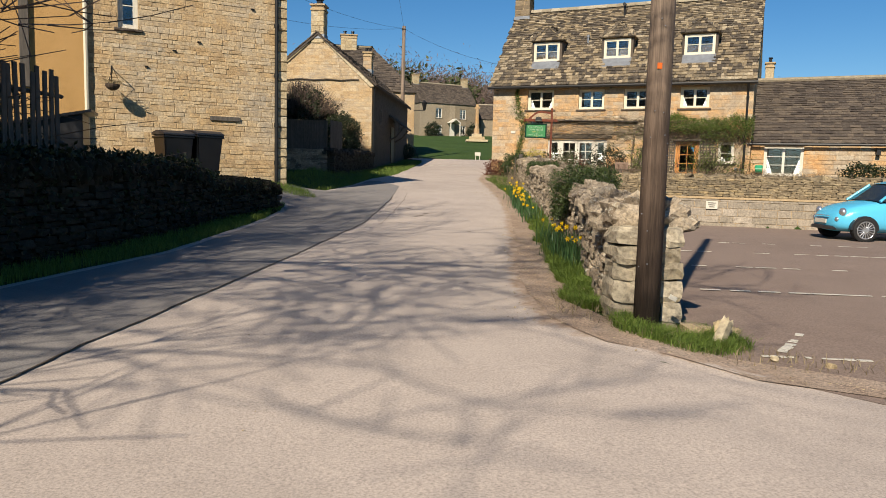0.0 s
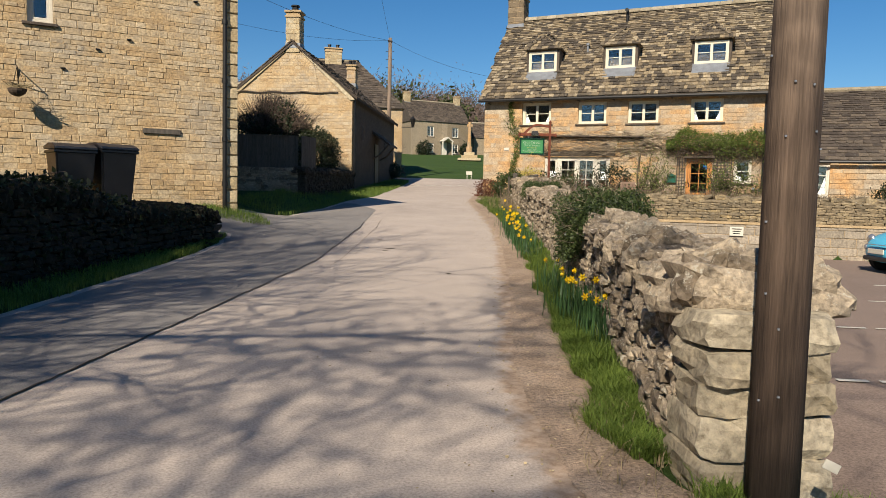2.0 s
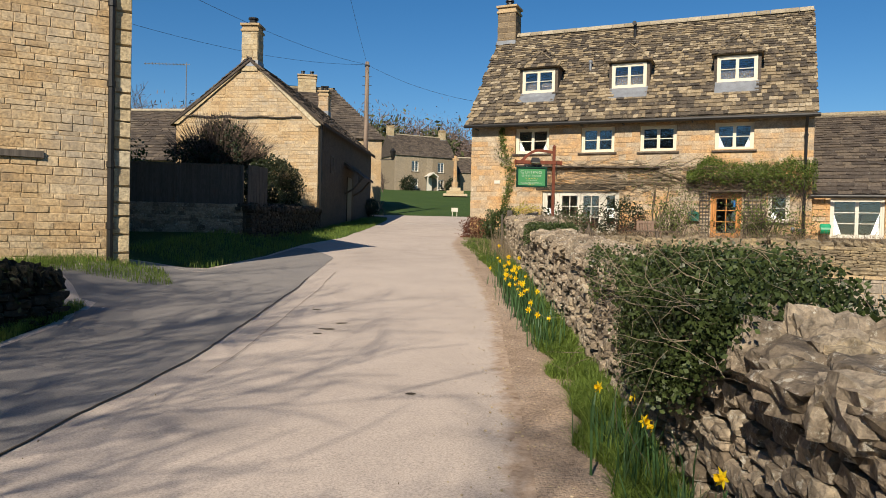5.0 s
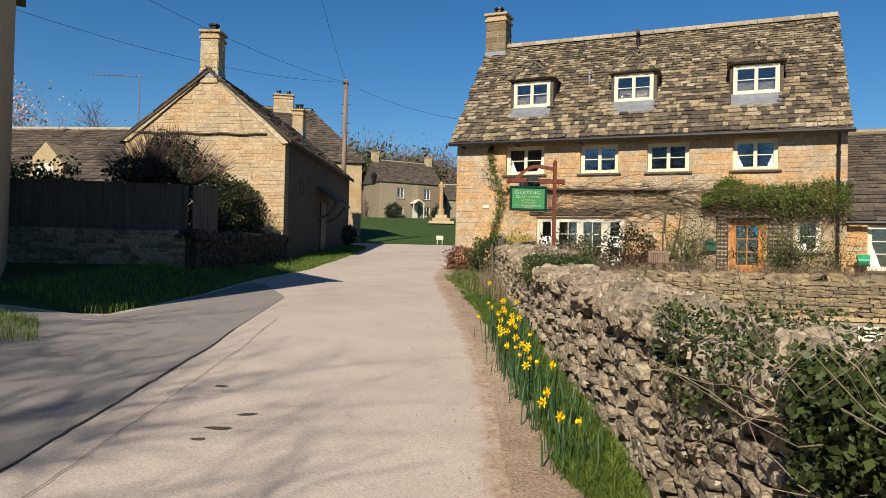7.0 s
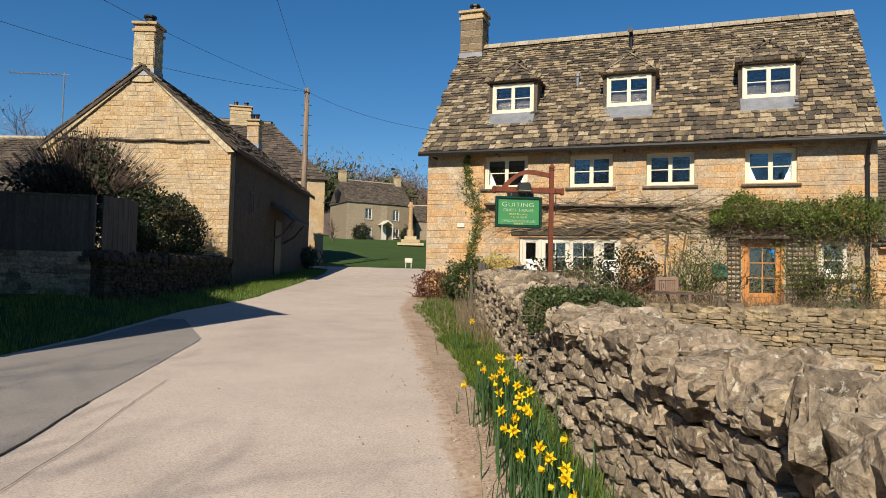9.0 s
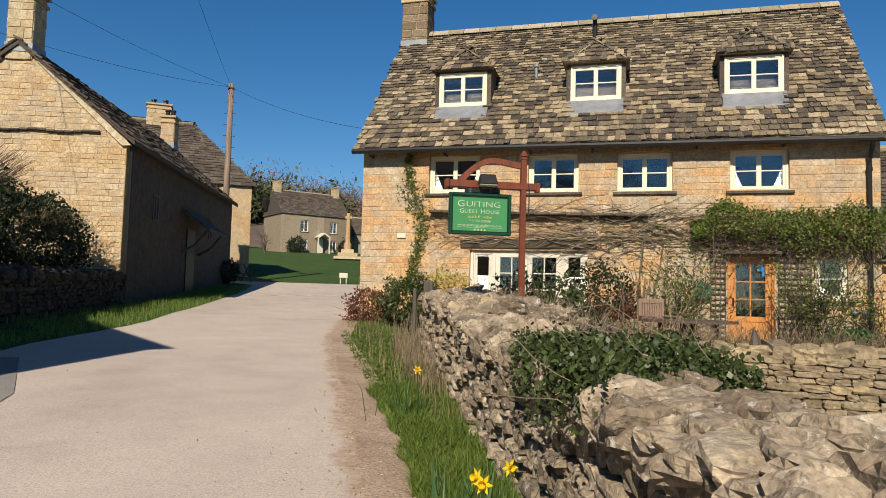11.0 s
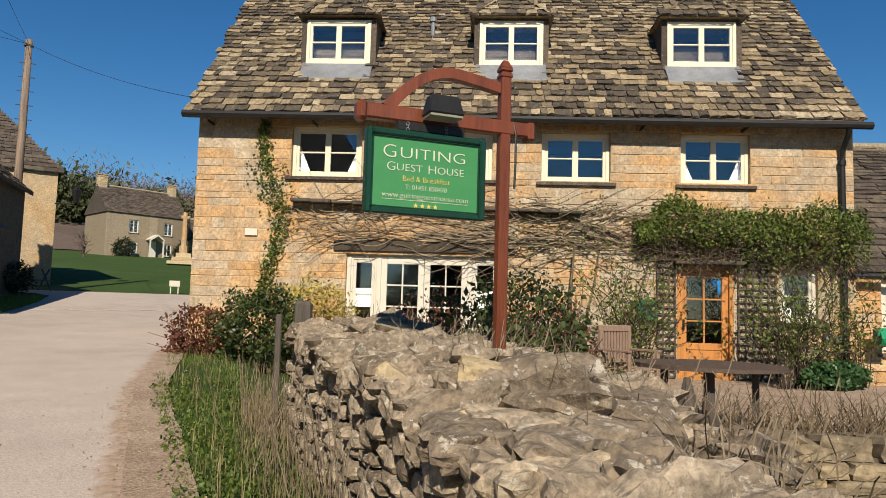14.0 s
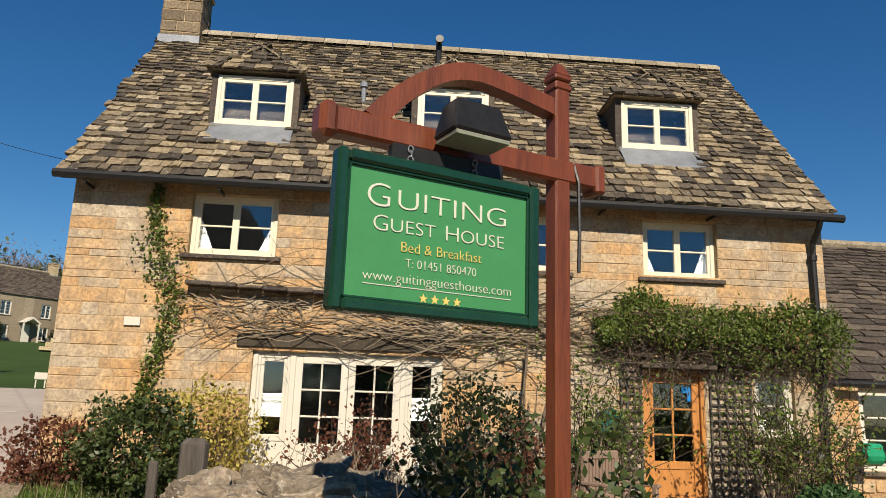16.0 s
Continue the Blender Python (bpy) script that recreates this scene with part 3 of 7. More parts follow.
def window(house, u0, u1, z0, z1, face=0.0, cols=2, rows=2, mat=None, sill=True, curtain="", set_back=0.10, fw=0.065, bar=0.025, m=None, name="window"):
    """A casement window: frame, casements with bars, panes and sill."""
    mat = mat or M_CREAM
    y = face + set_back
    w = part(name, boxes((u0, u0 + fw, y, y + 0.09, z0, z1), (u1 - fw, u1, y, y + 0.09, z0, z1), (u0 + fw, u1 - fw, y, y + 0.09, z1 - fw, z1), (u0 + fw, u1 - fw, y, y + 0.09, z0, z0 + fw), bevel=0.006), mat, house, m=m)
    cw = (u1 - u0 - 2 * fw) / cols
    for c in range(cols):
        a, b = u0 + fw + c * cw, u0 + fw + (c + 1) * cw
        s = 0.05
        specs = [(a, a + s, y + .012, y + .07, z0 + fw, z1 - fw), (b - s, b, y + .012, y + .07, z0 + fw, z1 - fw), (a + s, b - s, y + .012, y + .07, z0 + fw, z0 + fw + s), (a + s, b - s, y + .012, y + .07, z1 - fw - s, z1 - fw)]
        lo, hi = z0 + fw + s, z1 - fw - s
        for k in range(1, rows):
            zz = lo + (hi - lo) * k / rows
            specs.append((a + s, b - s, y + .018, y + .06, zz - bar / 2, zz + bar / 2))
        part("casement", boxes(*specs, bevel=0.004), mat, w)
        for k in range(rows):
            p = part("pane", boxes((a + s - .004, b - s + .004, y + .036, y + .041, lo + (hi - lo) * k / rows, lo + (hi - lo) * (k + 1) / rows - .002)), M_GLASS, w)
            p.visible_shadow = False
    if sill:
        part("sill", boxes((u0 - 0.09, u1 + 0.09, face - 0.07, y + 0.05, z0 - 0.065, z0 - 0.003), bevel=0.008), M_SLATE2, w, "dark stone sill")
    if curtain:
        for side in (-1, 1):
            bm = bmesh.new()
            n, zt, zb = 14, (z1 - 0.06 if curtain == "net" else z0 + (z1 - z0) * 0.62), z0 + (0.05 if curtain == "full" else 0.12)
            rows_v = []
            for i in range(n + 1):
                f = i / n
                row = []
                for q in range(6):
                    g = q / 5
                    width = (u1 - u0) * (0.46 if curtain == "net" else 0.06 + 0.15 * g)
                    x0 = u0 + 0.03 if side < 0 else u1 - 0.03
                    row.append(bm.verts.new((x0 - side * width * f, y + 0.16 + 0.02 * math.sin(f * 22), zt + (zb - zt) * g)))
                rows_v.append(row)
            for p, q in zip(rows_v, rows_v[1:]):
                for k in range(5):
                    bm.faces.new((p[k], q[k], q[k + 1], p[k + 1]))
            part("curtain", bm, M_CURTAIN, w, "white cotton curtain", smooth=True)
    return w


# ---- the guest house ----
def frame_at(x, y, z, deg):
    return pose(x, y, z, 0, 0, deg)


H = frame_at(2.19, 34.16, 0, -24.93)
house = empty("guest_house", H, "three-storey honey limestone guest house with stone slate roof", "house")
FIRST = [(1.68, 2.92, 4.52, 5.43), (4.06, 5.20, 4.51, 5.39), (6.05, 7.22, 4.50, 5.37), (8.40, 9.56, 4.49, 5.38)]
FRENCH, DOOR, SMALL = (2.73, 5.42, 1.20, 3.21), (8.34, 9.26, 1.18, 3.10), (10.02, 10.64, 2.20, 3.10)
holes = FIRST + [FRENCH, DOOR, SMALL]
W, EAVE = 11.25, 5.62
front = part("wall", wall_mesh(0, W, 0.6, EAVE, holes, 0.0, 0.45), M_MORTAR, house, "coursed honey-coloured limestone front wall")
bm = bmesh.new()
prof = [(0.45, 0.6), (6.5, 0.6), (6.5, EAVE), (3.25, 9.55), (0.0, EAVE), (0.45, EAVE)]
for u in (0.0, W - 0.4):
    a = [bm.verts.new((u, y, z)) for y, z in prof]
    b = [bm.verts.new((u + 0.4, y, z)) for y, z in prof]
    bm.faces.new(a), bm.faces.new(b[::-1])
    for i in range(len(a)):
        bm.faces.new((a[i], b[i], b[(i + 1) % len(a)], a[(i + 1) % len(a)]))
box(bm, 0.4, W - 0.4, 6.1, 6.5, 0.6, EAVE)
part("wall", bm, M_RUBBLE, house, "limestone gable and back walls")
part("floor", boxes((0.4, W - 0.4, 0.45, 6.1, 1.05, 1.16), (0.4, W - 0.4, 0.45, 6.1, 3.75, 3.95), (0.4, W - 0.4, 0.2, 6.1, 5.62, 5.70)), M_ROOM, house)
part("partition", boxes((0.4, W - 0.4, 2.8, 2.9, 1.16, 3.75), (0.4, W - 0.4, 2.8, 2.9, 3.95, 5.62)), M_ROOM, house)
stones = Pieces("block", M_ASHLAR, BLOCKS, front, 300, (4.2, 32.8, 3.6), "coursed honey limestone blocks")
courses(stones, 0.0, W, 1.0, EAVE - 0.02, holes_test(holes), hs=(0.10, 0.22), ws=(0.22, 0.75), gap=0.006, proud=(0.004, 0.014))

# roof with three dormers
DORMERS = [(1.66, 2.88), (4.92, 6.10), (8.36, 9.60)]
DV, DZ0, DZ1 = 0.76, 6.78, 7.66
RE, RR = (-0.28, 5.58), (3.25, 9.66)
bm = bmesh.new()
slope = (RR[1] - RE[1]) / (RR[0] - RE[0])
for sgn in (1, -1):
    y0, y1 = (RE[0], RR[0]) if sgn > 0 else (6.5 + 0.28, RR[0])
    v = [bm.verts.new(p) for p in ((-0.09, y0, RE[1] - .02), (W + .05, y0, RE[1] - .02), (W + .05, y1, RR[1] - .02), (-.09, y1, RR[1] - .02))]
    w = [bm.verts.new((p.co.x, p.co.y, p.co.z - 0.09)) for p in v]
    bm.faces.new(v), bm.faces.new(w[::-1])
    for i in range(4):
        bm.faces.new((v[i], w[i], w[(i + 1) % 4], v[(i + 1) % 4]))
roof = part("roof", bm, M_SLATE, house, "mossy stone slate roof in diminishing courses")
slates = Pieces("slate", M_SLATE, SLATES, roof, 300, (4.5, 33.2, 6.2), "weathered stone slates in courses")
run = math.hypot(RR[0] - RE[0], RR[1] - RE[1])


def in_dormer(u, s):
    y = RE[0] + (RR[0] - RE[0]) * s / run
    return any(a - 0.02 < u < b + 0.02 and DV - 0.34 < y < DV + 0.75 for a, b in DORMERS)


slate_roof(slates, -0.10, W + 0.06, RE, RR, 0.20, 0.105, (0.10, 0.32), 0.042, in_dormer)
bm = bmesh.new()
u = -0.18
while u < W + 0.03:
    w = min(0.46, W + 0.06 - u)
    for sgn in (-1, 1):
        v = [bm.verts.new((a, RR[0] + sgn * b, RR[1] + 0.06 - b * 0.8 + c)) for c in (0, 0.05) for a in (u + .006, u + w - .006) for b in (0.0, 0.17)]
        for f in ((0, 1, 3, 2), (4, 6, 7, 5), (0, 4, 5, 1), (2, 3, 7, 6), (1, 5, 7, 3), (0, 2, 6, 4)):
            bm.faces.new([v[i] for i in f])
    u += w
part("ridge_tiles", bm, M_RIDGE, roof, "pale cut-stone ridge tiles")


def dormer(u0, u1):
    c = (u0 + u1) / 2
    roof_at = lambda y: RE[1] + slope * (y - RE[0])
    bm = bmesh.new()
    for a, b in ((u0 - 0.10, u0), (u1, u1 + 0.10)):
        prism(bm, [(a, DZ0 - 0.12), (b, DZ0 - 0.12), (b, DZ1 + 0.03), (a, DZ1 + 0.03)], DV, DV + 1.3)
    d = part("dormer", bm, M_SLATE2, house, "small stone-slated roof dormer")
    window(d, u0, u1, DZ0 + 0.02, DZ1, DV - 0.02, 2, 2, sill=False, set_back=0.0)
    bm = bmesh.new()
    lead = [(DV - 0.34, roof_at(DV - 0.34) + 0.05), (DV + 0.03, roof_at(DV) + 0.09), (DV + 0.03, DZ0 + 0.03), (DV - 0.34, roof_at(DV - 0.34) + 0.02)]
    a = [bm.verts.new((u0 - 0.05, y, z)) for y, z in lead]
    b = [bm.verts.new((u1 + 0.05, y, z)) for y, z in lead]
    bm.faces.new(a), bm.faces.new(b[::-1])
    for i in range(4):
        bm.faces.new((a[i], b[i], b[(i + 1) % 4], a[(i + 1) % 4]))
    part("apron", bm, M_LEAD, d, "grey lead apron")
    # Dark board added behind the dormer glass to stand for a dim room.
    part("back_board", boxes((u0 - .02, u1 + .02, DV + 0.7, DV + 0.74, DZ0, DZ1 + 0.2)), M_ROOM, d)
    # hipped little roof
    bm = bmesh.new()
    ez, yb = DZ1 + 0.05, RE[0] + (DZ1 + 0.75 - RE[1]) / slope
    pts = [(u0 - 0.16, DV - 0.13, ez), (u1 + 0.16, DV - 0.13, ez), (c, DV + 0.42, ez + 0.66), (c, yb, ez + 0.68), (u0 - 0.16, RE[0] + (ez - RE[1]) / slope + 0.1, ez), (u1 + 0.16, RE[0] + (ez - RE[1]) / slope + 0.1, ez)]
    v = [bm.verts.new(p) for p in pts]
    for f in ((0, 1, 2), (0, 2, 3, 4), (1, 5, 3, 2), (0, 4, 5, 1)):
        bm.faces.new([v[i] for i in f])
    part("dormer_roof", bm, M_SLATE, d, "hipped stone slate dormer roof")
    ps = Pieces("slate", M_SLATE, SLATES, d, 24, (4.5, 33.2, 6.2), "small stone slates of the dormer roof")
    half = (u1 - u0) / 2 + 0.16
    slate_roof(ps, u0 - 0.18, u1 + 0.18, (DV - 0.16, ez), (DV + 0.44, ez + 0.69), 0.2, 0.14, (0.14, 0.3), 0.04, hips=(half, half))
    for side in (-1, 1):
        e0 = Vector((c + side * half, 0, ez))
        tilt = math.degrees(math.atan2(0.68, half))
        s = 0.0
        while s < 0.95:
            f = s / 0.95
            ya, yz = DV - 0.13 + 0.55 * f, RE[0] + (ez + 0.67 * f - RE[1]) / slope + 0.05
            y = ya
            while y < yz:
                w = rng.uniform(0.14, 0.3)
                loc = (c + side * half * (1 - f), y if side > 0 else y + w, ez + 0.68 * f)
                ps.add(pose(*loc, 0, 0, 90 * side) @ pose(0, 0, 0, tilt, 0, 0) @ Matrix.Diagonal((w - .01, 0.2, 0.035, 1)))
                y += w
            s += 0.17
    ps.build()
    return d


for a, b in DORMERS:
    dormer(a, b)
for k, (a, b, c, d) in enumerate(FIRST):
    window(house, a, b, c, d, 0.0, 2, 2, curtain=("half", "", "", "half")[k])
# gutter, pipes, ledge
bm = bmesh.new()
tube(bm, [(-0.16, -0.36, 5.52), (W + 0.14, -0.36, 5.46)], 0.065, 8)
part("gutter", bm, M_BLACK, house, "black cast-iron gutter")
bm = bmesh.new()
tube(bm, [(11.03, -0.36, 5.44), (11.03, -0.30, 5.32), (11.03, -0.12, 5.12), (11.03, -0.09, 4.9), (11.03, -0.09, 1.1)], 0.045, 8)
for z in (4.85, 3.6, 2.4):
    tube(bm, [(11.03, -0.09, z), (11.03, -0.09, z + 0.08)], 0.06, 8)
part("downpipe", bm, M_BLACK, house, "black cast-iron downpipe")
for k in range(14):
    bm = bmesh.new()
    a = 1.75 + k * 0.355
    box(bm, a, a + 0.35, -0.20 - rng.uniform(0, .05), 0.03, 4.04 - 0.009 * k + rng.uniform(-.01, .01), 4.10 - 0.009 * k + rng.uniform(-.01, .01), 0.012)
    part("ledge_stone", bm, M_SLATE2, house, "weathered projecting ledge stone")

part("lintel", boxes((2.50, 5.62, -0.05, 0.3, 3.23, 3.42), bevel=0.01), M_GAPSTAIN, house, "dark timber lintel")
part("plaque", boxes((0.93, 1.15, -0.04, 0.0, 3.46, 3.58), bevel=0.004), M_WHITE, house, "small white wall plaque")
for uu in (0.25, 2.1, 4.1, 5.5, 7.7, 9.4):
    part("gutter_bracket", boxes((uu, uu + 0.03, -0.34, 0.02, 5.40, 5.44)), M_BLACK, house)


def chimney(parent, u0, u1, v0, v1, z0, z1, pots, m=None, mat=None):
    c = part("chimney", boxes((u0, u1, v0, v1, z0, z1), (u0 - .05, u1 + .05, v0 - .05, v1 + .05, z1 - .22, z1 - .13), (u0 - .07, u1 + .07, v0 - .07, v1 + .07, z1, z1 + .09), bevel=0.012), M_MORTAR, parent, "limestone chimney stack", m=m)
    for wall_i, (turn, length, face) in enumerate(((pose(u0, v0, 0), u1 - u0, 0), (pose(u1, v0, 0, 0, 0, 90), v1 - v0, 0), (pose(u0, v1, 0, 0, 0, -90), v1 - v0, 0))):
        ps = Pieces("block", mat or M_QUOIN, BLOCKS, c, 40)
        sub = Pieces("block", mat or M_QUOIN, BLOCKS, c, 0)
        courses(sub, 0, length, z0, z1 - .22, hs=(0.18, 0.3), ws=(0.25, 0.55), proud=(0.01, 0.02))
        ps.items += [(k, turn @ q) for k, q in sub.items]
        ps.build()
    part("flashing", boxes((u0 - .03, u1 + .03, v0 - .03, v1 + .03, z0 + 0.2, z0 + 0.42)), M_LEAD, c)
    for pu, pr in pots:
        bm = bmesh.new()
        tube(bm, [(pu, (v0 + v1) / 2, z1 + .08), (pu, (v0 + v1) / 2, z1 + .30), (pu, (v0 + v1) / 2, z1 + .31), (pu, (v0 + v1) / 2, z1 + .37)], [pr, pr * .85, pr * 1.15, pr * 1.1], 10)
        part("chimney_pot", bm, M_BLACK, c, "dark clay chimney pot")
    return c


M_GREYSTACK = stone("grey_brown_stack", [(0.15, (0.136, 0.104, 0.068)), (0.9, (0.256, 0.2, 0.132))], (0.08, 0.068, 0.052), 0.58)
chimney(house, -0.12, 0.62, 2.9, 3.6, 9.0, 10.75, [(0.25, 0.16)], mat=M_GREYSTACK)
stones.build()
slates.build()


# ---- other buildings ----
def simple_house(name, m, w, d, z0, eave, ridge, label, wallmat, roofmat, gable_end=False, slates_single=0, first=0.28, over=0.15, hip=0.0, block=None, near=(0, 0, 0), hole_list=(), back_roof=False):
    """A house body: front wall along x at y = 0, ridge along x in the middle of the depth."""
    h = empty(name, m, label, "house")
    wl_ = part("wall", wall_mesh(0, w, z0, eave, list(hole_list), 0, 0.4), wallmat, h)
    bm = bmesh.new()
    inset = hip
    for u in (0.0, w - 0.4):
        pr = [(0.4, z0), (d, z0), (d, eave), (d / 2, ridge - 0.1), (0.0, eave), (0.4, eave)] if not hip else [(0.4, z0), (d, z0), (d, eave), (0.4, eave)]
        a = [bm.verts.new((u, y, z)) for y, z in pr]
        b = [bm.verts.new((u + 0.4, y, z)) for y, z in pr]
        bm.faces.new(a), bm.faces.new(b[::-1])
        for i in range(len(a)):
            bm.faces.new((a[i], b[i], b[(i + 1) % len(a)], a[(i + 1) % len(a)]))
    box(bm, 0.4, w - 0.4, d - 0.4, d, z0, eave)
    part("wall", bm, wallmat, h)
    bm = bmesh.new()
    sl = (ridge - eave) / (d / 2)
    e = [bm.verts.new(p) for p in ((-over, -over, eave - sl * over), (w + over, -over, eave - sl * over), (w + over, d + over, eave - sl * over), (-over, d + over, eave - sl * over), (-over + hip, d / 2, ridge), (w + over - hip, d / 2, ridge))]
    for f in ((0, 1, 5, 4), (2, 3, 4, 5), (1, 2, 5), (3, 0, 4), (0, 3, 2, 1)):
        bm.faces.new([e[i] for i in f])
    r = part("roof", bm, roofmat, h)
    ps = Pieces("slate", roofmat, SLATES, r, slates_single, near, "stone slates in courses")
    slate_roof(ps, -over, w + over, (-over, eave - sl * over), (d / 2, ridge), first, first * 0.55, (0.2, 0.5), 0.04, hips=(hip, hip))
    if back_roof or hip:
        mirror = Pieces("slate", roofmat, SLATES, r, 0, near)
        slate_roof(mirror, -over, w + over, (-over, eave - sl * over), (d / 2, ridge), first, first * 0.55, (0.2, 0.5), 0.04, hips=(hip, hip))
        flip = pose(w, d, 0, 0, 0, 180)
        ps.items += [(k, flip @ q) for k, q in mirror.items]
    ps.build()
    bm = bmesh.new()
    tube(bm, [(-over + hip, d / 2, ridge + .03), (w + over - hip, d / 2, ridge + .03)], 0.1, 8)
    part("ridge_tiles", bm, M_RIDGE, r)
    if block:
        ps = Pieces("block", wallmat, BLOCKS, wl_, block[0], near, "coursed limestone blocks")
        courses(ps, 0, w, z0, eave, holes_test(list(hole_list)), hs=block[1], ws=block[2])
        ps.build()
    return h


# low wing joined to the guest house
WING_WINDOW = (0.50, 1.95, 1.75, 2.98)
wing = simple_house("side_wing", H @ pose(W + 0.02, 0.22, 0), 11.0, 6.2, 0.6, 3.20, 5.95, "low limestone side wing with brown stone slate roof", M_ASHLAR, M_SLATE2, slates_single=120, block=(40, (0.14, 0.24), (0.3, 0.7)), near=(14, 28, 3), hole_list=[WING_WINDOW], first=0.2)
rear = empty("rear_chimney", pose(18.05, 41.5, 0, 0, 0, -25), "slim orange stone chimney of a building behind", "chimney")
chimney(rear, 0, 0.42, 0, 0.42, 1.3, 8.2, [(0.21, 0.1)])
# ---- tall cottage beside the lane ----
A_DEG = math.degrees(math.atan2(19.57 - 17.45, -4.57 + 8.61))
A_M = frame_at(-4.57, 19.57, 0, A_DEG) @ pose(-4.6, 0, 0)
AW = 4.86
A_WIN = (0.72, 1.18, 4.78, 5.9)
cottage = empty("tall_cottage", A_M, "tall honey limestone cottage with coursed rubble wall", "house")
cot_wall = part("wall", wall_mesh(0, AW, 0.6, 7.6, [A_WIN], 0, 0.45), M_MORTAR, cottage, "coursed rubble limestone end wall")
for q in ((AW - 0.45, AW, 0.45, 9.0, 0.6, 7.6), (0, 0.4, 0.45, 9.0, 0.6, 7.6), (0.4, AW - 0.45, 8.6, 9.0, 0.6, 7.6)):
    part("wall", boxes(q), M_RUBBLE, cottage, "limestone side wall")
bm = bmesh.new()
v = [bm.verts.new(p) for p in ((-0.2, -0.2, 7.5), (AW + 0.2, -0.2, 7.5), (AW + 0.2, 9.2, 7.5), (-0.2, 9.2, 7.5), (2.3, -0.2, 10.0), (2.3, 9.2, 10.0))]
for f in ((0, 1, 4), (1, 2, 5, 4), (2, 3, 5), (3, 0, 4, 5), (0, 3, 2, 1)):
    bm.faces.new([v[i] for i in f])
part("roof", bm, M_SLATE2, cottage)
ps = Pieces("block", M_RUBBLE, BLOCKS, cot_wall, 300, (-5.2, 19.2, 2.6), "coursed rubble limestone blocks")
courses(ps, 0, AW - 0.28, 0.9, 7.55, holes_test([A_WIN]), hs=(0.07, 0.16), ws=(0.12, 0.42), gap=0.007, proud=(0.002, 0.016))
cot_quoin = Pieces("quoin", M_QUOIN, BLOCKS, cot_wall, 40, (-4.6, 19.5, 2))
z = 0.9
while z < 7.5:
    h = rng.uniform(0.2, 0.34)
    cot_quoin.add(place((AW - 0.27, 0, z), (0.27, 0.045, h - 0.015)))
    z += h
window(cottage, *A_WIN, 0.0, 1, 2, M_WHITE, set_back=0.08)
ps.build()
cot_quoin.build()

# ---- barn-like cottage ----
B_M = frame_at(-3.98, 35.55, 0, math.degrees(math.atan2(0.08, -0.997))) @ pose(0, 0, 0)
barn = empty("roadside_cottage", frame_at(-9.25, 35.98, 0, -5.0), "limestone cottage with steep gable facing the lane", "house")
bm = bmesh.new()
BW, BZ, BR = 5.62, 5.85, 8.05
prism(bm, [(0, 1.2), (BW, 1.2), (BW, BZ), (BW / 2 + 0.1, BR), (0, BZ - 0.1)], 0, 0.45)
bgable = part("wall", bm, M_MORTAR, barn, "coursed limestone gable wall")
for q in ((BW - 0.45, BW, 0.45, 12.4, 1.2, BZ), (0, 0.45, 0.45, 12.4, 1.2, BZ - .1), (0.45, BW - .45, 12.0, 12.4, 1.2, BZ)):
    part("wall", boxes(q), M_SHADESTONE, barn, "limestone side wall, darkened in colour for shade")
ps = Pieces("block", M_RUBBLE, BLOCKS, bgable, 300, (-4, 35, 4), "coursed limestone blocks")
courses(ps, 0, BW, 1.5, BR - 0.1, top=lambda z: (0, BW) if z < BZ - 0.1 else ((z - BZ + .1) * (BW / 2 + .1) / (BR - BZ + .1), BW - (z - BZ) * (BW / 2 - .1) / (BR - BZ)), hs=(0.10, 0.18), ws=(0.2, 0.5), proud=(0.003, 0.014))
ps.build()
bm = bmesh.new()
apex = BW / 2 + 0.1
for a, b in (((-0.2, BZ - 0.28), (apex, BR + 0.02)), ((BW + 0.22, BZ - 0.2), (apex, BR + 0.02))):
    v = [bm.verts.new((p[0], y, p[1] + dz)) for y in (-0.12, 12.5) for p in (a, b) for dz in (0, 0.1)]
    for f in ((0, 1, 3, 2), (4, 6, 7, 5), (0, 4, 5, 1), (2, 3, 7, 6), (1, 5, 7, 3), (0, 2, 6, 4)):
        bm.faces.new([v[i] for i in f])
broof = part("roof", bm, M_SLATE2, barn, "dark brown stone slate roof")
ps = Pieces("slate", M_SLATE2, SLATES, broof, 100, (-4, 36, 5), "stone slates in courses")
for side in (-1, 1):
    sub = Pieces("slate", M_SLATE2, SLATES, broof, 0)
    half = (BW + 0.4) / 2
    slate_roof(sub, -12.5 if side > 0 else 0.15, -0.0 if side > 0 else 12.5, (0, 0), (half, BR - BZ + 0.3), 0.28, 0.16, (0.2, 0.45), 0.04)
    turn = pose(BW + 0.22, 0, BZ - 0.10, 0, 0, 90) if side > 0 else pose(-0.2, 12.4, BZ - 0.14, 0, 0, -90)
    turn = pose(BW + 0.22, 0, BZ - 0.10) @ pose(0, 0, 0, 0, 0, 90) @ pose(12.4, 0, 0) if side > 0 else pose(-0.2, 12.4, BZ - 0.18) @ pose(0, 0, 0, 0, 0, -90)
    ps.items += [(k, turn @ q) for k, q in sub.items]
ps.build()
chimney(barn, apex - 0.33, apex + 0.29, -0.05, 0.6, 7.7, 9.45, [(apex, 0.17)])
chimney(barn, apex - 0.10, apex + 0.42, 11.5, 12.1, 7.7, 9.15, [(apex + 0.05, 0.1), (apex + 0.27, 0.1)], mat=M_ASHLAR)
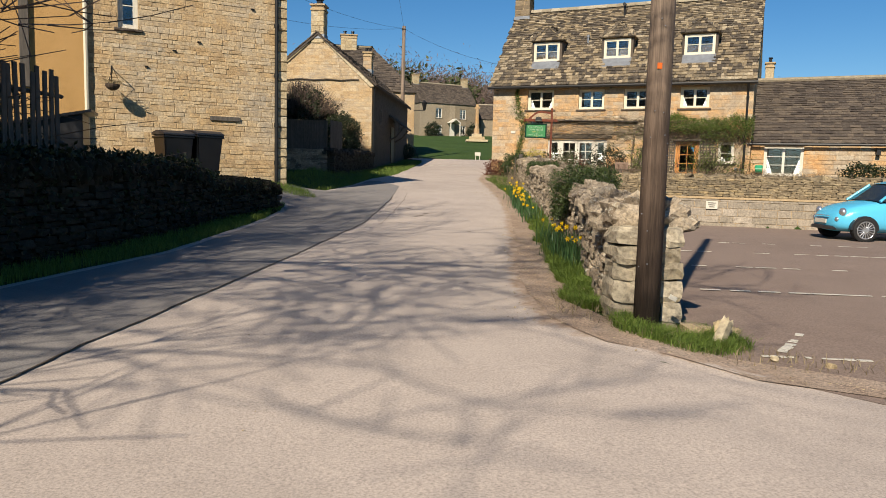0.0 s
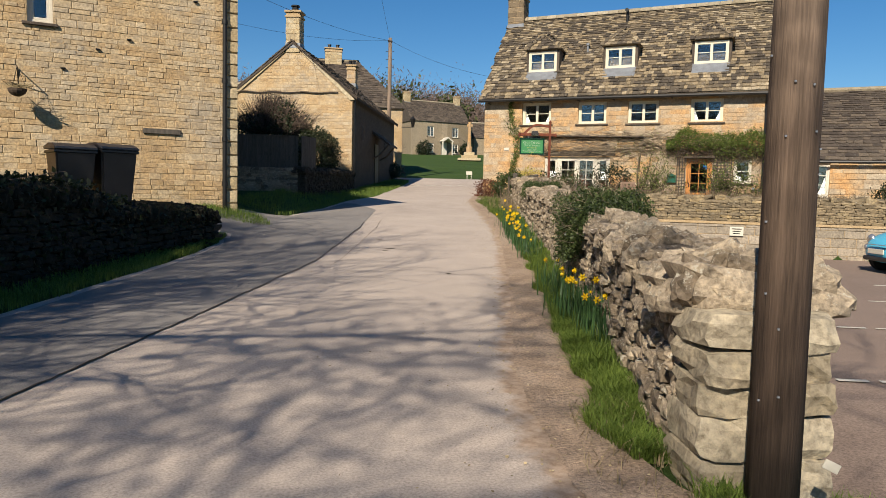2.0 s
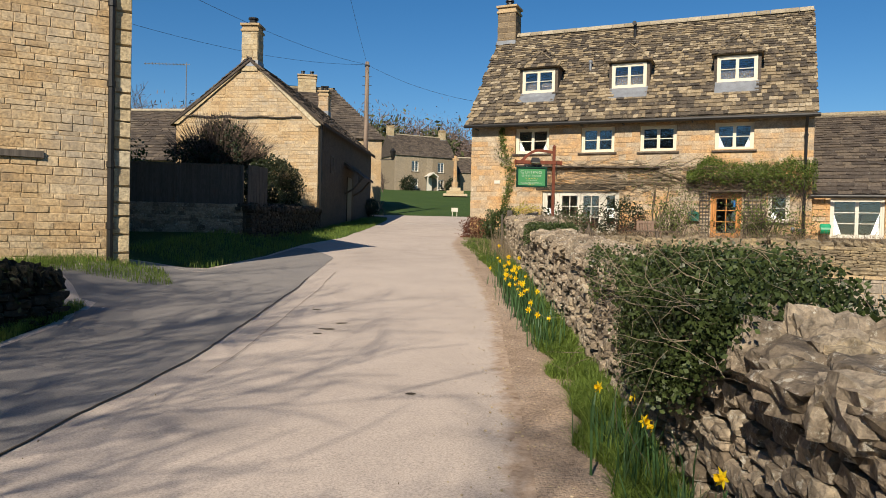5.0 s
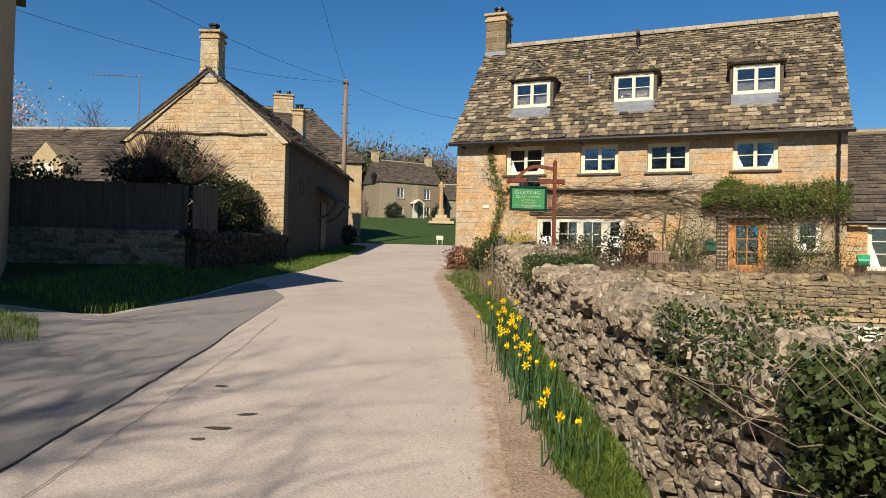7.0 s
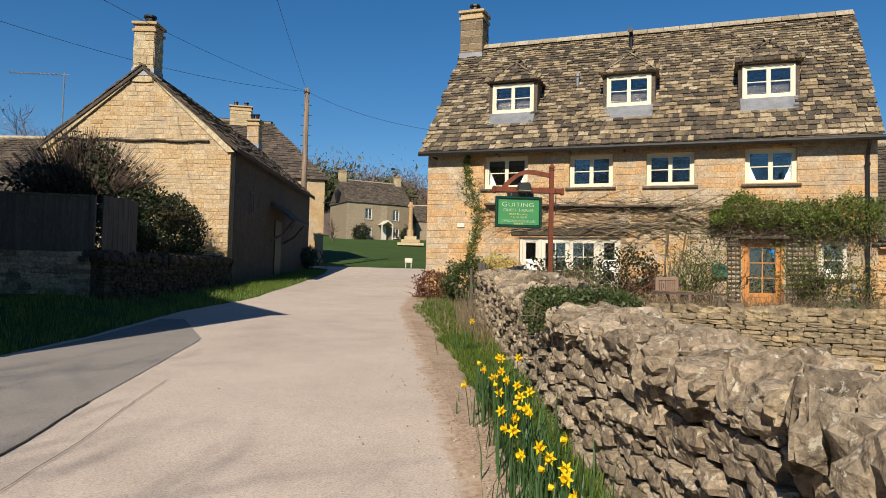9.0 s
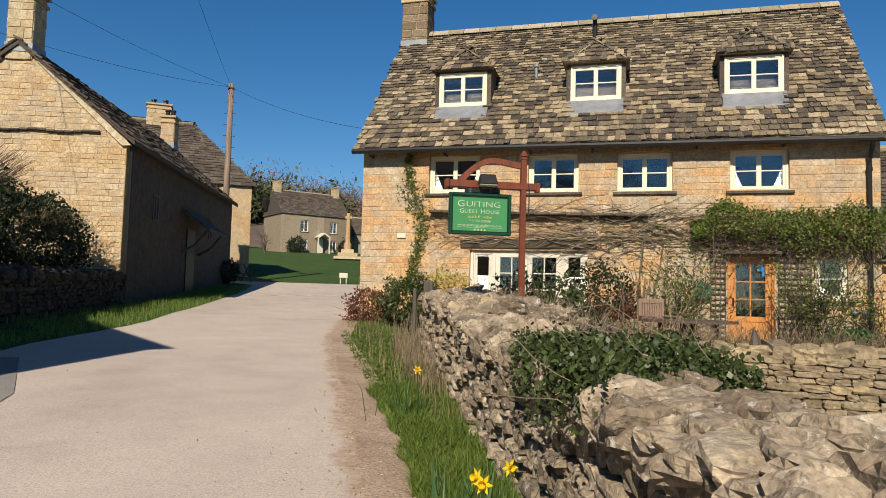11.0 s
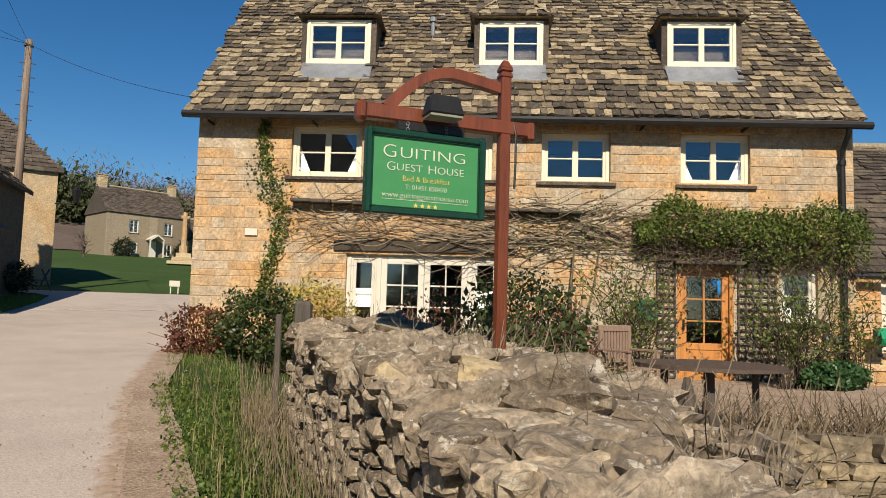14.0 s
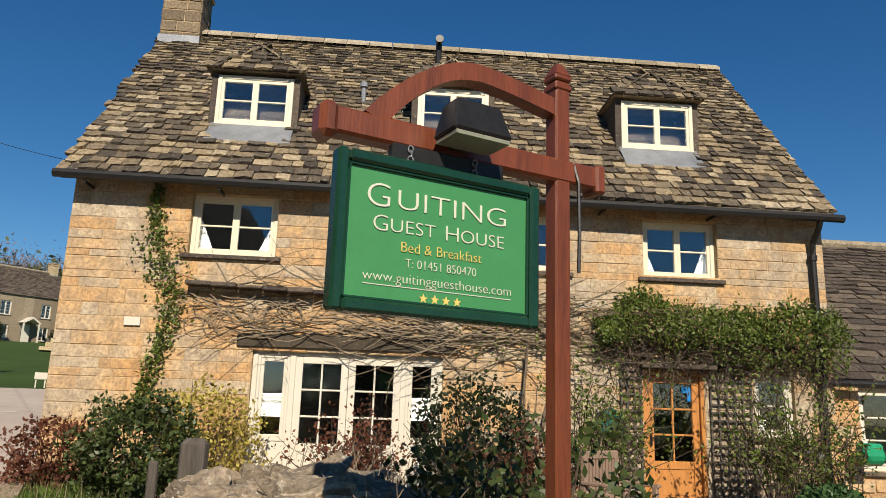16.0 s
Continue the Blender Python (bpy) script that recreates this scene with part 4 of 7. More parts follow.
for y in (2.2, 8.6):
    part("window", boxes((BW - 0.02, BW + 0.03, y, y + 0.07, 4.0, 4.75), (BW - .02, BW + .03, y + .43, y + .5, 4.0, 4.75), (BW - .02, BW + .03, y + .21, y + .27, 4.0, 4.75), (BW - .02, BW + .03, y + .07, y + .43, 4.0, 4.06), (BW - .02, BW + .03, y + .07, y + .43, 4.69, 4.75)), M_GREYWOOD, barn, "small timber window")
    part("pane", boxes((BW - 0.01, BW + 0.008, y + .07, y + .43, 4.06, 4.69)), M_BLACK, barn)
bm = bmesh.new()
v = [bm.verts.new(p) for p in ((BW, 5.0, 4.75), (BW, 7.4, 4.75), (BW + 0.95, 7.5, 4.05), (BW + 0.95, 4.9, 4.05), (BW, 5.0, 4.6), (BW, 7.4, 4.6), (BW + 0.95, 7.5, 3.95), (BW + 0.95, 4.9, 3.95))]
for f in ((0, 1, 2, 3), (4, 7, 6, 5), (3, 2, 6, 7), (0, 3, 7, 4), (1, 5, 6, 2)):
    bm.faces.new([v[i] for i in f])
porch = part("porch_canopy", bm, M_SLATE2, barn, "sloping slate porch canopy")
for y in (5.2, 7.2):
    bm = bmesh.new()
    tube(bm, [(BW + 0.02, y, 3.3), (BW + 0.45, y, 3.55), (BW + 0.8, y, 4.0)], 0.05, 6)
    part("bracket", bm, M_GREYWOOD, porch)
part("door", boxes((BW - 0.02, BW + 0.04, 5.7, 6.7, 2.05, 4.1), bevel=0.01), M_BLACK, barn, "dark painted door")
bm = bmesh.new()
tube(bm, [(BW + 0.08, 0.12, 5.75), (BW + 0.08, 0.12, 1.6)], 0.05, 8)
part("downpipe", bm, M_BLACK, barn, "black downpipe at the corner")
for k in range(22):
    bm = bmesh.new()
    a = 0.25 + k * (BW - 0.9) / 22
    box(bm, a, a + (BW - 0.9) / 22 - .01, -0.09, 0.0, 5.92 + 0.02 * math.sin(k), 5.97 + 0.02 * math.sin(k), 0.008)
    part("ledge_stone", bm, M_SLATE2, barn, "thin projecting ledge stone")
for s, x0 in ((1, -0.12), (-1, BW + 0.12)):
    bm = bmesh.new()
    x1 = apex - s * 0.42
    z0_, z1_ = BZ - 0.2, BR - 0.30
    prism(bm, [(x0, z0_), (x0 + s * 0.22, z0_ - 0.02), (x1, z1_ - 0.06), (x1, z1_ + 0.10)], -0.08, -0.02)
    part("verge_strip", bm, M_QUOIN, barn, "pale mortared verge strip")
# tall cottage fittings
bm = bmesh.new()
tube(bm, [(4.56, -0.09, 7.6), (4.56, -0.09, 0.75)], 0.05, 8)
for z in (1.6, 2.6, 3.9, 5.2):
    tube(bm, [(4.56, -0.09, z), (4.56, -0.09, z + 0.1)], 0.066, 8)
part("downpipe", bm, M_BLACK, cottage, "black cast-iron downpipe")
part("name_board", boxes((2.85, 3.62, -0.06, -0.02, 2.69, 2.80), bevel=0.006), M_GREYWOOD, cottage, "narrow dark timber board on the wall")
bm = bmesh.new()
tube(bm, [(0.0, -0.09, 7.6), (0.0, -0.09, 0.75)], 0.055, 8)
part("downpipe", bm, M_CREAM, cottage, "cream-painted downpipe")
for u, z in ((1.95, 4.35), (2.55, 4.62), (3.9, 5.6), (1.3, 3.9)):
    part("peg", boxes((u, u + 0.09, -0.06, 0, z, z + 0.03), bevel=0.006), M_BLACK, cottage, "", m=pose(0, 0, 0))
rendered = empty("rendered_cottage", A_M, "ochre-rendered cottage joined to the stone one", "house")
part("wall", wall_mesh(-7.0, -0.02, 0.6, 7.4, [], -0.12, 0.4), M_RENDER, rendered)
part("wall", boxes((-7.0, -6.6, 0.4, 8.0, 0.6, 7.4)), M_RENDER, rendered)
bm = bmesh.new()
v = [bm.verts.new(p) for p in ((-7.2, -0.35, 7.3), (-0.02, -0.35, 7.3), (-0.02, 4.0, 10.2), (-7.2, 4.0, 10.2), (-7.2, 8.3, 7.3), (-0.02, 8.3, 7.3))]
for f in ((0, 1, 2, 3), (3, 2, 5, 4), (1, 5, 2), (0, 3, 4), (0, 4, 5, 1)):
    bm.faces.new([v[i] for i in f])
part("roof", bm, M_SLATE2, rendered)
bm = bmesh.new()
box(bm, -1.35, -1.15, -0.22, -0.12, 3.2, 7.3, 0.01)
part("timber_post", bm, M_GREYWOOD, rendered)

# hanging basket
basket = empty("hanging_basket", A_M @ pose(0.55, -0.03, 3.72), "empty wire hanging basket on an iron wall bracket", "basket")
bm = bmesh.new()
tube(bm, [(0, 0.03, -0.22), (0, 0.0, 0.12)], 0.012, 6)
tube(bm, [(0, 0, 0.10), (0, -0.42, 0.10)], 0.011, 6)
tube(bm, [(0, 0, -0.18), (0, -0.36, 0.09)], 0.009, 6)
part("bracket", bm, M_BLACK, basket)
bm = bmesh.new()
rings = []
for k in range(6):
    a = k / 5 * math.pi / 2
    rings.append([bm.verts.new((0.17 * math.cos(a) * math.cos(q * math.tau / 12), -0.40 + 0.17 * math.cos(a) * math.sin(q * math.tau / 12), -0.34 - 0.15 * math.sin(a))) for q in range(12)])
for p, q in zip(rings, rings[1:]):
    for k in range(12):
        if p[k].co != q[k].co:
            bm.faces.new((p[k], p[(k + 1) % 12], q[(k + 1) % 12], q[k]))
bowl = part("bowl", bm, M_DARKBARK, basket, "coir-lined wire bowl")
bm = bmesh.new()
for q in range(3):
    a = q * math.tau / 3
    tube(bm, [(0.17 * math.cos(a), -0.40 + 0.17 * math.sin(a), -0.34), (0, -0.40, 0.09)], 0.004, 4)
part("chain", bm, M_BLACK, basket)
part("plant", mesh_of("plant", *(lambda L: ([p for q in L for p in q], [(3 * i, 3 * i + 1, 3 * i + 2) for i in range(len(L))]))([
    [(Vector((x, -0.4 + y, -0.33)) + Vector((dx * f, dy * f, 0.10 * f * g))) for f, g in ((0, 0), (0.5, 1.4), (1, 1))]
    for x, y, dx, dy in [(rng.uniform(-.1, .1), rng.uniform(-.1, .1), rng.uniform(-.25, .25), rng.uniform(-.25, .25)) for _ in range(60)]]), M_STRAW), M_STRAW, basket)

# ---- walls of loose stone ----
def curve_frame(table, y, d=0.05):
    x = lerp(table, y)
    t = Vector((lerp(table, y + d) - lerp(table, y - d), 2 * d, 0)).normalized()
    return x, t


def dry_wall(name, label, table, y0, y1, top, base, half, near, single, side=-1, cop=True, cop_h=0.20, hs=(0.05, 0.11), ws=(0.09, 0.25), mat=None, both=False, cap_w=(0.12, 0.26), stand=0.25):
    """A drystone wall along a line in plan: core, coursed stones on its face, rough stones along the top."""
    mat = mat or M_DRY
    e = empty(name, Matrix(), label, "wall", kind="structure")
    ys = [y0 + (y1 - y0) * i / 60 for i in range(61)]
    vs, fs = [], []
    for y in ys:
        x, t = curve_frame(table, y)
        n = Vector((t.y, -t.x, 0))
        for s, zz in ((-1, base(y) - 0.4), (-0.8, top(y) - cop_h), (0.8, top(y) - cop_h), (1, base(y) - 0.9)):
            p = Vector((x, y, 0)) + n * (half - 0.15) * s
            vs.append((p.x, p.y, zz))
    for i in range(60):
        fs += [(4 * i + k, 4 * i + (k + 1) % 4, 4 * i + 4 + (k + 1) % 4, 4 * i + 4 + k) for k in range(4)]
    fs += [(3, 2, 1, 0), (240, 241, 242, 243)]
    part("core", mesh_of("core", vs, fs, M_GAPSTAIN), None, e)
    ps = Pieces("stone", mat, FLATS, e, single, near, "small grey-brown wall stones")
    caps = Pieces("cap_stone", mat, LUMPS, e, single // 3, near, "rough weathered cap stones")
    for s in ((-1, 1) if both else (side,)):
        course = 0
        zrel = 0.0
        while zrel < 2.2:
            h = rng.uniform(*hs)
            y = y0 + rng.uniform(0, 0.15)
            while y < y1:
                w = rng.uniform(*ws) * (0.8 if h < 0.09 else 1)
                ym = min(y + w / 2, y1)
                x, t = curve_frame(table, ym)
                n = Vector((t.y, -t.x, 0)) * s
                room = top(ym) - cop_h * (0.8 if cop else 0) - (base(ym) - 0.15)
                z = base(ym) - 0.15 + zrel + 0.02 * noise.noise((ym * 1.5, course, 0))
                if zrel < room - 0.02:
                    batter = 0.10 * (1 - zrel / max(room, 0.3))
                    p = Vector((x, ym, z + h / 2)) + n * (half - 0.13 + batter * 0.5 + rng.uniform(-0.03, 0.035))
                    ang = math.degrees(math.atan2(t.y, t.x))
                    ps.add(place(p, (w * 0.96, rng.uniform(0.18, 0.26), h * rng.uniform(0.84, 0.98)), rng.uniform(-5, 5), rng.uniform(-3, 3), ang + rng.uniform(-4, 4)))
                y += w
            zrel += h
            course += 1
    if cop:
        y = y0
        while y < y1:
            w = rng.uniform(*cap_w)
            x, t = curve_frame(table, y)
            ang = math.degrees(math.atan2(t.y, t.x))
            n = Vector((t.y, -t.x, 0))
            upright = rng.random() < stand
            for q in (-0.72, -0.2, 0.3, 0.75):
                size = (w * rng.uniform(0.35, 0.6), half * rng.uniform(0.6, 1.0), cop_h * rng.uniform(0.9, 1.35)) if upright else (w * rng.uniform(0.95, 1.35), half * rng.uniform(0.55, 0.95), cop_h * rng.uniform(0.5, 0.95))
                p = Vector((x, y + rng.uniform(-.06, .06), top(y) - cop_h * (0.42 + 0.40 * q * q) + rng.uniform(-0.04, 0.02))) + n * (half * (q + rng.uniform(-.12, .12)))
                lean = 22 if upright else 10
                caps.add(place(p, size, rng.uniform(-lean, lean), rng.uniform(-lean, lean), ang + rng.uniform(-22, 22)))
            y += w * (0.5 if upright else 0.85)
    caps.build()
    ps.build()
    return e


lane_wall = dry_wall("lane_wall", "grey-brown drystone wall with rough upright coping", WALL_X, 6.55, 27.0, lambda y: lerp(WALL_TOP, y) + 0.05 * noise.noise((y * 0.9, 0, 0)), lambda y: lerp(ROAD_Z, y) + 0.02, 0.30, (1.9, 13, 0.9), 600)
# dressed end of the lane wall
end_caps = Pieces("cap_stone", M_DRY, LUMPS, lane_wall, 10)
ends = Pieces("end_stone", M_RIDGE, FLATS, lane_wall, 40, (1.8, 6.3, 0.6))
z = 0.05
k = 0
for h in (0.13, 0.17, 0.20, 0.15, 0.15, 0.16):
    cuts = ((0.0, 0.31), (0.31, 0.62)) if k % 2 == 0 else ((0.0, 0.42), (0.42, 0.62))
    for a, b in cuts:
        ends.add(place((1.50 + (a + b) / 2, 6.45 + rng.uniform(-.03, .03), z + h / 2), (b - a - 0.005, 0.40, h * 1.03), rng.uniform(-3, 3), rng.uniform(-2, 2), rng.uniform(-5, 5)))
    z += h
    k += 1
for x, y, sx, sz, r in ((1.72, 6.6, 0.42, 0.30, 8), (2.08, 6.62, 0.26, 0.34, -35), (1.9, 6.9, 0.4, 0.26, 10), (1.62, 6.95, 0.3, 0.25, -12)):
    end_caps.add(place((x, y, 1.07), (sx, 0.40, sz * 0.9), 0, r, rng.uniform(-15, 15)))
ends.build()
end_caps.build()
fallen = [(2.30, 5.80, 0.14, 0.11, 0.07, 0.36, 24), (2.42, 6.02, 0.12, 0.13, 0.09, 0.26, -14), (2.50, 6.12, 0.10, 0.16, 0.10, 0.18, 20), (2.24, 6.2, 0.10, 0.26, 0.18, 0.14, 5), (2.55, 5.35, 0.09, 0.07, 0.06, 0.04, 30), (2.9, 5.2, 0.09, 0.06, 0.05, 0.04, 10)]
for x, y, z, sx, sy, sz, r in fallen:
    part("fallen_stone", mesh_of("fallen_stone", *ROCKS[rng.randrange(12)], M_QUOIN), None, None, m=place((x, y, z), (sx, sy, sz), r * 0.5, r, r * 2))
for o in [o for o in scene.objects if o.name.startswith("fallen_stone")]:
    tagged(o, "pale limestone fallen from the wall end", "stone", "fallen stones by the wall")
# loose pale stones on the wall near the sign
for x, y, z, s, r in ((2.68, 23.95, 1.93, (0.16, 0.30, 0.10), (25, 20, 30)), (2.95, 23.72, 1.98, (0.22, 0.22, 0.15), (10, -12, 70)), (2.98, 23.5, 1.86, (0.25, 0.30, 0.07), (5, 14, 20)), (3.2, 23.45, 1.80, (0.36, 0.34, 0.09), (-12, 18, 50)), (2.80, 23.25, 1.84, (0.26, 0.2, 0.10), (14, 0, 10)), (2.90, 26.4, 2.04, (0.45, 0.55, 0.10), (4, -6, 15)), (2.86, 25.7, 1.99, (0.5, 0.5, 0.10), (-4, 8, 35))):
    tagged(new("loose_stone", mesh_of("loose_stone", *ROCKS[rng.randrange(12)], M_QUOIN if s[0] < 0.45 else M_DRY)), "loose pale limestone lying on the wall", "stone", "loose stones on the wall").matrix_basis = place((x, y, z), [0.8 * k for k in s], *r)

# heaped rubble behind the wall near the sign
heap = Pieces("rubble_stone", M_DRY, LUMPS, lane_wall, 120, (3.2, 25, 1.9))
for _ in range(190):
    y = rng.uniform(23.0, 26.8)
    x = lerp(WALL_X, y) + rng.uniform(.15, 1.0)
    k = rng.uniform(.12, .42)
    heap.add(place((x, y, lerp(WALL_TOP, y) - .03 - .20 * (x - lerp(WALL_X, y) - .15) + rng.uniform(-.06, .03)), (k, k * rng.uniform(.7, 1.3), k * rng.uniform(.3, .6)), rng.uniform(-20, 20), rng.uniform(-20, 20), rng.uniform(0, 180)))
for _ in range(60):
    y = rng.uniform(23.0, 26.8)
    x = lerp(WALL_X, y) + rng.uniform(.3, .9)
    k = rng.uniform(.25, .5)
    heap.add(place((x, y, lerp(WALL_TOP, y) - .34 + rng.uniform(-.1, .0)), (k, k, k * .8), rng.uniform(-20, 20), rng.uniform(-20, 20), rng.uniform(0, 180)))
heap.build()

# garden wall behind the car park, in two tiers
gw_len = 22.0
GM = frame_at(2.75, 24.40, 0, math.degrees(math.atan2(-0.37, 1)))
tier = empty("car_park_wall", GM, "pale block retaining wall below a drystone garden wall", "wall", kind="structure")
lower = part("lower_wall", boxes((0.1, gw_len, -0.30, 0.10, -0.3, 0.93), (0.1, gw_len, -0.34, -0.05, 0.93, 0.99)), M_MORTAR, tier, "grey-cream block retaining wall")
M_BLOCKWALL = stone("grey_cream_block", [(0.15, (0.24, 0.208, 0.16)), (0.6, (0.32, 0.276, 0.216)), (0.9, (0.376, 0.328, 0.264))], (0.16, 0.14, 0.112), 0.58, relief=0.5)
ps = Pieces("block", M_BLOCKWALL, BLOCKS, lower, 160, (7, 22, 0.5), "grey-cream cut blocks")
courses(ps, 0.1, gw_len, 0.0, 0.92, hs=(0.2, 0.26), ws=(0.35, 0.75), proud=(0.01, 0.025), face=-0.30, gap=0.008)
ps.build()
upper = part("upper_wall", boxes((0.2, gw_len, -0.05, 0.32, 0.9, 1.58)), M_GAPSTAIN, tier, "golden drystone garden wall")
M_GOLDDRY = stone("golden_drystone", [(0.12, (0.15, 0.119, 0.0748)), (0.45, (0.229, 0.18, 0.114)), (0.75, (0.299, 0.238, 0.145)), (0.95, (0.387, 0.29, 0.15))], (0.0748, 0.0642, 0.0458), 0.56, relief=0.8, lichen=(0.317, 0.299, 0.238), deep=0.02)
ps = Pieces("stone", M_GOLDDRY, FLATS, upper, 200, (5, 23.6, 1.3), "thin golden wall stones")
z = 0.94
while z < 1.54:
    h = rng.uniform(0.045, 0.095)
    u = 0.15
    while u < gw_len:
        w = rng.uniform(0.10, 0.34)
        ps.add(place((u + w / 2, -0.02 + rng.uniform(-.015, .015), z + h / 2), (w * 0.98, 0.2, h * 0.97), rng.uniform(-4, 4), rng.uniform(-2, 2), rng.uniform(-3, 3)))
        u += w
    z += h
u = 0.2
while u < gw_len:
    w = rng.uniform(0.10, 0.26)
    ps.add(place((u, 0.12, 1.60), (w * 1.2, 0.40, rng.uniform(0.09, 0.17)), rng.uniform(-10, 10), rng.uniform(-22, 22), rng.uniform(-10, 10)))
    u += w
ps.build()
for u, txt in ((5.95, 3), (1.2, 2)):
    s = empty("parking_notice", GM @ pose(u, -0.36 if u > 2 else -0.12, 0.62 if u > 2 else 1.02), "small white parking notice fixed to the wall", "sign")
    part("board", boxes((-0.17, 0.17, -0.012, 0.01, 0, 0.24), bevel=0.004), M_WHITE, s)
    for k in range(txt):
        part("text_line", boxes((-0.12 + 0.02 * k, 0.12 - 0.02 * k, -0.016, -0.012, 0.17 - 0.06 * k, 0.195 - 0.06 * k)), M_BLACK, s)

# shaded wall on the other side of the lane
LW_TOP = [(0, 1.40), (5, 1.44), (9, 1.50), (12, 1.52), (13.0, 1.46), (13.5, 1.26), (15.2, 1.22), (16.3, 1.16)]
dry_wall("bank_wall", "mossy drystone retaining wall, deep shade put in its colour", LEFT_WALL, 1.0, 16.3, lambda y: lerp(LW_TOP, y), lambda y: lerp(ROAD_Z, y), 0.28, (-4.4, 14, 0.8), 300, side=1, hs=(0.06, 0.12), ws=(0.16, 0.4), mat=M_MOSSSHADE, cap_w=(0.08, 0.16), stand=0.75)
# low wall, fence and hedge below the roadside cottage
LOW_X = [(27.9, -4.55), (31, -4.15), (35.4, -3.75)]
dry_wall("low_garden_wall", "low drystone garden wall in shade", LOW_X, 27.9, 35.4, lambda y: 2.35 + 0.02 * (y - 28), lambda y: height(lerp(LOW_X, y) + 0.4, y), 0.22, (-4, 30, 2), 160, side=1, mat=M_SHADESTONE)
LOW2 = frame_at(-4.6, 28.1, 0, 180 + 8)
lw2 = empty("fence_base_wall", LOW2, "low shaded stone wall under the fence", "wall", kind="structure")
part("core", boxes((0, 7, -0.12, 0.2, 0.6, 2.15)), M_GAPSTAIN, lw2)
ps = Pieces("stone", M_DRY, FLATS, lw2, 120, (-5, 28, 2), "small shaded wall stones")
z = 1.0
while z < 2.2:
    h = rng.uniform(0.08, 0.14)
    u = 0.0
    while u < 7:
        w = rng.uniform(0.15, 0.4)
        ps.add(place((u + w / 2, 0.2, z + h / 2), (w, 0.2, h * 1.05), rng.uniform(-5, 5), 0, rng.uniform(-6, 6)))
        u += w
    z += h
ps.build()
fence = empty("panel_fence", LOW2, "weathered grey timber panel fence", "fence")
u = 0.0
while u < 6.8:
    part("post", boxes((u, u + 0.1, -0.06, 0.06, 2.1, 3.42), bevel=0.008), M_GREYWOOD, fence)
    for k in range(9):
        z = 2.18 + k * 0.135
        part("slat", boxes((u + 0.1, u + 1.78, 0.0 + 0.012 * (k % 2), 0.025 + 0.012 * (k % 2), z, z + 0.145)), M_GREYWOOD, fence)
    part("cap_rail", boxes((u + 0.1, u + 1.78, -0.03, 0.06, 3.39, 3.43)), M_GREYWOOD, fence)
    u += 1.78
gate = empty("board_gate", frame_at(-4.52, 28.2, 0, 72), "vertical-boarded grey timber gate panel", "gate")
for k in range(7):
    part("board", boxes((0.02 + k * 0.15, 0.16 + k * 0.15, -0.015, 0.015, 2.3, 3.45), bevel=0.004), M_GREYWOOD, gate)
for z in (2.5, 3.2):
    part("rail", boxes((0, 1.06, 0.015, 0.06, z, z + 0.1)), M_GREYWOOD, gate)

# ---- poles and wires ----
pole = empty("utility_pole", pose(1.755, 6.05, 0.05), "weathered brown timber utility pole in grass by the wall", "pole")
bm = bmesh.new()
tube(bm, [(0, 0, -0.2), (0, 0, 2.6), (0.01, 0.0, 5.5), (0.015, 0, 8.6)], [0.110, 0.100, 0.092, 0.08], 20)
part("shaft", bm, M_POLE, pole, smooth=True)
part("tag", boxes((-0.035, 0.035, -0.112, -0.104, 0.42, 0.46), bevel=0.002), M_WHITE, pole, "torn white paper tag", m=pose(0, 0, 0, 0, 25, 0))
part("marker", boxes((-0.05, -0.01, -0.104, -0.098, 2.28, 2.33), bevel=0.002), plain("orange_tape", (0.5, 0.10, 0.01), 0.5), pole, "orange marker")
for q in range(14):
    a = rng.uniform(math.pi, math.tau)
    z = rng.uniform(0.6, 3.2)
    part("nail", boxes((-0.004, 0.004, -0.004, 0.004, -0.004, 0.004)), M_LEAD, pole, m=pose(0.108 * math.cos(a), 0.108 * math.sin(a), z))
pole2 = empty("telegraph_pole", pose(-2.98, 48.9, 2.3), "tall grey timber telegraph pole with wires", "pole")
bm = bmesh.new()
tube(bm, [(0, 0, -0.3), (0, 0, 8.95)], [0.16, 0.11], 12)
part("shaft", bm, M_POLE, pole2, smooth=True)
part("cap", boxes((-0.14, 0.14, -0.12, 0.12, 8.7, 8.76)), M_BLACK, pole2)
for k in range(8):
    part("step", boxes((-0.26, 0.26, -0.012, 0.012, 4.6 + k * 0.5, 4.625 + k * 0.5)), M_BLACK, pole2)
top = Vector((-2.98, 48.9, 11.1))
for end, sag in (((-9.5, 19, 8.6), 0.7), ((5.0, 37.5, 6.9), 0.5), ((-1.5, 4, 12.0), 0.9), ((-12, 30, 8.8), 0.6)):
    bm = bmesh.new()
    e = Vector(end)
    pts = [top.lerp(e, i / 24) - Vector((0, 0, sag * 4 * (i / 24) * (1 - i / 24))) for i in range(25)]
    tube(bm, pts, 0.007, 4)
    tagged(part("overhead_wire", bm, M_BLACK), "thin black overhead telephone wire", "cable", "wires from the telegraph pole")

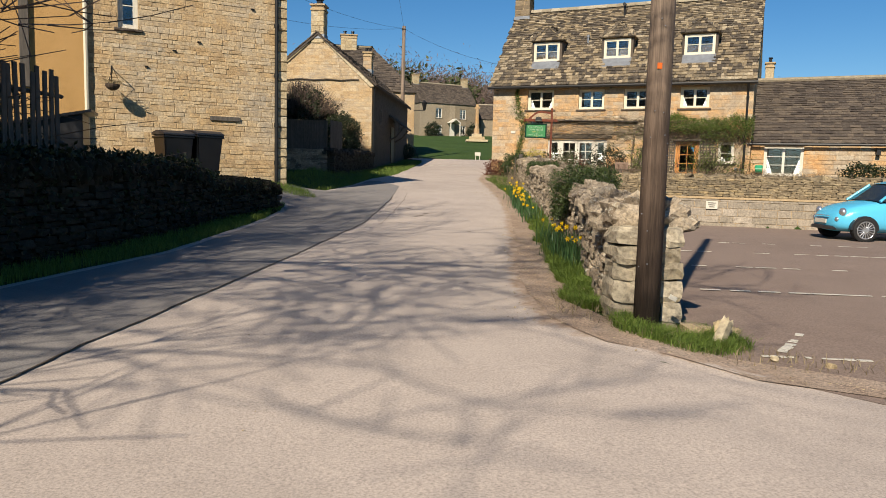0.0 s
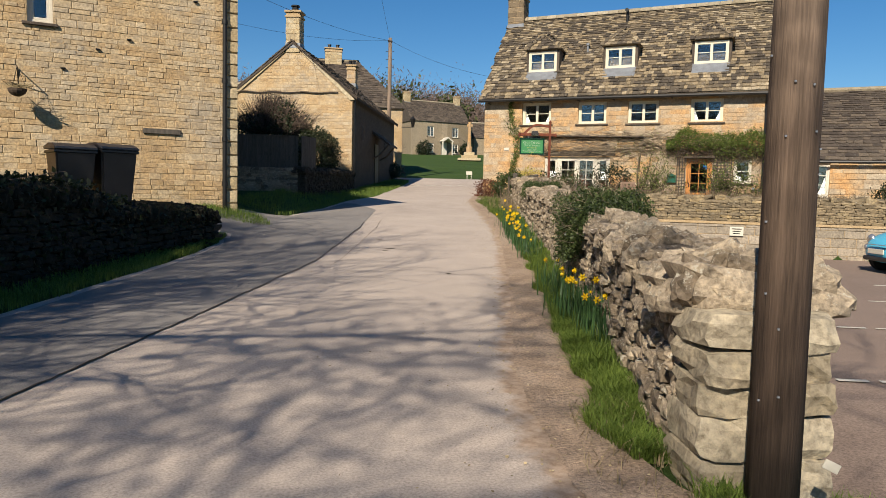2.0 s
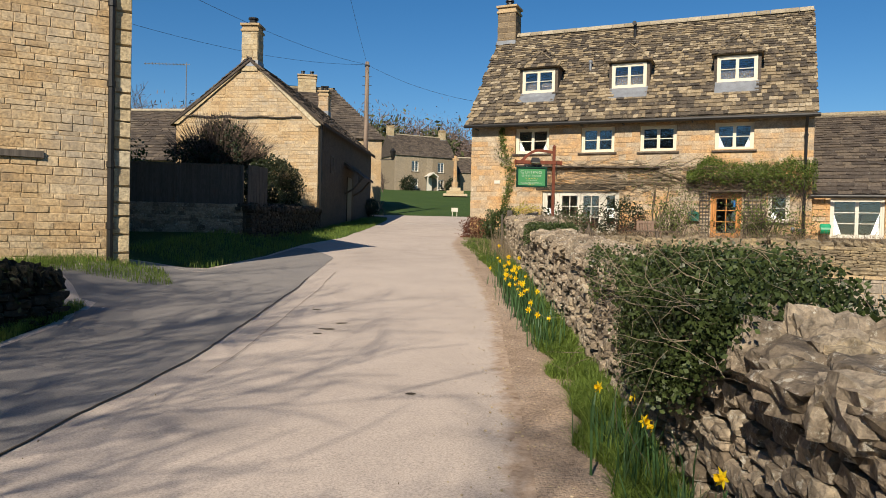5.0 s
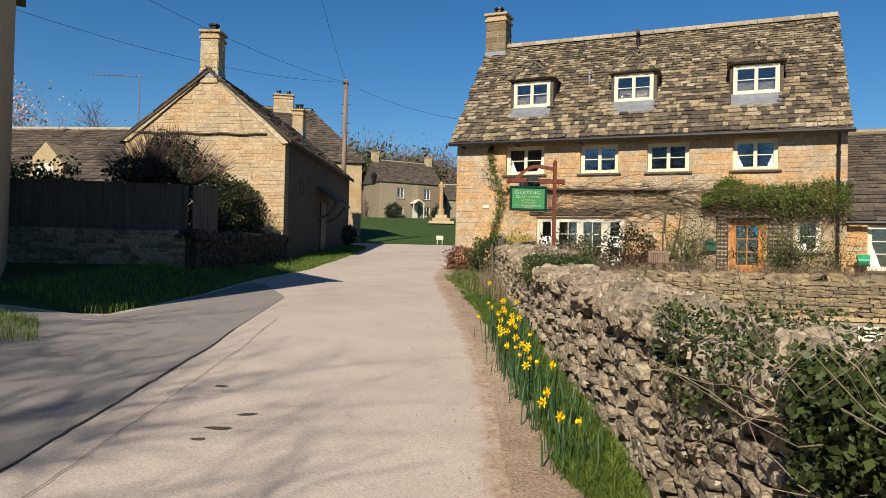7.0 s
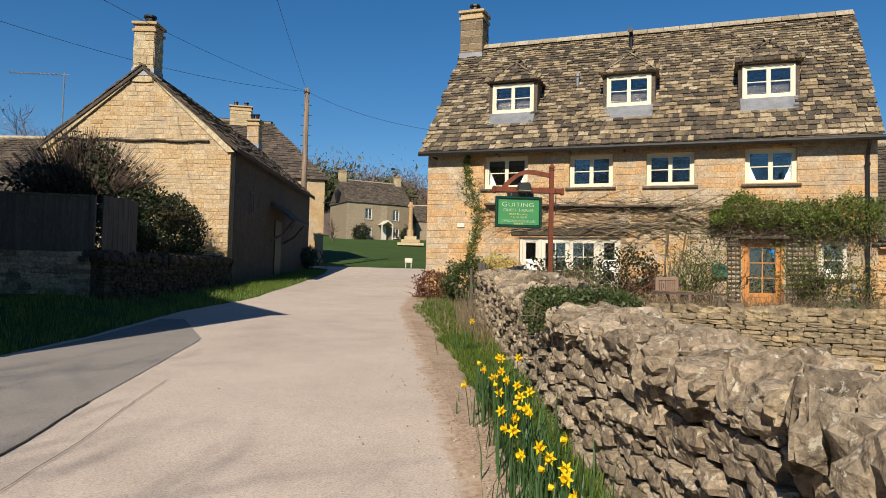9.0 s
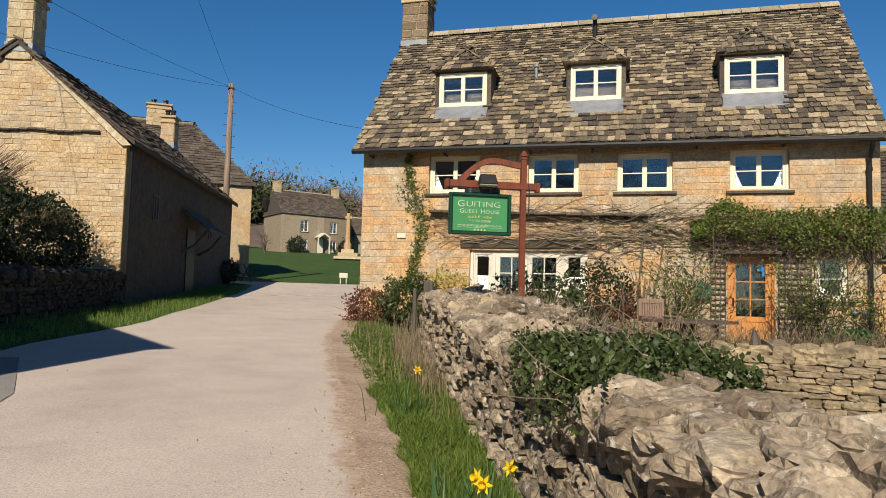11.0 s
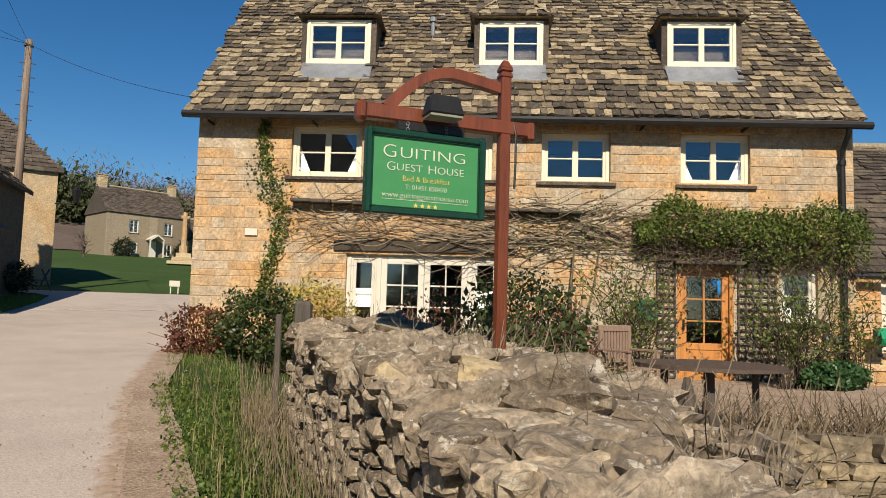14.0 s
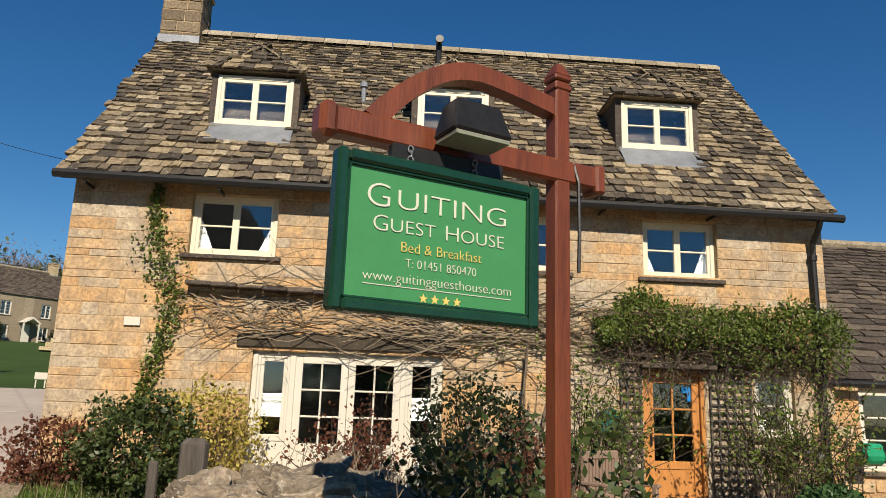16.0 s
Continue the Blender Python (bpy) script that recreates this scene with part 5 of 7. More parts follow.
# ---- the hanging sign ----
sign = empty("inn_sign", pose(3.61, 24.88, 1.15), "green guest house sign hanging from red timber post", "sign")
bm = bmesh.new()
box(bm, -0.034, 0.034, -0.034, 0.034, -0.1, 2.60, 0.007)
box(bm, -0.040, 0.040, -0.040, 0.040, 2.56, 2.585, 0.006)
box(bm, -0.040, 0.040, -0.040, 0.040, 2.60, 2.625, 0.006)
r = bmesh.ops.create_cone(bm, cap_ends=True, segments=4, radius1=0.052, radius2=0.02, depth=0.05, matrix=pose(0, 0, 2.65, 0, 0, 45))
part("post", bm, M_REDWOOD, sign)
bm = bmesh.new()
box(bm, -0.92, 0.185, -0.038, 0.038, 2.195, 2.285, 0.01)
box(bm, -0.95, -0.885, -0.052, 0.052, 2.175, 2.295, 0.02)
box(bm, 0.15, 0.197, -0.048, 0.048, 2.178, 2.292, 0.01)
part("beam", bm, M_REDWOOD, sign)
bm = bmesh.new()
arc = []
for k in range(17):
    f = k / 16
    x = -0.80 + 0.76 * f
    z = 2.29 + 0.275 * math.sin(min(1, f / 0.58) * math.pi / 2) ** 0.9 + (0 if f < 0.58 else -0.045 * ((f - 0.58) / 0.42) ** 1.3)
    arc.append((x, z))
prism(bm, arc + [(x + 0.075 * max(0, 1 - f / 9), z - 0.03 - 0.035 * min(1, f / 8)) for f, (x, z) in reversed(list(enumerate(arc)))], -0.032, 0.032)
part("brace", bm, M_REDWOOD, sign, "curved timber brace")
S0, S1, Z0, Z1, SY = -0.905, -0.175, 1.64, 2.12, -0.09
panel = part("panel", boxes((S0, S1, SY - 0.008, SY + 0.008, Z0, Z1)), M_GREEN, sign, "green painted sign board")
fr = 0.034
part("frame", boxes((S0 - .005, S0 + fr, SY - .03, SY + .03, Z0 - .005, Z1 + .005), (S1 - fr, S1 + .005, SY - .03, SY + .03, Z0 - .005, Z1 + .005), (S0 + fr, S1 - fr, SY - .03, SY + .03, Z1 - fr, Z1 + .005), (S0 + fr, S1 - fr, SY - .03, SY + .03, Z0 - .005, Z0 + fr), bevel=0.009), M_DARKGREEN, sign, "dark green moulded frame")
part("frame_bead", boxes((S0 + fr, S0 + fr + .008, SY - .018, SY, Z0 + fr, Z1 - fr), (S1 - fr - .008, S1 - fr, SY - .018, SY, Z0 + fr, Z1 - fr), (S0 + fr, S1 - fr, SY - .018, SY, Z1 - fr - .008, Z1 - fr), (S0 + fr, S1 - fr, SY - .018, SY, Z0 + fr, Z0 + fr + .008), bevel=0.002), M_DARKGREEN, sign)
part("hanging_batten", boxes((-0.72, -0.30, -0.085, -0.045, 2.13, 2.185), bevel=0.006), M_BLACK, sign)
for x in (-0.66, -0.42):
    for k in range(3):
        bm = bmesh.new()
        c = [(x + (0.009 * math.cos(q * math.tau / 8) if k % 2 == 0 else 0), SY + (0 if k % 2 == 0 else 0.009 * math.cos(q * math.tau / 8)), 2.135 + k * 0.017 + 0.012 * math.sin(q * math.tau / 8)) for q in range(9)]
        tube(bm, c, 0.003, 5, False)
        part("chain_link", bm, M_LEAD, sign)
lamp = part("lamp_hood", bmesh.new(), M_BLACK, sign, "black metal floodlight hood")
bm = bmesh.new()
v = [bm.verts.new(p) for p in ((-0.58, -0.08, 2.22), (-0.36, -0.08, 2.22), (-0.36, -0.23, 2.22), (-0.58, -0.23, 2.22), (-0.555, -0.10, 2.34), (-0.385, -0.10, 2.34), (-0.385, -0.19, 2.34), (-0.555, -0.19, 2.34))]
for f in ((0, 1, 2, 3), (4, 7, 6, 5), (0, 4, 5, 1), (1, 5, 6, 2), (2, 6, 7, 3), (3, 7, 4, 0)):
    bm.faces.new([v[i] for i in f])
bmesh.ops.bevel(bm, geom=list(bm.edges), offset=0.008, segments=1, affect="EDGES")
me = finish(bm, "lamp_hood", M_BLACK)
lamp.data = me
part("lamp_lens", boxes((-0.57, -0.37, -0.22, -0.09, 2.205, 2.218)), plain("dirty_glass", (0.20, 0.21, 0.16), 0.3), sign)
part("lamp_arm", boxes((-0.49, -0.45, -0.12, -0.03, 2.22, 2.26)), M_BLACK, sign)
bm = bmesh.new()
tube(bm, [(0.05, -0.03, 2.28), (0.062, -0.045, 2.2), (0.06, -0.05, 2.0), (0.055, -0.05, 1.86)], 0.007, 6)
part("cable", bm, M_BLACK, sign)
M_LETTER = plain("cream_lettering", (0.50, 0.52, 0.42), 0.5, var=0.03)
M_GOLD = plain("gold_lettering", (0.576, 0.448, 0.128), 0.45, var=0.05)


def letters(text, x, z, size, width, mat, name="lettering"):
    cu = bpy.data.curves.new(name, "FONT")
    cu.body, cu.size, cu.align_x, cu.extrude, cu.offset = text, size, "CENTER", 0.0012, -0.016 * size
    tmp = bpy.data.objects.new("tmp", cu)
    scene.collection.objects.link(tmp)
    bpy.context.view_layer.update()
    me = bpy.data.meshes.new_from_object(tmp.evaluated_get(bpy.context.evaluated_depsgraph_get()))
    bpy.data.objects.remove(tmp)
    xs = [q.co.x for q in me.vertices]
    k = width / (max(xs) - min(xs))
    me.materials.clear()
    me.materials.append(mat)
    ob = part(name, me, mat, panel)
    ob.matrix_basis = pose(x, SY - 0.0105, z, 90, 0, 0) @ Matrix.Diagonal((k, 1, 1, 1))
    return ob


cx = (S0 + S1) / 2
letters("G", cx - 0.225, 1.962, 0.108, 0.075, M_LETTER)
letters("UITING", cx + 0.040, 1.965, 0.090, 0.40, M_LETTER)
letters("G", cx - 0.215, 1.888, 0.072, 0.048, M_LETTER)
letters("UEST", cx - 0.105, 1.890, 0.060, 0.155, M_LETTER)
letters("H", cx + 0.035, 1.888, 0.072, 0.046, M_LETTER)
letters("OUSE", cx + 0.150, 1.890, 0.060, 0.165, M_LETTER)
letters("Bed & Breakfast", cx, 1.832, 0.046, 0.29, M_GOLD)
letters("T: 01451 850470", cx, 1.785, 0.040, 0.255, M_LETTER)
letters("www.guitingguesthouse.com", cx, 1.735, 0.044, 0.53, M_LETTER)
part("underline", boxes((cx - 0.265, cx + 0.265, SY - .0105, SY - .009, 1.722, 1.7245)), M_LETTER, panel)
for k in range(4):
    bm = bmesh.new()
    pts = [((0.016 if q % 2 == 0 else 0.0065) * math.sin(q * math.pi / 5), (0.016 if q % 2 == 0 else 0.0065) * math.cos(q * math.pi / 5)) for q in range(10)]
    prism(bm, [(cx - 0.06 + 0.04 * k + a, 1.695 + b) for a, b in pts], SY - 0.0105, SY - 0.0085)
    part("star", bm, M_GOLD, panel)


# ---- fittings of the guest house ----
def glazed_leaf(parent, name, u0, u1, z0, z1, y, cols, rows, mat, panel_h, stile=0.09, label=""):
    """A door leaf with panes above and a solid panel below."""
    specs = [(u0, u0 + stile, y, y + .05, z0, z1), (u1 - stile, u1, y, y + .05, z0, z1), (u0 + stile, u1 - stile, y, y + .05, z1 - stile, z1), (u0 + stile, u1 - stile, y, y + .05, z0, z0 + 0.16), (u0 + stile, u1 - stile, y, y + .05, z0 + panel_h, z0 + panel_h + 0.11), (u0 + stile, u1 - stile, y + .015, y + .035, z0 + 0.16, z0 + panel_h)]
    lo, hi, a, b = z0 + panel_h + 0.11, z1 - stile, u0 + stile, u1 - stile
    for k in range(1, rows):
        zz = lo + (hi - lo) * k / rows
        specs.append((a, b, y + .005, y + .045, zz - .013, zz + .013))
    for k in range(1, cols):
        uu = a + (b - a) * k / cols
        specs.append((uu - .013, uu + .013, y + .006, y + .044, lo, hi))
    leaf = part(name, boxes(*specs, bevel=0.004), mat, parent, label)
    for r in range(rows):
        for c in range(cols):
            p = part("pane", boxes((a + (b - a) * c / cols, a + (b - a) * (c + 1) / cols - .002, y + .022, y + .027, lo + (hi - lo) * r / rows, lo + (hi - lo) * (r + 1) / rows - .002)), M_GLASS, leaf)
            p.visible_shadow = False
    return leaf


u0, u1, z0, z1 = FRENCH
part("french_frame", boxes((u0, u0 + .07, .06, .16, z0, z1), (u1 - .07, u1, .06, .16, z0, z1), (u0 + .07, u1 - .07, .06, .16, z1 - .08, z1), (u0 + .52, u0 + .60, .06, .16, z0, z1 - .08), (u1 - .60, u1 - .52, .06, .16, z0, z1 - .08), (u0 - .02, u1 + .02, .02, .2, z1 - .0, z1 + .04), bevel=0.006), M_WHITE, house, "cream-white french window frame")
for a in (u0 + .07, u1 - .52):
    window(house, a, a + .45, z0 + 0.75, z1 - .08, 0.0, 1, 2, M_WHITE, sill=False, set_back=0.08, curtain="", fw=0.04)
    part("blind", boxes((a + .05, a + .40, 0.19, 0.20, z0 + 1.08, z0 + 1.40)), M_CURTAIN, house, "white half blind")
    part("window_panel", boxes((a, a + .45, 0.09, 0.13, z0, z0 + 0.75), bevel=0.01), M_WHITE, house)
mid = (u0 + u1) / 2
glazed_leaf(house, "french_door", u0 + .60, mid - .003, z0, z1 - .08, 0.08, 2, 3, M_WHITE, 0.62, 0.10)
glazed_leaf(house, "french_door", mid + .003, u1 - .60, z0, z1 - .08, 0.08, 2, 3, M_WHITE, 0.62, 0.10)
u0, u1, z0, z1 = DOOR
part("door_frame", boxes((u0, u0 + .06, .0, .12, z0, z1), (u1 - .06, u1, .0, .12, z0, z1), (u0 + .06, u1 - .06, .0, .12, z1 - .06, z1), bevel=0.006), M_DOORWOOD, house, "varnished orange door frame")
door = glazed_leaf(house, "front_door", u0 + .065, u1 - .065, z0 + .02, z1 - .065, 0.05, 2, 3, M_DOORWOOD, 0.52, 0.105, "varnished orange timber door with six panes")
part("handle", boxes((u0 + .10, u0 + .13, .01, .05, z0 + .86, z0 + 1.04), (u0 + .10, u0 + .22, -.005, .012, z0 + .96, z0 + .98), bevel=0.004), M_BLACK, door, "black door handle")
M_STICK = plain("blue_sticker", (0.016, 0.176, 0.44), 0.4, var=0.1)
part("sticker", boxes((u1 - .32, u1 - .19, .046, .049, z1 - .30, z1 - .22)), M_STICK, door, "blue window sticker")
part("sticker", boxes((u1 - .24, u1 - .19, .046, .049, z1 - .42, z1 - .31)), M_STICK, door, "blue window sticker")
part("door_hood", boxes((u0 - .08, u1 + .12, -.22, 0.02, z1 + .03, z1 + .10), bevel=0.012), M_SLATE2, house, "thin stone door hood")
part("doorstep", boxes((u0 - .1, u1 + .1, -.35, 0.02, z0 - .12, z0), bevel=0.015), M_QUOIN, house, "worn stone doorstep")
window(house, *SMALL, 0.0, 1, 2, M_WHITE, set_back=0.08)
part("books", boxes((10.10, 10.20, 0.24, 0.32, 2.27, 2.50), (10.22, 10.30, 0.24, 0.32, 2.27, 2.45)), M_CURTAIN, house, "pale books behind the window")
part("vent_cowl", boxes((10.68, 10.80, -0.12, 0, 1.92, 2.06), (10.88, 10.98, -0.10, 0, 1.90, 2.02), bevel=0.03), M_LEAD, house, "small grey wall vents")
w = window(wing, *WING_WINDOW, 0.0, 2, 3, M_WHITE, curtain="half", set_back=0.06)
part("lantern", boxes((4.42, 4.56, -0.26, -0.12, 2.62, 2.84), (4.40, 4.58, -0.28, -0.10, 2.84, 2.87), (4.47, 4.51, -0.14, 0, 2.86, 2.9), bevel=0.008), M_BLACK, wing, "black wall lantern")
bm = bmesh.new()
tube(bm, [(-0.15, -0.24, 3.02), (11, -0.24, 2.98)], 0.055, 8)
part("gutter", bm, M_BLACK, wing, "black gutter")
# roof pipes
bm = bmesh.new()
tube(bm, [(3.98, 1.55, 7.4), (3.98, 1.55, 7.95), (3.98, 1.55, 7.96), (3.98, 1.55, 8.05)], [0.045, 0.045, 0.075, 0.07], 10)
part("roof_vent", bm, M_LEAD, house, "grey roof vent pipe", m=pose(0, 0, 0.0))
bm = bmesh.new()
tube(bm, [(5.35, 2.75, 8.9), (5.35, 2.75, 9.5), (5.35, 2.70, 9.56), (5.35, 2.55, 9.56)], [0.06, 0.06, 0.07, 0.08], 10)
part("roof_flue", bm, M_BLACK, house, "black roof flue with cowl")
# letter box, trellises, hose reel
lb = empty("letter_box", H @ pose(7.82, -0.02, 2.2), "dark teal metal letter box on the wall", "letter box")
bm = bmesh.new()
prism(bm, [(-0.17, 0), (0.17, 0), (0.17, 0.27), (0.19, 0.27), (0.0, 0.36), (-0.19, 0.27), (-0.17, 0.27)], -0.12, 0.02)
part("box", bm, M_TEAL, lb)
part("flap", boxes((-0.13, 0.13, -0.135, -0.12, 0.19, 0.24), bevel=0.004), M_DARKGREEN, lb)
for a, b, lo, hi in ((7.99, 8.31, 1.25, 3.22), (9.32, 9.96, 1.25, 3.25)):
    tr = empty("trellis", H @ pose(a, -0.05, lo), "weathered grey wooden trellis beside the door", "trellis", "trellises by the door")
    nz, nu = round((hi - lo) / 0.115), max(2, round((b - a) / 0.12))
    for k in range(nz + 1):
        part("slat", boxes((0, b - a, -0.012, 0.0, k * 0.115, k * 0.115 + 0.03)), M_GREYWOOD, tr)
    for k in range(nu + 1):
        part("upright", boxes((k * (b - a - .028) / nu, k * (b - a - .028) / nu + 0.028, 0.0, 0.014, 0, hi - lo)), M_GREYWOOD, tr)
reel = empty("hose_reel", H @ pose(11.62, -0.02, 1.9), "green plastic garden hose reel on the wing wall", "hose reel")
bm = bmesh.new()
tube(bm, [(-0.13, -0.14, 0.1), (0.13, -0.14, 0.1)], 0.14, 14)
part("drum", bm, plain("green_plastic", (0.01, 0.22, 0.10), 0.4), reel)
part("housing", boxes((-0.15, 0.15, -0.24, -0.02, 0.12, 0.27), bevel=0.03), plain("light_green_plastic", (0.02, 0.28, 0.14), 0.4), reel)

bed = strip("garden_bed", M_DIRT, grid_axis([(20.5, 33.5, 0.5)]), lambda y: max(lerp(WALL_X, y) + 0.5, 2.9 + (24.9 - y) / 0.37 if y < 24.5 else 0), lambda y: 16.0 if y < 27.6 else (H @ Vector((0, 0, 0))).x + (34.05 - y) / 0.4649, 14, 0.03, "dark bare garden soil with dry leaves", "soil")
# garden table and chairs
table = empty("garden_table", pose(6.5, 26.3, 1.19, 0, 0, 12), "round brown timber garden table", "table")
bm = bmesh.new()
tube(bm, [(0, 0, 0.60), (0, 0, 0.635)], 0.68, 28)
part("tabletop", bm, plain("dark_brown_timber", (0.085, 0.06, 0.045), 0.7, var=0.3, grain=(1, 8, 8)), table)
for k in range(4):
    a = k * math.pi / 2 + 0.6
    part("leg", boxes((-.03, .03, -.03, .03, 0, 0.60), bevel=0.005), M_GREYWOOD, table, m=pose(0.36 * math.cos(a), 0.42 * math.sin(a), 0, 0, 0, 30))


def garden_chair(m):
    c = empty("garden_chair", m, "weathered slatted timber garden chair", "chair", "chairs at the garden table")
    M = plain("grey_teak", (0.24, 0.165, 0.12), 0.8, var=0.3, grain=(8, 8, 1))
    part("seat", boxes(*[(-0.25, 0.25, -0.24 + k * 0.08, -0.17 + k * 0.08, 0.42, 0.44) for k in range(6)], bevel=0.004), M, c)
    part("top_rail", boxes((-0.27, 0.27, 0.22, 0.26, 0.86, 0.94), bevel=0.01), M, c)
    part("back_rail", boxes((-0.24, 0.24, 0.225, 0.255, 0.48, 0.53), bevel=0.006), M, c)
    for k in range(9):
        part("back_slat", boxes((-0.22 + k * 0.05, -0.19 + k * 0.05, 0.23, 0.25, 0.53, 0.86)), M, c)
    for x, y, h in ((-.24, .24, .9), (.24, .24, .9), (-.24, -.22, .64), (.24, -.22, .64)):
        part("leg", boxes((x - .025, x + .025, y - .025, y + .025, 0, h), bevel=0.004), M, c)
    for x in (-.25, .25):
        part("armrest", boxes((x - .03, x + .03, -.26, .25, .63, .66), bevel=0.006), M, c)
    return c


bench2 = empty("plank_bench", pose(5.75, 28.6, 1.19, 0, 0, -22), "dark weathered plank bench by the house", "bench")
part("seat", boxes((-0.7, 0.7, -0.16, 0.16, 0.42, 0.47), bevel=0.008), M_GREYWOOD, bench2)
for x in (-0.55, 0.55):
    part("leg", boxes((x - .04, x + .04, -.13, .13, 0, 0.42), bevel=0.006), M_GREYWOOD, bench2)
M_DRIFT = plain("split_dark_wood", (0.10, 0.08, 0.062), 0.9, var=0.5, scale=3, grain=(9, 9, 0.6), relief=0.7)
for u, h, lean, w in ((1.55, 0.30, 14, 0.07), (1.70, 0.22, -24, 0.05), (3.1, 0.16, 8, 0.06)):
    bm = bmesh.new()
    tube(bm, [(0, 0, -0.04), (0.01, 0, h * 0.5), (-0.01, 0.01, h)], [w, w * 0.8, w * 0.25], 7)
    tagged(part("split_log", bm, M_DRIFT, m=GM @ pose(u, 0.14, 1.64, 0, lean, 30 * u)), "dark split log standing on the garden wall", "log", "logs on the garden wall")
old_post = empty("old_post", pose(2.84, 27.12, 1.0), "weathered grey timber post at the wall end", "post")
part("post", boxes((-0.075, 0.075, -0.05, 0.05, 0, 1.30), bevel=0.03), M_GREYWOOD, old_post)
part("stake", boxes((-0.23, -0.18, -0.03, 0.03, 0, 1.18), bevel=0.01), M_GREYWOOD, old_post)
chair = garden_chair(pose(7.0, 28.2, 1.19, 0, 0, 10))

# ---- wheelie bins ----
# Lid greyer than the black bin: the shine on top is coloured in.
M_BINLID = plain("shine_grey_plastic", (0.055, 0.055, 0.06), 0.4, var=0.15, spec=0.5)
def wheelie_bin(m):
    b = empty("wheelie_bin", m, "black plastic wheelie bin with closed lid", "bin", "bins on the bank")
    bm = bmesh.new()
    v = [bm.verts.new(p) for p in ((-.22, -.25, .05), (.22, -.25, .05), (.22, .22, .05), (-.22, .22, .05), (-.28, -.35, .95), (.28, -.35, .95), (.28, .32, .98), (-.28, .32, .98))]
    for f in ((0, 3, 2, 1), (4, 5, 6, 7), (0, 1, 5, 4), (1, 2, 6, 5), (2, 3, 7, 6), (3, 0, 4, 7)):
        bm.faces.new([v[i] for i in f])
    bmesh.ops.bevel(bm, geom=list(bm.edges), offset=0.025, segments=2, affect="EDGES")
    part("body", bm, M_BIN, b)
    part("rim", boxes((-.30, .30, -.37, .34, .92, .97), bevel=0.012), M_BIN, b)
    bm = bmesh.new()
    prism(bm, [(-.38, .97), (.36, .99), (.36, 1.04), (.1, 1.08), (-.2, 1.07), (-.38, 1.01)], -.30, .30)
    bmesh.ops.rotate(bm, verts=bm.verts, cent=(0, 0, 0), matrix=Matrix.Rotation(math.pi / 2, 3, "Z"))
    bmesh.ops.bevel(bm, geom=list(bm.edges), offset=0.012, segments=1, affect="EDGES")
    part("lid", bm, M_BINLID, b, "domed lid with grey shine in its colour")
    bm = bmesh.new()
    tube(bm, [(-.22, .40, .98), (.22, .40, .98)], 0.016, 8)
    part("handle", bm, M_BIN, b)
    for x in (-.22, .22):
        bm = bmesh.new()
        tube(bm, [(x - .03, .24, .10), (x + .03, .24, .10)], 0.10, 14)
        part("wheel", bm, M_BLACK, b)
    return b


wb = wheelie_bin(pose(-4.95, 14.65, height(-5.2, 14.6), 0, 0, 48))
copy_thing(wb, pose(-5.38, 14.25, height(-5.6, 14.3) - 0.03, 0, 0, 40))
shed = empty("low_shed", pose(-7.6, 13.9, 1.05, 0, 0, 20), "small black shed with sloping roof", "shed")
bm = bmesh.new()
prism(bm, [(-0.75, 0), (0.62, 0), (0.62, 1.35), (-0.75, 1.05)], -0.5, 0.5)
part("body", bm, M_BIN, shed)
bm = bmesh.new()
prism(bm, [(-0.85, 1.03), (0.78, 1.39), (0.78, 1.44), (-0.85, 1.09)], -0.6, 0.6)
part("roof", bm, M_BIN, shed)
picket = empty("picket_fence", Matrix(), "dark weathered picket fence above the bank wall", "fence")
for k in range(34):
    y = 5.6 + k * 0.14
    x = lerp(LEFT_WALL, y) - 0.62
    part("picket", boxes((-.012, .012, -.04, .04, 0, 1.25 + rng.uniform(-.05, .05)), bevel=0.004), M_GREYWOOD, picket, m=pose(x, y, 1.45, rng.uniform(-2, 2), 0, -6))
for z in (1.75, 2.4):
    bm = bmesh.new()
    tube(bm, [(lerp(LEFT_WALL, y) - 0.65, y, z) for y in (5.5, 8, 10.4)], 0.03, 4)
    part("rail", bm, M_GREYWOOD, picket)

# ---- the small blue car ----
M_CARBLUE = plain("sky_blue_car_paint", (0.085, 0.42, 0.62), 0.18, var=0.03, spec=0.6)
M_TYRE = plain("tyre_rubber", (0.016, 0.016, 0.016), 0.8)
M_ALLOY = plain("silver_alloy", (0.52, 0.52, 0.528), 0.3, 0.8)
M_DARKGLASS = plain("tinted_glass", (0.016, 0.0224, 0.024), 0.05, spec=0.8)
car = empty("small_car", pose(9.45, 17.9, 0.09, 0, 0, 0), "small rounded sky-blue hatchback parked by the wall", "car")
ST = [(0.0, .42, .30, .52), (0.10, .62, .22, .70), (0.35, .74, .20, .84), (0.75, .79, .19, .93), (1.05, .81, .19, .98), (1.5, .815, .19, 1.0), (2.2, .815, .19, 1.0), (2.8, .80, .19, 1.0), (3.25, .77, .22, .98), (3.48, .68, .28, .85), (3.55, .5, .36, .6)]
bm = bmesh.new()
rows_v = []
for x, hw, zb, zt in ST:
    sec = [(-hw * .86, zb), (-hw, zb + .16), (-hw * 1.0, (zb + zt) / 2 + .04), (-hw * .93, zt - .06), (-hw * .78, zt), (0, zt + .035), (hw * .78, zt), (hw * .93, zt - .06), (hw, (zb + zt) / 2 + .04), (hw, zb + .16), (hw * .86, zb)]
    rows_v.append([bm.verts.new((x, y, z)) for y, z in sec])
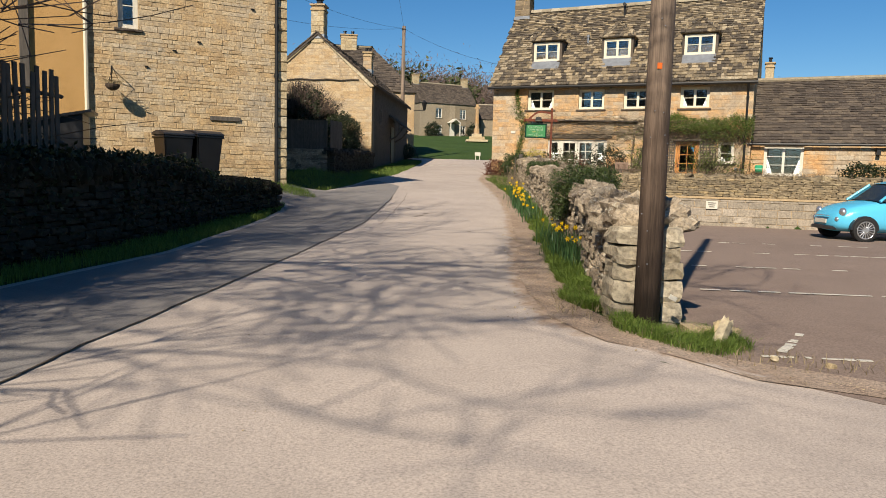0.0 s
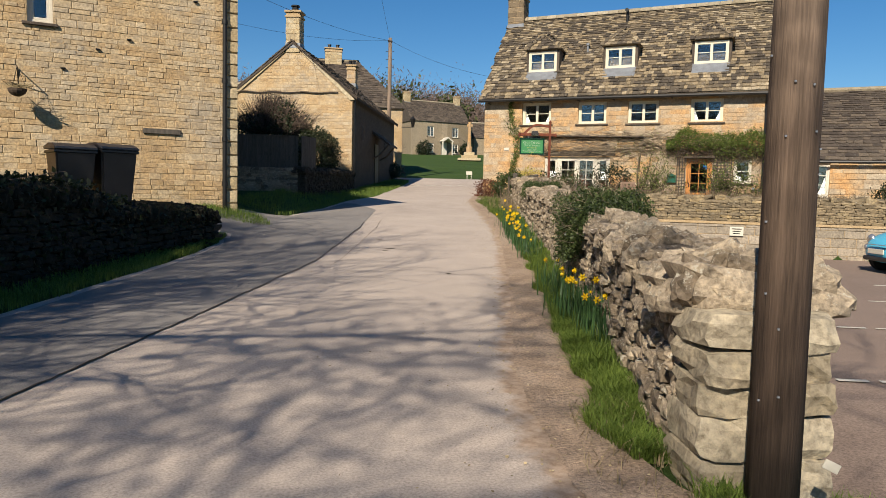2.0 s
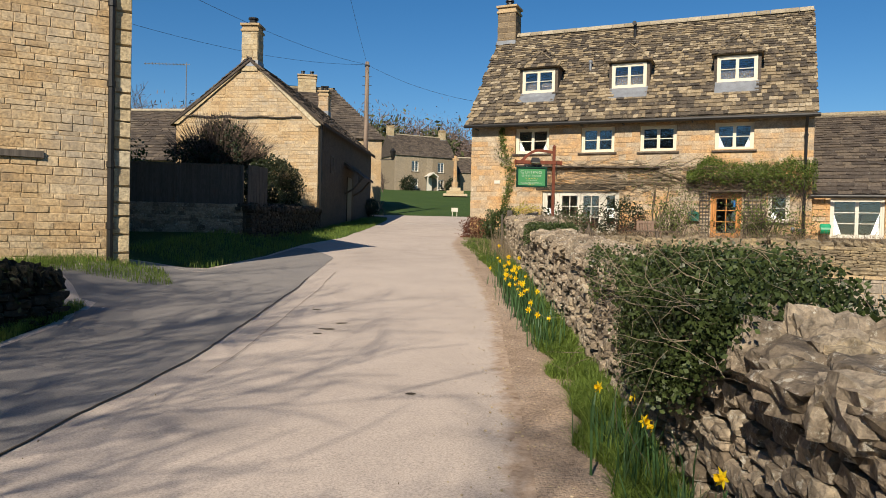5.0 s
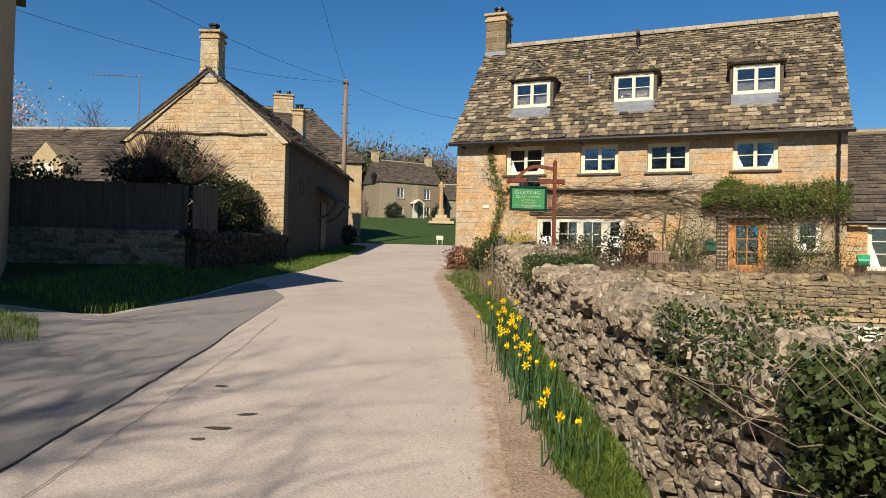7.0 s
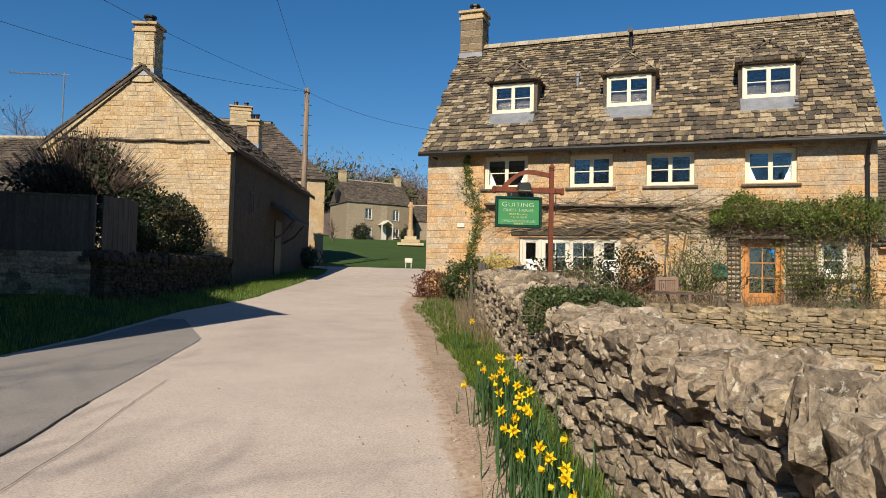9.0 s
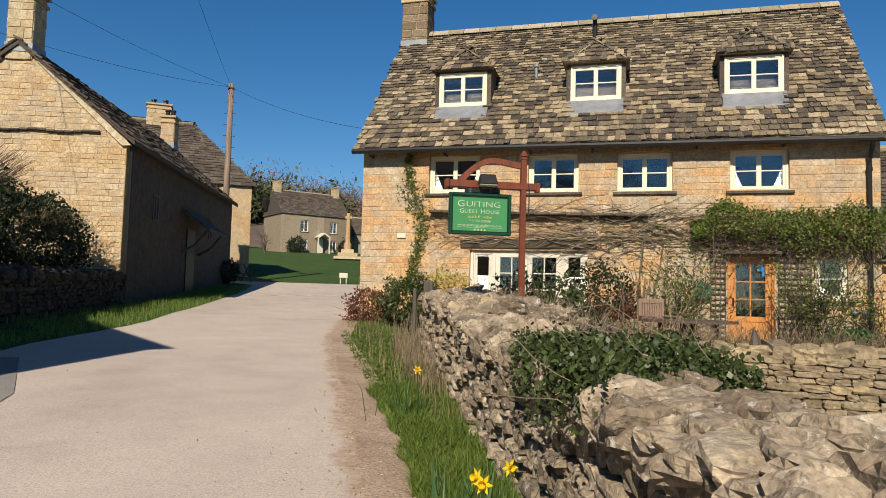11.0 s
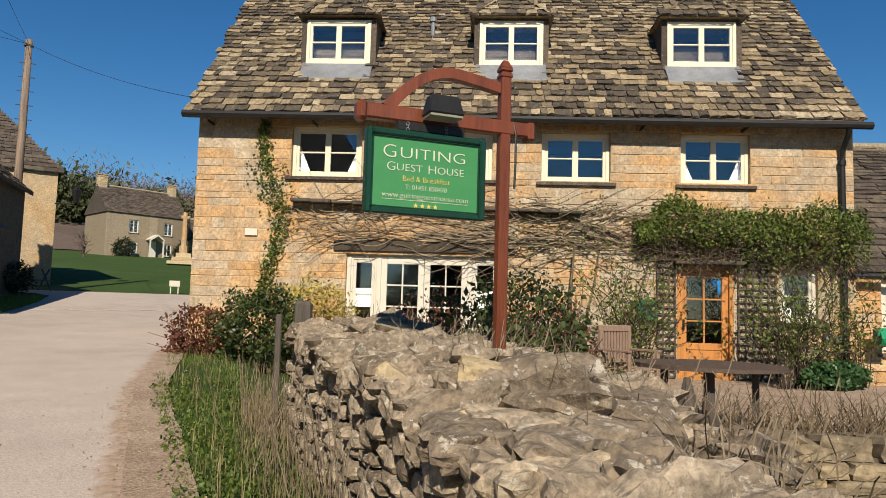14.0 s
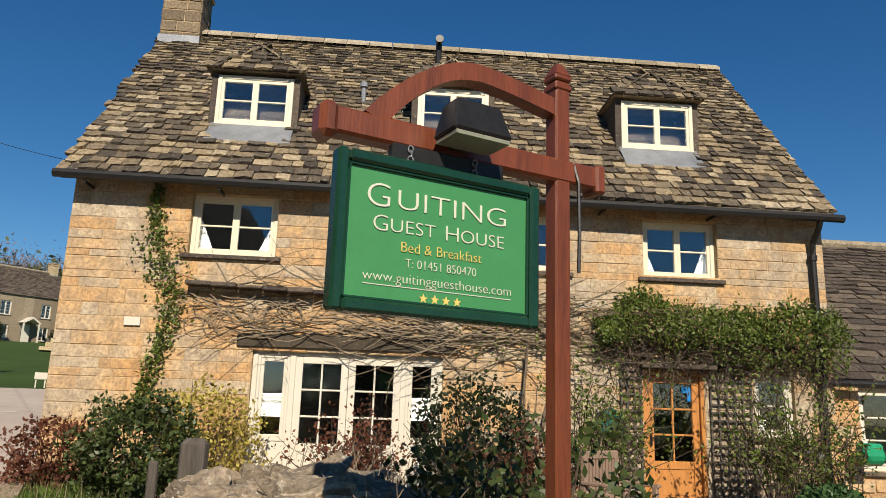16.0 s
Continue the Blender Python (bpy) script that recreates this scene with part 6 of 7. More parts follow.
for p, q in zip(rows_v, rows_v[1:]):
    for k in range(11):
        bm.faces.new((p[k], p[(k + 1) % 11], q[(k + 1) % 11], q[k]))
bm.faces.new(rows_v[0]), bm.faces.new(rows_v[-1][::-1])
body = part("body", bm, M_CARBLUE, car, smooth=True)
body.modifiers.new("round", "SUBSURF").levels = 1
body.modifiers["round"].render_levels = 1
bm = bmesh.new()
CAB = [(0.98, .60, .0), (1.50, .60, .40), (1.85, .58, .48), (2.5, .58, .48), (3.0, .57, .38), (3.42, .56, .0)]
rows_v = [[bm.verts.new((x, y, z)) for y, z in ((-.74, .98), (-hw - .05, .98 + dz * .9), (-hw * .7, 1.0 + dz), (hw * .7, 1.0 + dz), (hw + .05, .98 + dz * .9), (.74, .98))] for x, hw, dz in CAB]
for p, q in zip(rows_v, rows_v[1:]):
    for k in range(5):
        bm.faces.new((p[k], p[k + 1], q[k + 1], q[k]))
part("cabin_glass", bm, M_DARKGLASS, car, "dark car windows", smooth=False)
bm = bmesh.new()
rows_v = [[bm.verts.new((x, y, 1.015 + dz - (0.0 if abs(y) < .5 else .03))) for y in (-hw - .02, -hw * .5, 0, hw * .5, hw + .02)] for x, hw, dz in ((1.48, .60, .40), (1.85, .60, .49), (2.5, .60, .49), (3.0, .59, .39), (3.15, .58, .30))]
for p, q in zip(rows_v, rows_v[1:]):
    for k in range(4):
        bm.faces.new((p[k], p[k + 1], q[k + 1], q[k]))
part("roof_panel", bm, M_CARBLUE, car, smooth=True)
for a, b in (((0.98, -.72, .98), (1.50, -.64, 1.38)), ((0.98, .72, .98), (1.50, .64, 1.38)), ((2.2, -.77, .98), (2.2, -.62, 1.45)), ((3.0, -.70, .98), (2.95, -.60, 1.38))):
    bm = bmesh.new()
    tube(bm, [a, b], 0.035, 6)
    part("pillar", bm, M_CARBLUE, car)
for x in (0.62, 2.92):
    for y in (-.76, .76):
        s = -1 if y < 0 else 1
        bm = bmesh.new()
        tube(bm, [(x, y - .09, .29), (x, y - .075, .29), (x, y + .075, .29), (x, y + .09, .29)], [.26, .29, .29, .26], 24)
        wheel = part("wheel", bm, M_TYRE, car, "black tyre")
        bm = bmesh.new()
        for k in range(16):
            a = k * math.tau / 16
            tube(bm, [(x + .05 * math.cos(a), y + s * .092, .29 + .05 * math.sin(a)), (x + .20 * math.cos(a), y + s * .095, .29 + .20 * math.sin(a))], 0.013, 4)
        tube(bm, [(x + .205 * math.cos(k * math.tau / 20), y + s * .092, .29 + .205 * math.sin(k * math.tau / 20)) for k in range(21)], 0.014, 5, False)
        tube(bm, [(x, y + s * .085, .29), (x, y + s * .1, .29)], 0.06, 12)
        part("rim", bm, M_ALLOY, wheel, "silver multi-spoke rim")
        bm = bmesh.new()
        prism(bm, [(x + .34 * math.cos(k * math.pi / 12), .29 + .34 * math.sin(k * math.pi / 12)) for k in range(13)] , y - .055, y + .062)
        part("wheel_arch", bm, M_BIN, car)
for y in (-.55, .55):
    bm = bmesh.new()
    bmesh.ops.create_uvsphere(bm, u_segments=14, v_segments=8, radius=0.11, matrix=pose(0.20, y, .70) @ Matrix.Diagonal((.7, 1, 1, 1)))
    part("headlight", bm, M_ALLOY, car, "round clear headlight", smooth=True)
    bm = bmesh.new()
    bmesh.ops.create_uvsphere(bm, u_segments=10, v_segments=6, radius=0.06, matrix=pose(0.08, y * .95, .53) @ Matrix.Diagonal((.7, 1, 1, 1)))
    part("fog_light", bm, M_ALLOY, car, smooth=True)
part("bumper_grille", boxes((-0.03, 0.16, -.46, .46, .27, .36), bevel=0.02), M_BIN, car)
part("number_plate", boxes((-0.045, -0.02, -.26, .26, .42, .52), bevel=0.004), M_WHITE, car)
part("chrome_strip", boxes((-0.035, 0.0, -.34, .34, .60, .615), bevel=0.003), M_ALLOY, car)
for y in (-.86, .86):
    part("wing_mirror", boxes((1.20, 1.34, y - .08, y + .08, .98, 1.10), bevel=0.03), M_CARBLUE, car)

# car park lines
for k, (x, y, w, l, a) in enumerate(((2.95, 5.45, 0.07, 0.9, 85), (3.0, 6.0, 0.09, 0.9, -35), (5.6, 8.6, 0.07, 5.0, 84), (6.0, 11.2, 0.07, 5.0, 84), (6.6, 13.6, 0.07, 5.0, 84), (7.0, 15.8, 0.07, 4.6, 84))):
    bm = bmesh.new()
    for q in range(14):
        if rng.random() < 0.75:
            s = -l / 2 + l * q / 14
            box(bm, -w / 2 + rng.uniform(0, .02), w / 2 - rng.uniform(0, .02), s, s + l / 14 * rng.uniform(.6, 1), 0, 0.003)
    tagged(part("parking_line", bm, M_WHITE, m=pose(x, y, height(x, y) + 0.040, 0, 0, a)), "worn white parking bay line", "road marking", "lines of the car park", kind="structure")

# ---- far side of the green ----
inn = simple_house("hipped_house", frame_at(-13.07, 52.3, 0, 9), 10.8, 7.5, 2.6, 7.6, 11.2, "limestone house with hipped stone slate roof", M_RUBBLE, M_SLATE2, hip=3.2)
chimney(inn, 5.4, 6.6, 3.4, 4.2, 10.4, 12.0, [(5.7, .13), (6.3, .13)])
FAR_WINDOWS = [(2.35, 3.4, 9.85, 11.3), (6.3, 7.3, 9.85, 11.3), (6.3, 7.3, 7.5, 8.9), (2.35, 3.4, 7.5, 8.9)]
FAR_M = frame_at(-3.74, 105.75, 0, 24)
far = simple_house("green_cottage", FAR_M, 8.9, 6.6, 6.2, 12.1, 15.2, "two-storey limestone cottage across the green", M_GREYHOUSE, M_SLATE2, hole_list=FAR_WINDOWS + [(4.6, 5.5, 7.1, 9.1)])
for q in FAR_WINDOWS:
    window(far, *q, 0.0, 2, 4, M_WHITE, set_back=0.08)
chimney(far, -0.1, 0.8, 2.9, 3.7, 14.5, 16.3, [])
chimney(far, 8.0, 8.8, 2.9, 3.7, 14.5, 16.2, [])
bm = bmesh.new()
prism(bm, [(4.2, 9.2), (5.05, 9.8), (5.9, 9.2), (5.8, 9.1), (5.05, 9.6), (4.3, 9.1)], -1.4, 0)
part("porch_roof", bm, M_WHITE, far, "white gabled porch")
for u in (4.2, 5.7):
    part("porch_post", boxes((u, u + .12, -1.35, -1.2, 6.6, 9.15)), M_WHITE, far)
part("door", boxes((4.6, 5.5, .1, .16, 7.0, 9.1)), M_WHITE, far)
far2 = simple_house("end_cottage", frame_at(5.4, 113, 0, 4), 14, 6.0, 6.0, 10.4, 12.8, "limestone cottage with brown roof beyond the green", M_GREYHOUSE, M_SLATE2)
left_row = simple_house("back_cottage", frame_at(-22.5, 42.0, 0, -8), 13.0, 7.0, 1.5, 4.7, 7.4, "limestone cottage with stone slate roof behind the fence", M_RUBBLE, M_SLATE2)
bm = bmesh.new()
prism(bm, [(7.2, 4.6), (8.8, 4.6), (8.8, 5.4), (8.0, 6.3), (7.2, 5.4)], 0.2, 1.5)
part("gable_dormer", bm, M_QUOIN, left_row)
part("window", boxes((7.6, 8.4, 0.16, 0.22, 4.7, 5.4)), M_WHITE, left_row)
aerial = empty("tv_aerial", pose(-9.3, 37.2, 6.6), "thin metal television aerial on a mast", "aerial")
bm = bmesh.new()
tube(bm, [(0, 0, -0.6), (0, 0, 1.7)], 0.02, 6)
part("mast", bm, M_LEAD, aerial)
bm = bmesh.new()
tube(bm, [(-1.7, 0, 1.62), (0.15, 0, 1.62)], 0.012, 5)
for k in range(12):
    tube(bm, [(-1.65 + k * .14, -.12, 1.62), (-1.65 + k * .14, .12, 1.62)], 0.008, 4)
    tube(bm, [(-1.65 + k * .14, 0, 1.56), (-1.65 + k * .14, 0, 1.68)], 0.008, 4)
part("antenna", bm, M_LEAD, aerial)
mem = empty("stone_cross", pose(3.4, 80, height(3.4, 80)), "tall limestone memorial cross on stepped base", "monument")
for k, (r, h) in enumerate(((1.2, .25), (.85, .3), (.55, .35))):
    part("step", boxes((-r, r, -r, r, .27 * k, .27 * k + h), bevel=0.02), M_QUOIN, mem)
bm = bmesh.new()
tube(bm, [(0, 0, .9), (0, 0, 1.5), (0, 0, 1.52), (0, 0, 4.1)], [.34, .34, .22, .17], 8)
box(bm, -.3, .3, -.1, .1, 3.6, 3.85, .02)
part("shaft", bm, M_ASHLAR, mem)
bench = empty("lane_bench", pose(-2.4, 49.6, height(-2.4, 49.6), 0, 0, 60), "dark timber folding table and bench by the house", "bench")
for k in range(4):
    part("slat", boxes((-.75, .75, -.2 + k * .1, -.12 + k * .1, .42, .45)), M_GREYWOOD, bench)
for x in (-.6, .6):
    for s in (-1, 1):
        bm = bmesh.new()
        tube(bm, [(x, s * .3, 0), (x, -s * .15, .85)], 0.03, 5)
        part("leg", bm, M_GREYWOOD, bench)
nb = empty("notice_post", pose(2.3, 51.5, height(2.3, 51.5)), "small white notice on two short posts", "sign")
part("board", boxes((-.20, .20, -.02, .02, .28, .52), bevel=0.01), M_WHITE, nb)
for x in (-.14, .14):
    part("post", boxes((x - .02, x + .02, .02, .05, 0, .5)), M_WHITE, nb)
lampb = empty("street_lamp", pose(-1.95, 53.8, 6.0), "black iron wall lantern on bracket", "lamp")
bm = bmesh.new()
tube(bm, [(-.5, .2, .2), (.35, 0, .2)], 0.03, 6)
part("bracket", bm, M_BLACK, lampb)
bm = bmesh.new()
tube(bm, [(.3, 0, .22), (.3, 0, .3), (.3, 0, .75), (.3, 0, .95)], [.1, .12, .22, .04], 6)
part("lantern", bm, M_BLACK, lampb)
# junction markings
for k in range(6):
    x, y = -1.0 + k * 0.85, 41.5 + k * 0.25
    tagged(part("give_way_dash", boxes((-.28, .28, -.06, .06, 0, 0.004)), M_WHITE, m=pose(x, y, height(x, y) + 0.034, 3, 0, 16)), "worn white give-way dash", "road marking", "dashes at the junction", kind="structure")


# ---- plants ----
def quads(name, mat, verts, n, parent=None, label="", category="", kind="stuff", tri=False):
    k = 3 if tri else 4
    me = bpy.data.meshes.new(name)
    me.vertices.add(n * k)
    me.vertices.foreach_set("co", np.asarray(verts, dtype=np.float32).ravel())
    me.loops.add(n * k)
    me.loops.foreach_set("vertex_index", np.arange(n * k, dtype=np.int32))
    me.polygons.add(n)
    me.polygons.foreach_set("loop_start", np.arange(0, n * k, k, dtype=np.int32))
    me.materials.append(mat)
    me.update(calc_edges=True)
    ob = new(name, me)
    if parent is not None:
        ob.parent = parent
    if label:
        ob["label"] = label
    if category:
        ob["category"] = category
    if kind:
        ob["kind"] = kind
    return ob


nrng = np.random.default_rng(11)


def leaf_quads(points, size, aspect=0.6, up=0.3, vary=0.4):
    """A leaf, a kite with random turn, at each point."""
    p = np.asarray(points, dtype=float)
    n = len(p)
    d = nrng.normal(size=(n, 3))
    d[:, 2] += up
    d /= np.linalg.norm(d, axis=1, keepdims=True)
    s = np.cross(d, nrng.normal(size=(n, 3)))
    s /= np.linalg.norm(s, axis=1, keepdims=True) + 1e-9
    L = size * (1 + vary * nrng.uniform(-1, 1, (n, 1)))
    return np.stack([p, p + d * L * 0.45 + s * L * aspect * 0.5, p + d * L, p + d * L * 0.45 - s * L * aspect * 0.5], axis=1)


def leaves(name, mat, points, size, parent=None, label="", category="", kind="stuff", **kw):
    return quads(name, mat, leaf_quads(points, size, **kw), len(points), parent, label, category, kind)


def slivers(paths, r0, r1):
    """Thin flat-sided twigs: three-sided tapering tubes as quads."""
    out = []
    for pts in paths:
        m = len(pts) - 1
        for i in range(m):
            a, b = Vector(pts[i]), Vector(pts[i + 1])
            d = (b - a).normalized() if (b - a).length > 1e-6 else Vector((0, 0, 1))
            s = d.cross(Vector((0.3, 0.5, 0.81))).normalized()
            t = d.cross(s)
            ra, rb = r0 + (r1 - r0) * i / m, r0 + (r1 - r0) * (i + 1) / m
            ring = [s, -0.5 * s + 0.866 * t, -0.5 * s - 0.866 * t]
            for k in range(3):
                p, q = ring[k], ring[(k + 1) % 3]
                out.append((a + p * ra, a + q * ra, b + q * rb, b + p * rb))
    return out


def twigs(name, mat, paths, r0, r1, parent=None, label="", category="", kind="stuff"):
    q = slivers(paths, r0, r1)
    return quads(name, mat, [[tuple(v) for v in f] for f in q], len(q), parent, label, category, kind)


def wander(start, way, length, steps, curl, rise=0.0):
    p, d = Vector(start), Vector(way).normalized()
    out = [p.copy()]
    for _ in range(steps):
        d = (d + Vector((rng.gauss(0, curl), rng.gauss(0, curl), rng.gauss(0, curl) + rise))).normalized()
        p = p + d * (length / steps)
        out.append(p.copy())
    return out


def bare_tree(name, loc, h, spread, label, levels=5, seed=1, mat=None, density=5, group="", girth=.022):
    """Tapered trunk, forking limbs and fine twigs."""
    r = random.Random(seed)
    e = empty(name, pose(*loc), label, "tree", group)
    by = {}

    def grow(p, d, length, rad, lev):
        pts = [p]
        for _ in range(4):
            d = (d + Vector((r.gauss(0, .13), r.gauss(0, .13), r.gauss(0, .07) + .05))).normalized()
            p = p + d * length / 4
            pts.append(p)
        by.setdefault(lev, []).append((pts, rad))
        if lev < levels:
            for k in range(density if lev else density + 1):
                f = r.uniform(.35, 1.0) if k else 1.0
                q = pts[min(4, int(f * 4))]
                side = Vector((r.gauss(0, 1), r.gauss(0, 1), r.gauss(0, .5))).normalized()
                nd = (d * r.uniform(.5, 1.0) + side * r.uniform(.5, .95) * spread).normalized()
                grow(q, nd, length * r.uniform(.5, .78), rad * r.uniform(.4, .6), lev + 1)

    grow(Vector((0, 0, -.2)), Vector((0, 0, 1)), h * .36, h * girth, 0)
    bm = bmesh.new()
    for pts, rad in by[0] + by.get(1, []):
        tube(bm, pts, [rad * (1 - .12 * i) for i in range(5)], 7)
    part("trunk", bm, mat or M_BARE, e, smooth=True)
    q = []
    for lev in range(2, levels + 1):
        for pts, rad in by.get(lev, []):
            q += slivers([pts[::2]], max(rad, .009), max(rad * .5, .006))
    quads("crown", mat or M_BARE, [[tuple(v) for v in f] for f in q], len(q), e, "bare branching twigs", "", "")
    return e


# trees behind the walker whose shade falls on the lane
for x, y, h, seed in ((-8.0, 0.5, 19.0, 3), (-9.6, -0.2, 18.5, 21), (-8.8, 1.0, 17.5, 40)):
    bare_tree("bare_tree", (x, y, -0.3), h, 1.0, "tall bare deciduous tree on the bank", 5, seed, density=5, girth=.0048)
bare_tree("bare_tree", (26, 40, 1.5), 7.2, 1.0, "bare garden tree behind the wing", 4, 5, density=5)
bare_tree("bare_tree", (-14, 46, 2), 9.5, 1.0, "bare tree behind the cottages", 5, 6, density=4)
bare_tree("bare_tree", (-4.6, 92, 5.8), 4.5, 1.0, "small pruned bare tree before the cottage", 3, 9, density=5)


def far_wood(name, x0, x1, y0, y1, n, h0, h1, mat, label, twig=True):
    """A far wood: many crowns of fine twigs, ragged on top."""
    P, T = [], []
    for _ in range(n):
        x, y = rng.uniform(x0, x1), rng.uniform(y0, y1)
        h = rng.uniform(h0, h1)
        z = height(x, y)
        w = h * rng.uniform(.28, .4)
        T.append([(x, y, z), (x, y, z + h * .6)])
        k = 1500
        a = nrng.normal(size=(k, 3)) * np.array([w * .5, w * .5, h * .17]) + np.array([x, y, z + h * .66])
        P.append(a)
    P = np.concatenate(P)
    ob = leaves(name, mat, P, 1.0, None, label, "woodland", "stuff", aspect=0.16 if twig else 0.5, up=0.8)
    return ob


# rising ground under the far wood
gx, gy = [-110 + 5 * i for i in range(45)], [140 + 6 * j for j in range(17)]
hv = [(x, y, height(x, y) + .1 + 10.0 * math.sin(math.pi * (y - 140) / 96) ** .8 * (.85 + .5 * noise.noise((x * .03, y * .02, 3))) + 1.3 * noise.noise((x * .3, y * .3, 1)) * (0 if y in (140, 236) else 1)) for y in gy for x in gx]
hf = [(j * 45 + i, j * 45 + i + 1, j * 45 + i + 46, j * 45 + i + 45) for j in range(16) for i in range(44)]
tagged(new("backdrop", mesh_of("backdrop", hv, hf, M_FARBARE)), "brown wooded hillside behind the village", "hill", kind="structure")
far_wood("far_bare_wood", -60, 70, 165, 215, 130, 11, 17, M_FARBARE, "brown bare winter wood on the hill")
far_wood("far_green_wood", -40, 4, 150, 170, 20, 9, 14, leafy("far_green_leaf", (0.03, 0.04, 0.015), (0.09, 0.10, 0.04), 0.8, 0.2), "dull green trees behind the cottages", False)
far_wood("left_wood", -75, -35, 70, 110, 22, 7, 11, M_FARBARE, "bare brown trees behind the village roofs")
for x, y, h in ((-30, 52, 13), (-34, 56, 10)):
    con = empty("conifer", pose(x, y, height(x, y)), "tall dark green conifer behind the roofs", "tree")
    bm = bmesh.new()
    tube(bm, [(0, 0, 0), (0, 0, h)], [.3, .03], 8)
    part("trunk", bm, M_DARKBARK, con)
    f = nrng.uniform(0.05, 1, 9000)
    a = nrng.uniform(0, math.tau, 9000)
    rr = (1 - f) * 2.6 * np.sqrt(nrng.uniform(.2, 1, 9000)) * (0.8 + .2 * np.sin(f * 60)) + .1
    leaves("crown", M_CONIFER, np.stack([rr * np.cos(a), rr * np.sin(a), f * h], axis=1), .38, con, "", "", "stuff", aspect=.4)
ch = empty("blossom_tree", pose(-20.5, 47, 2.2), "small tree in pink blossom behind the roofs", "tree")
bm = bmesh.new()
tube(bm, [(0, 0, 0), (0, 0, 4.5)], [.2, .08], 8)
part("trunk", bm, M_DARKBARK, ch)
leaves("crown", M_BLOSSOM, nrng.normal(size=(2500, 3)) * [1.3, 1.3, .9] + [0, 0, 6.3], .16, ch, "", "", "stuff")


def bush(name, loc, radii, n_leaf, size, mat, label, stems=14, stem_mat=None, shell=0.55, lump=0.35):
    """A shrub: stems from the ground and leaves in an uneven crown."""
    e = empty(name, pose(*loc), label, "shrub")
    stem_mat = stem_mat or M_DARKBARK
    rx, ry, rz = radii
    paths = []
    for _ in range(stems):
        a = rng.uniform(0, math.tau)
        paths.append(wander((rng.uniform(-.1, .1), rng.uniform(-.1, .1), 0), (math.cos(a) * rx * .5, math.sin(a) * ry * .5, rz * 1.4), rz * rng.uniform(1.2, 2.0), 6, .16))
    twigs("stems", stem_mat, paths, .012, .004, e, "", "", "stuff")
    d = nrng.normal(size=(n_leaf, 3))
    d /= np.linalg.norm(d, axis=1, keepdims=True)
    rad = shell + (1 - shell) * nrng.uniform(0, 1, (n_leaf, 1)) ** .5
    wob = np.array([1 + lump * noise.noise(Vector(v) * 2.3 + Vector(loc)) * 1.6 for v in d.tolist()])[:, None]
    p = d * rad * wob * np.array([rx, ry, rz]) + np.array([0, 0, rz * .95])
    p = p[p[:, 2] > 0.02]
    leaves("foliage", mat, p, size, e, "", "", "stuff")
    return e


def at_house(u, v, z=1.2):
    p = H @ Vector((u, v, 0))
    return (p.x, p.y, z)


bush("rust_shrub", at_house(0.75, -1.15, 1.25), (.62, .5, .52), 2600, .06, M_RUSTLEAF, "rust-red spring shrub at the house corner", 40, M_RUSTLEAF)
bush("evergreen_shrub", at_house(1.75, -1.35, 1.2), (.72, .62, .68), 6500, .065, M_IVY, "dark evergreen shrub by the house", 16)
bush("golden_shrub", at_house(2.35, -.75, 1.3), (.75, .4, .72), 3200, .06, M_GOLDLEAF, "golden variegated shrub against the wall", 16)
bush("dark_shrub", at_house(5.75, -1.1, 1.2), (.85, .55, .85), 3600, .07, M_HEDGE, "dark leggy evergreen shrub by the sign", 40)
bush("sign_shrub", (4.15, 25.75, 1.15), (.75, .55, .62), 4200, .055, M_IVY, "dark leggy evergreen shrub round the sign post", 70, lump=.6)
bush("low_shrub", at_house(6.4, -3.6, 1.2), (.6, .4, .3), 1500, .05, M_STRAW, "dry tangled border plants", 50, M_PALETWIG)
bush("wing_shrub", at_house(15.2, -1.2, 1.2), (.8, .5, .55), 3000, .08, M_HEDGE, "dark green shrub before the wing", 16)
bush("wing_twiggy_shrub", at_house(17.2, -1.3, 1.2), (1.0, .5, .8), 800, .06, M_RUSTLEAF, "bare twiggy shrub before the wing", 70, M_PALETWIG)
bush("daffodil_bed", at_house(10.4, -1.0, 1.2), (.6, .3, .22), 3000, .09, M_DAFFLEAF, "clump of green spring leaves by the door", 4)


def rose(name, u, v, w, h, n, label, mat=None):
    e = empty(name, pose(*at_house(u, v, 1.15)), label, "shrub")
    paths, pts = [], []
    for _ in range(n):
        p = wander((rng.uniform(-.25, .25) * w, rng.uniform(-.1, .1), 0), (rng.uniform(-.5, .5) * w, rng.uniform(-.25, .25), 1.6), h * rng.uniform(.6, 1.15), 8, .17)
        paths.append(p)
        for q in p[3:]:
            for _ in range(rng.randrange(2, 9)):
                pts.append(q + Vector((rng.gauss(0, .07), rng.gauss(0, .07), rng.gauss(0, .07))))
        for _ in range(2):
            s = wander(p[rng.randrange(3, 7)], (rng.gauss(0, 1), rng.gauss(0, .6), .5), h * .3, 4, .25)
            paths.append(s)
            for q in s[1:]:
                for _ in range(rng.randrange(1, 6)):
                    pts.append(q + Vector((rng.gauss(0, .05), rng.gauss(0, .05), rng.gauss(0, .05))))
    twigs("stems", M_DARKBARK, paths, .010, .003, e, "", "", "stuff")
    leaves("foliage", mat or M_VINE, [tuple(q) for q in pts], .055, e, "", "", "stuff")


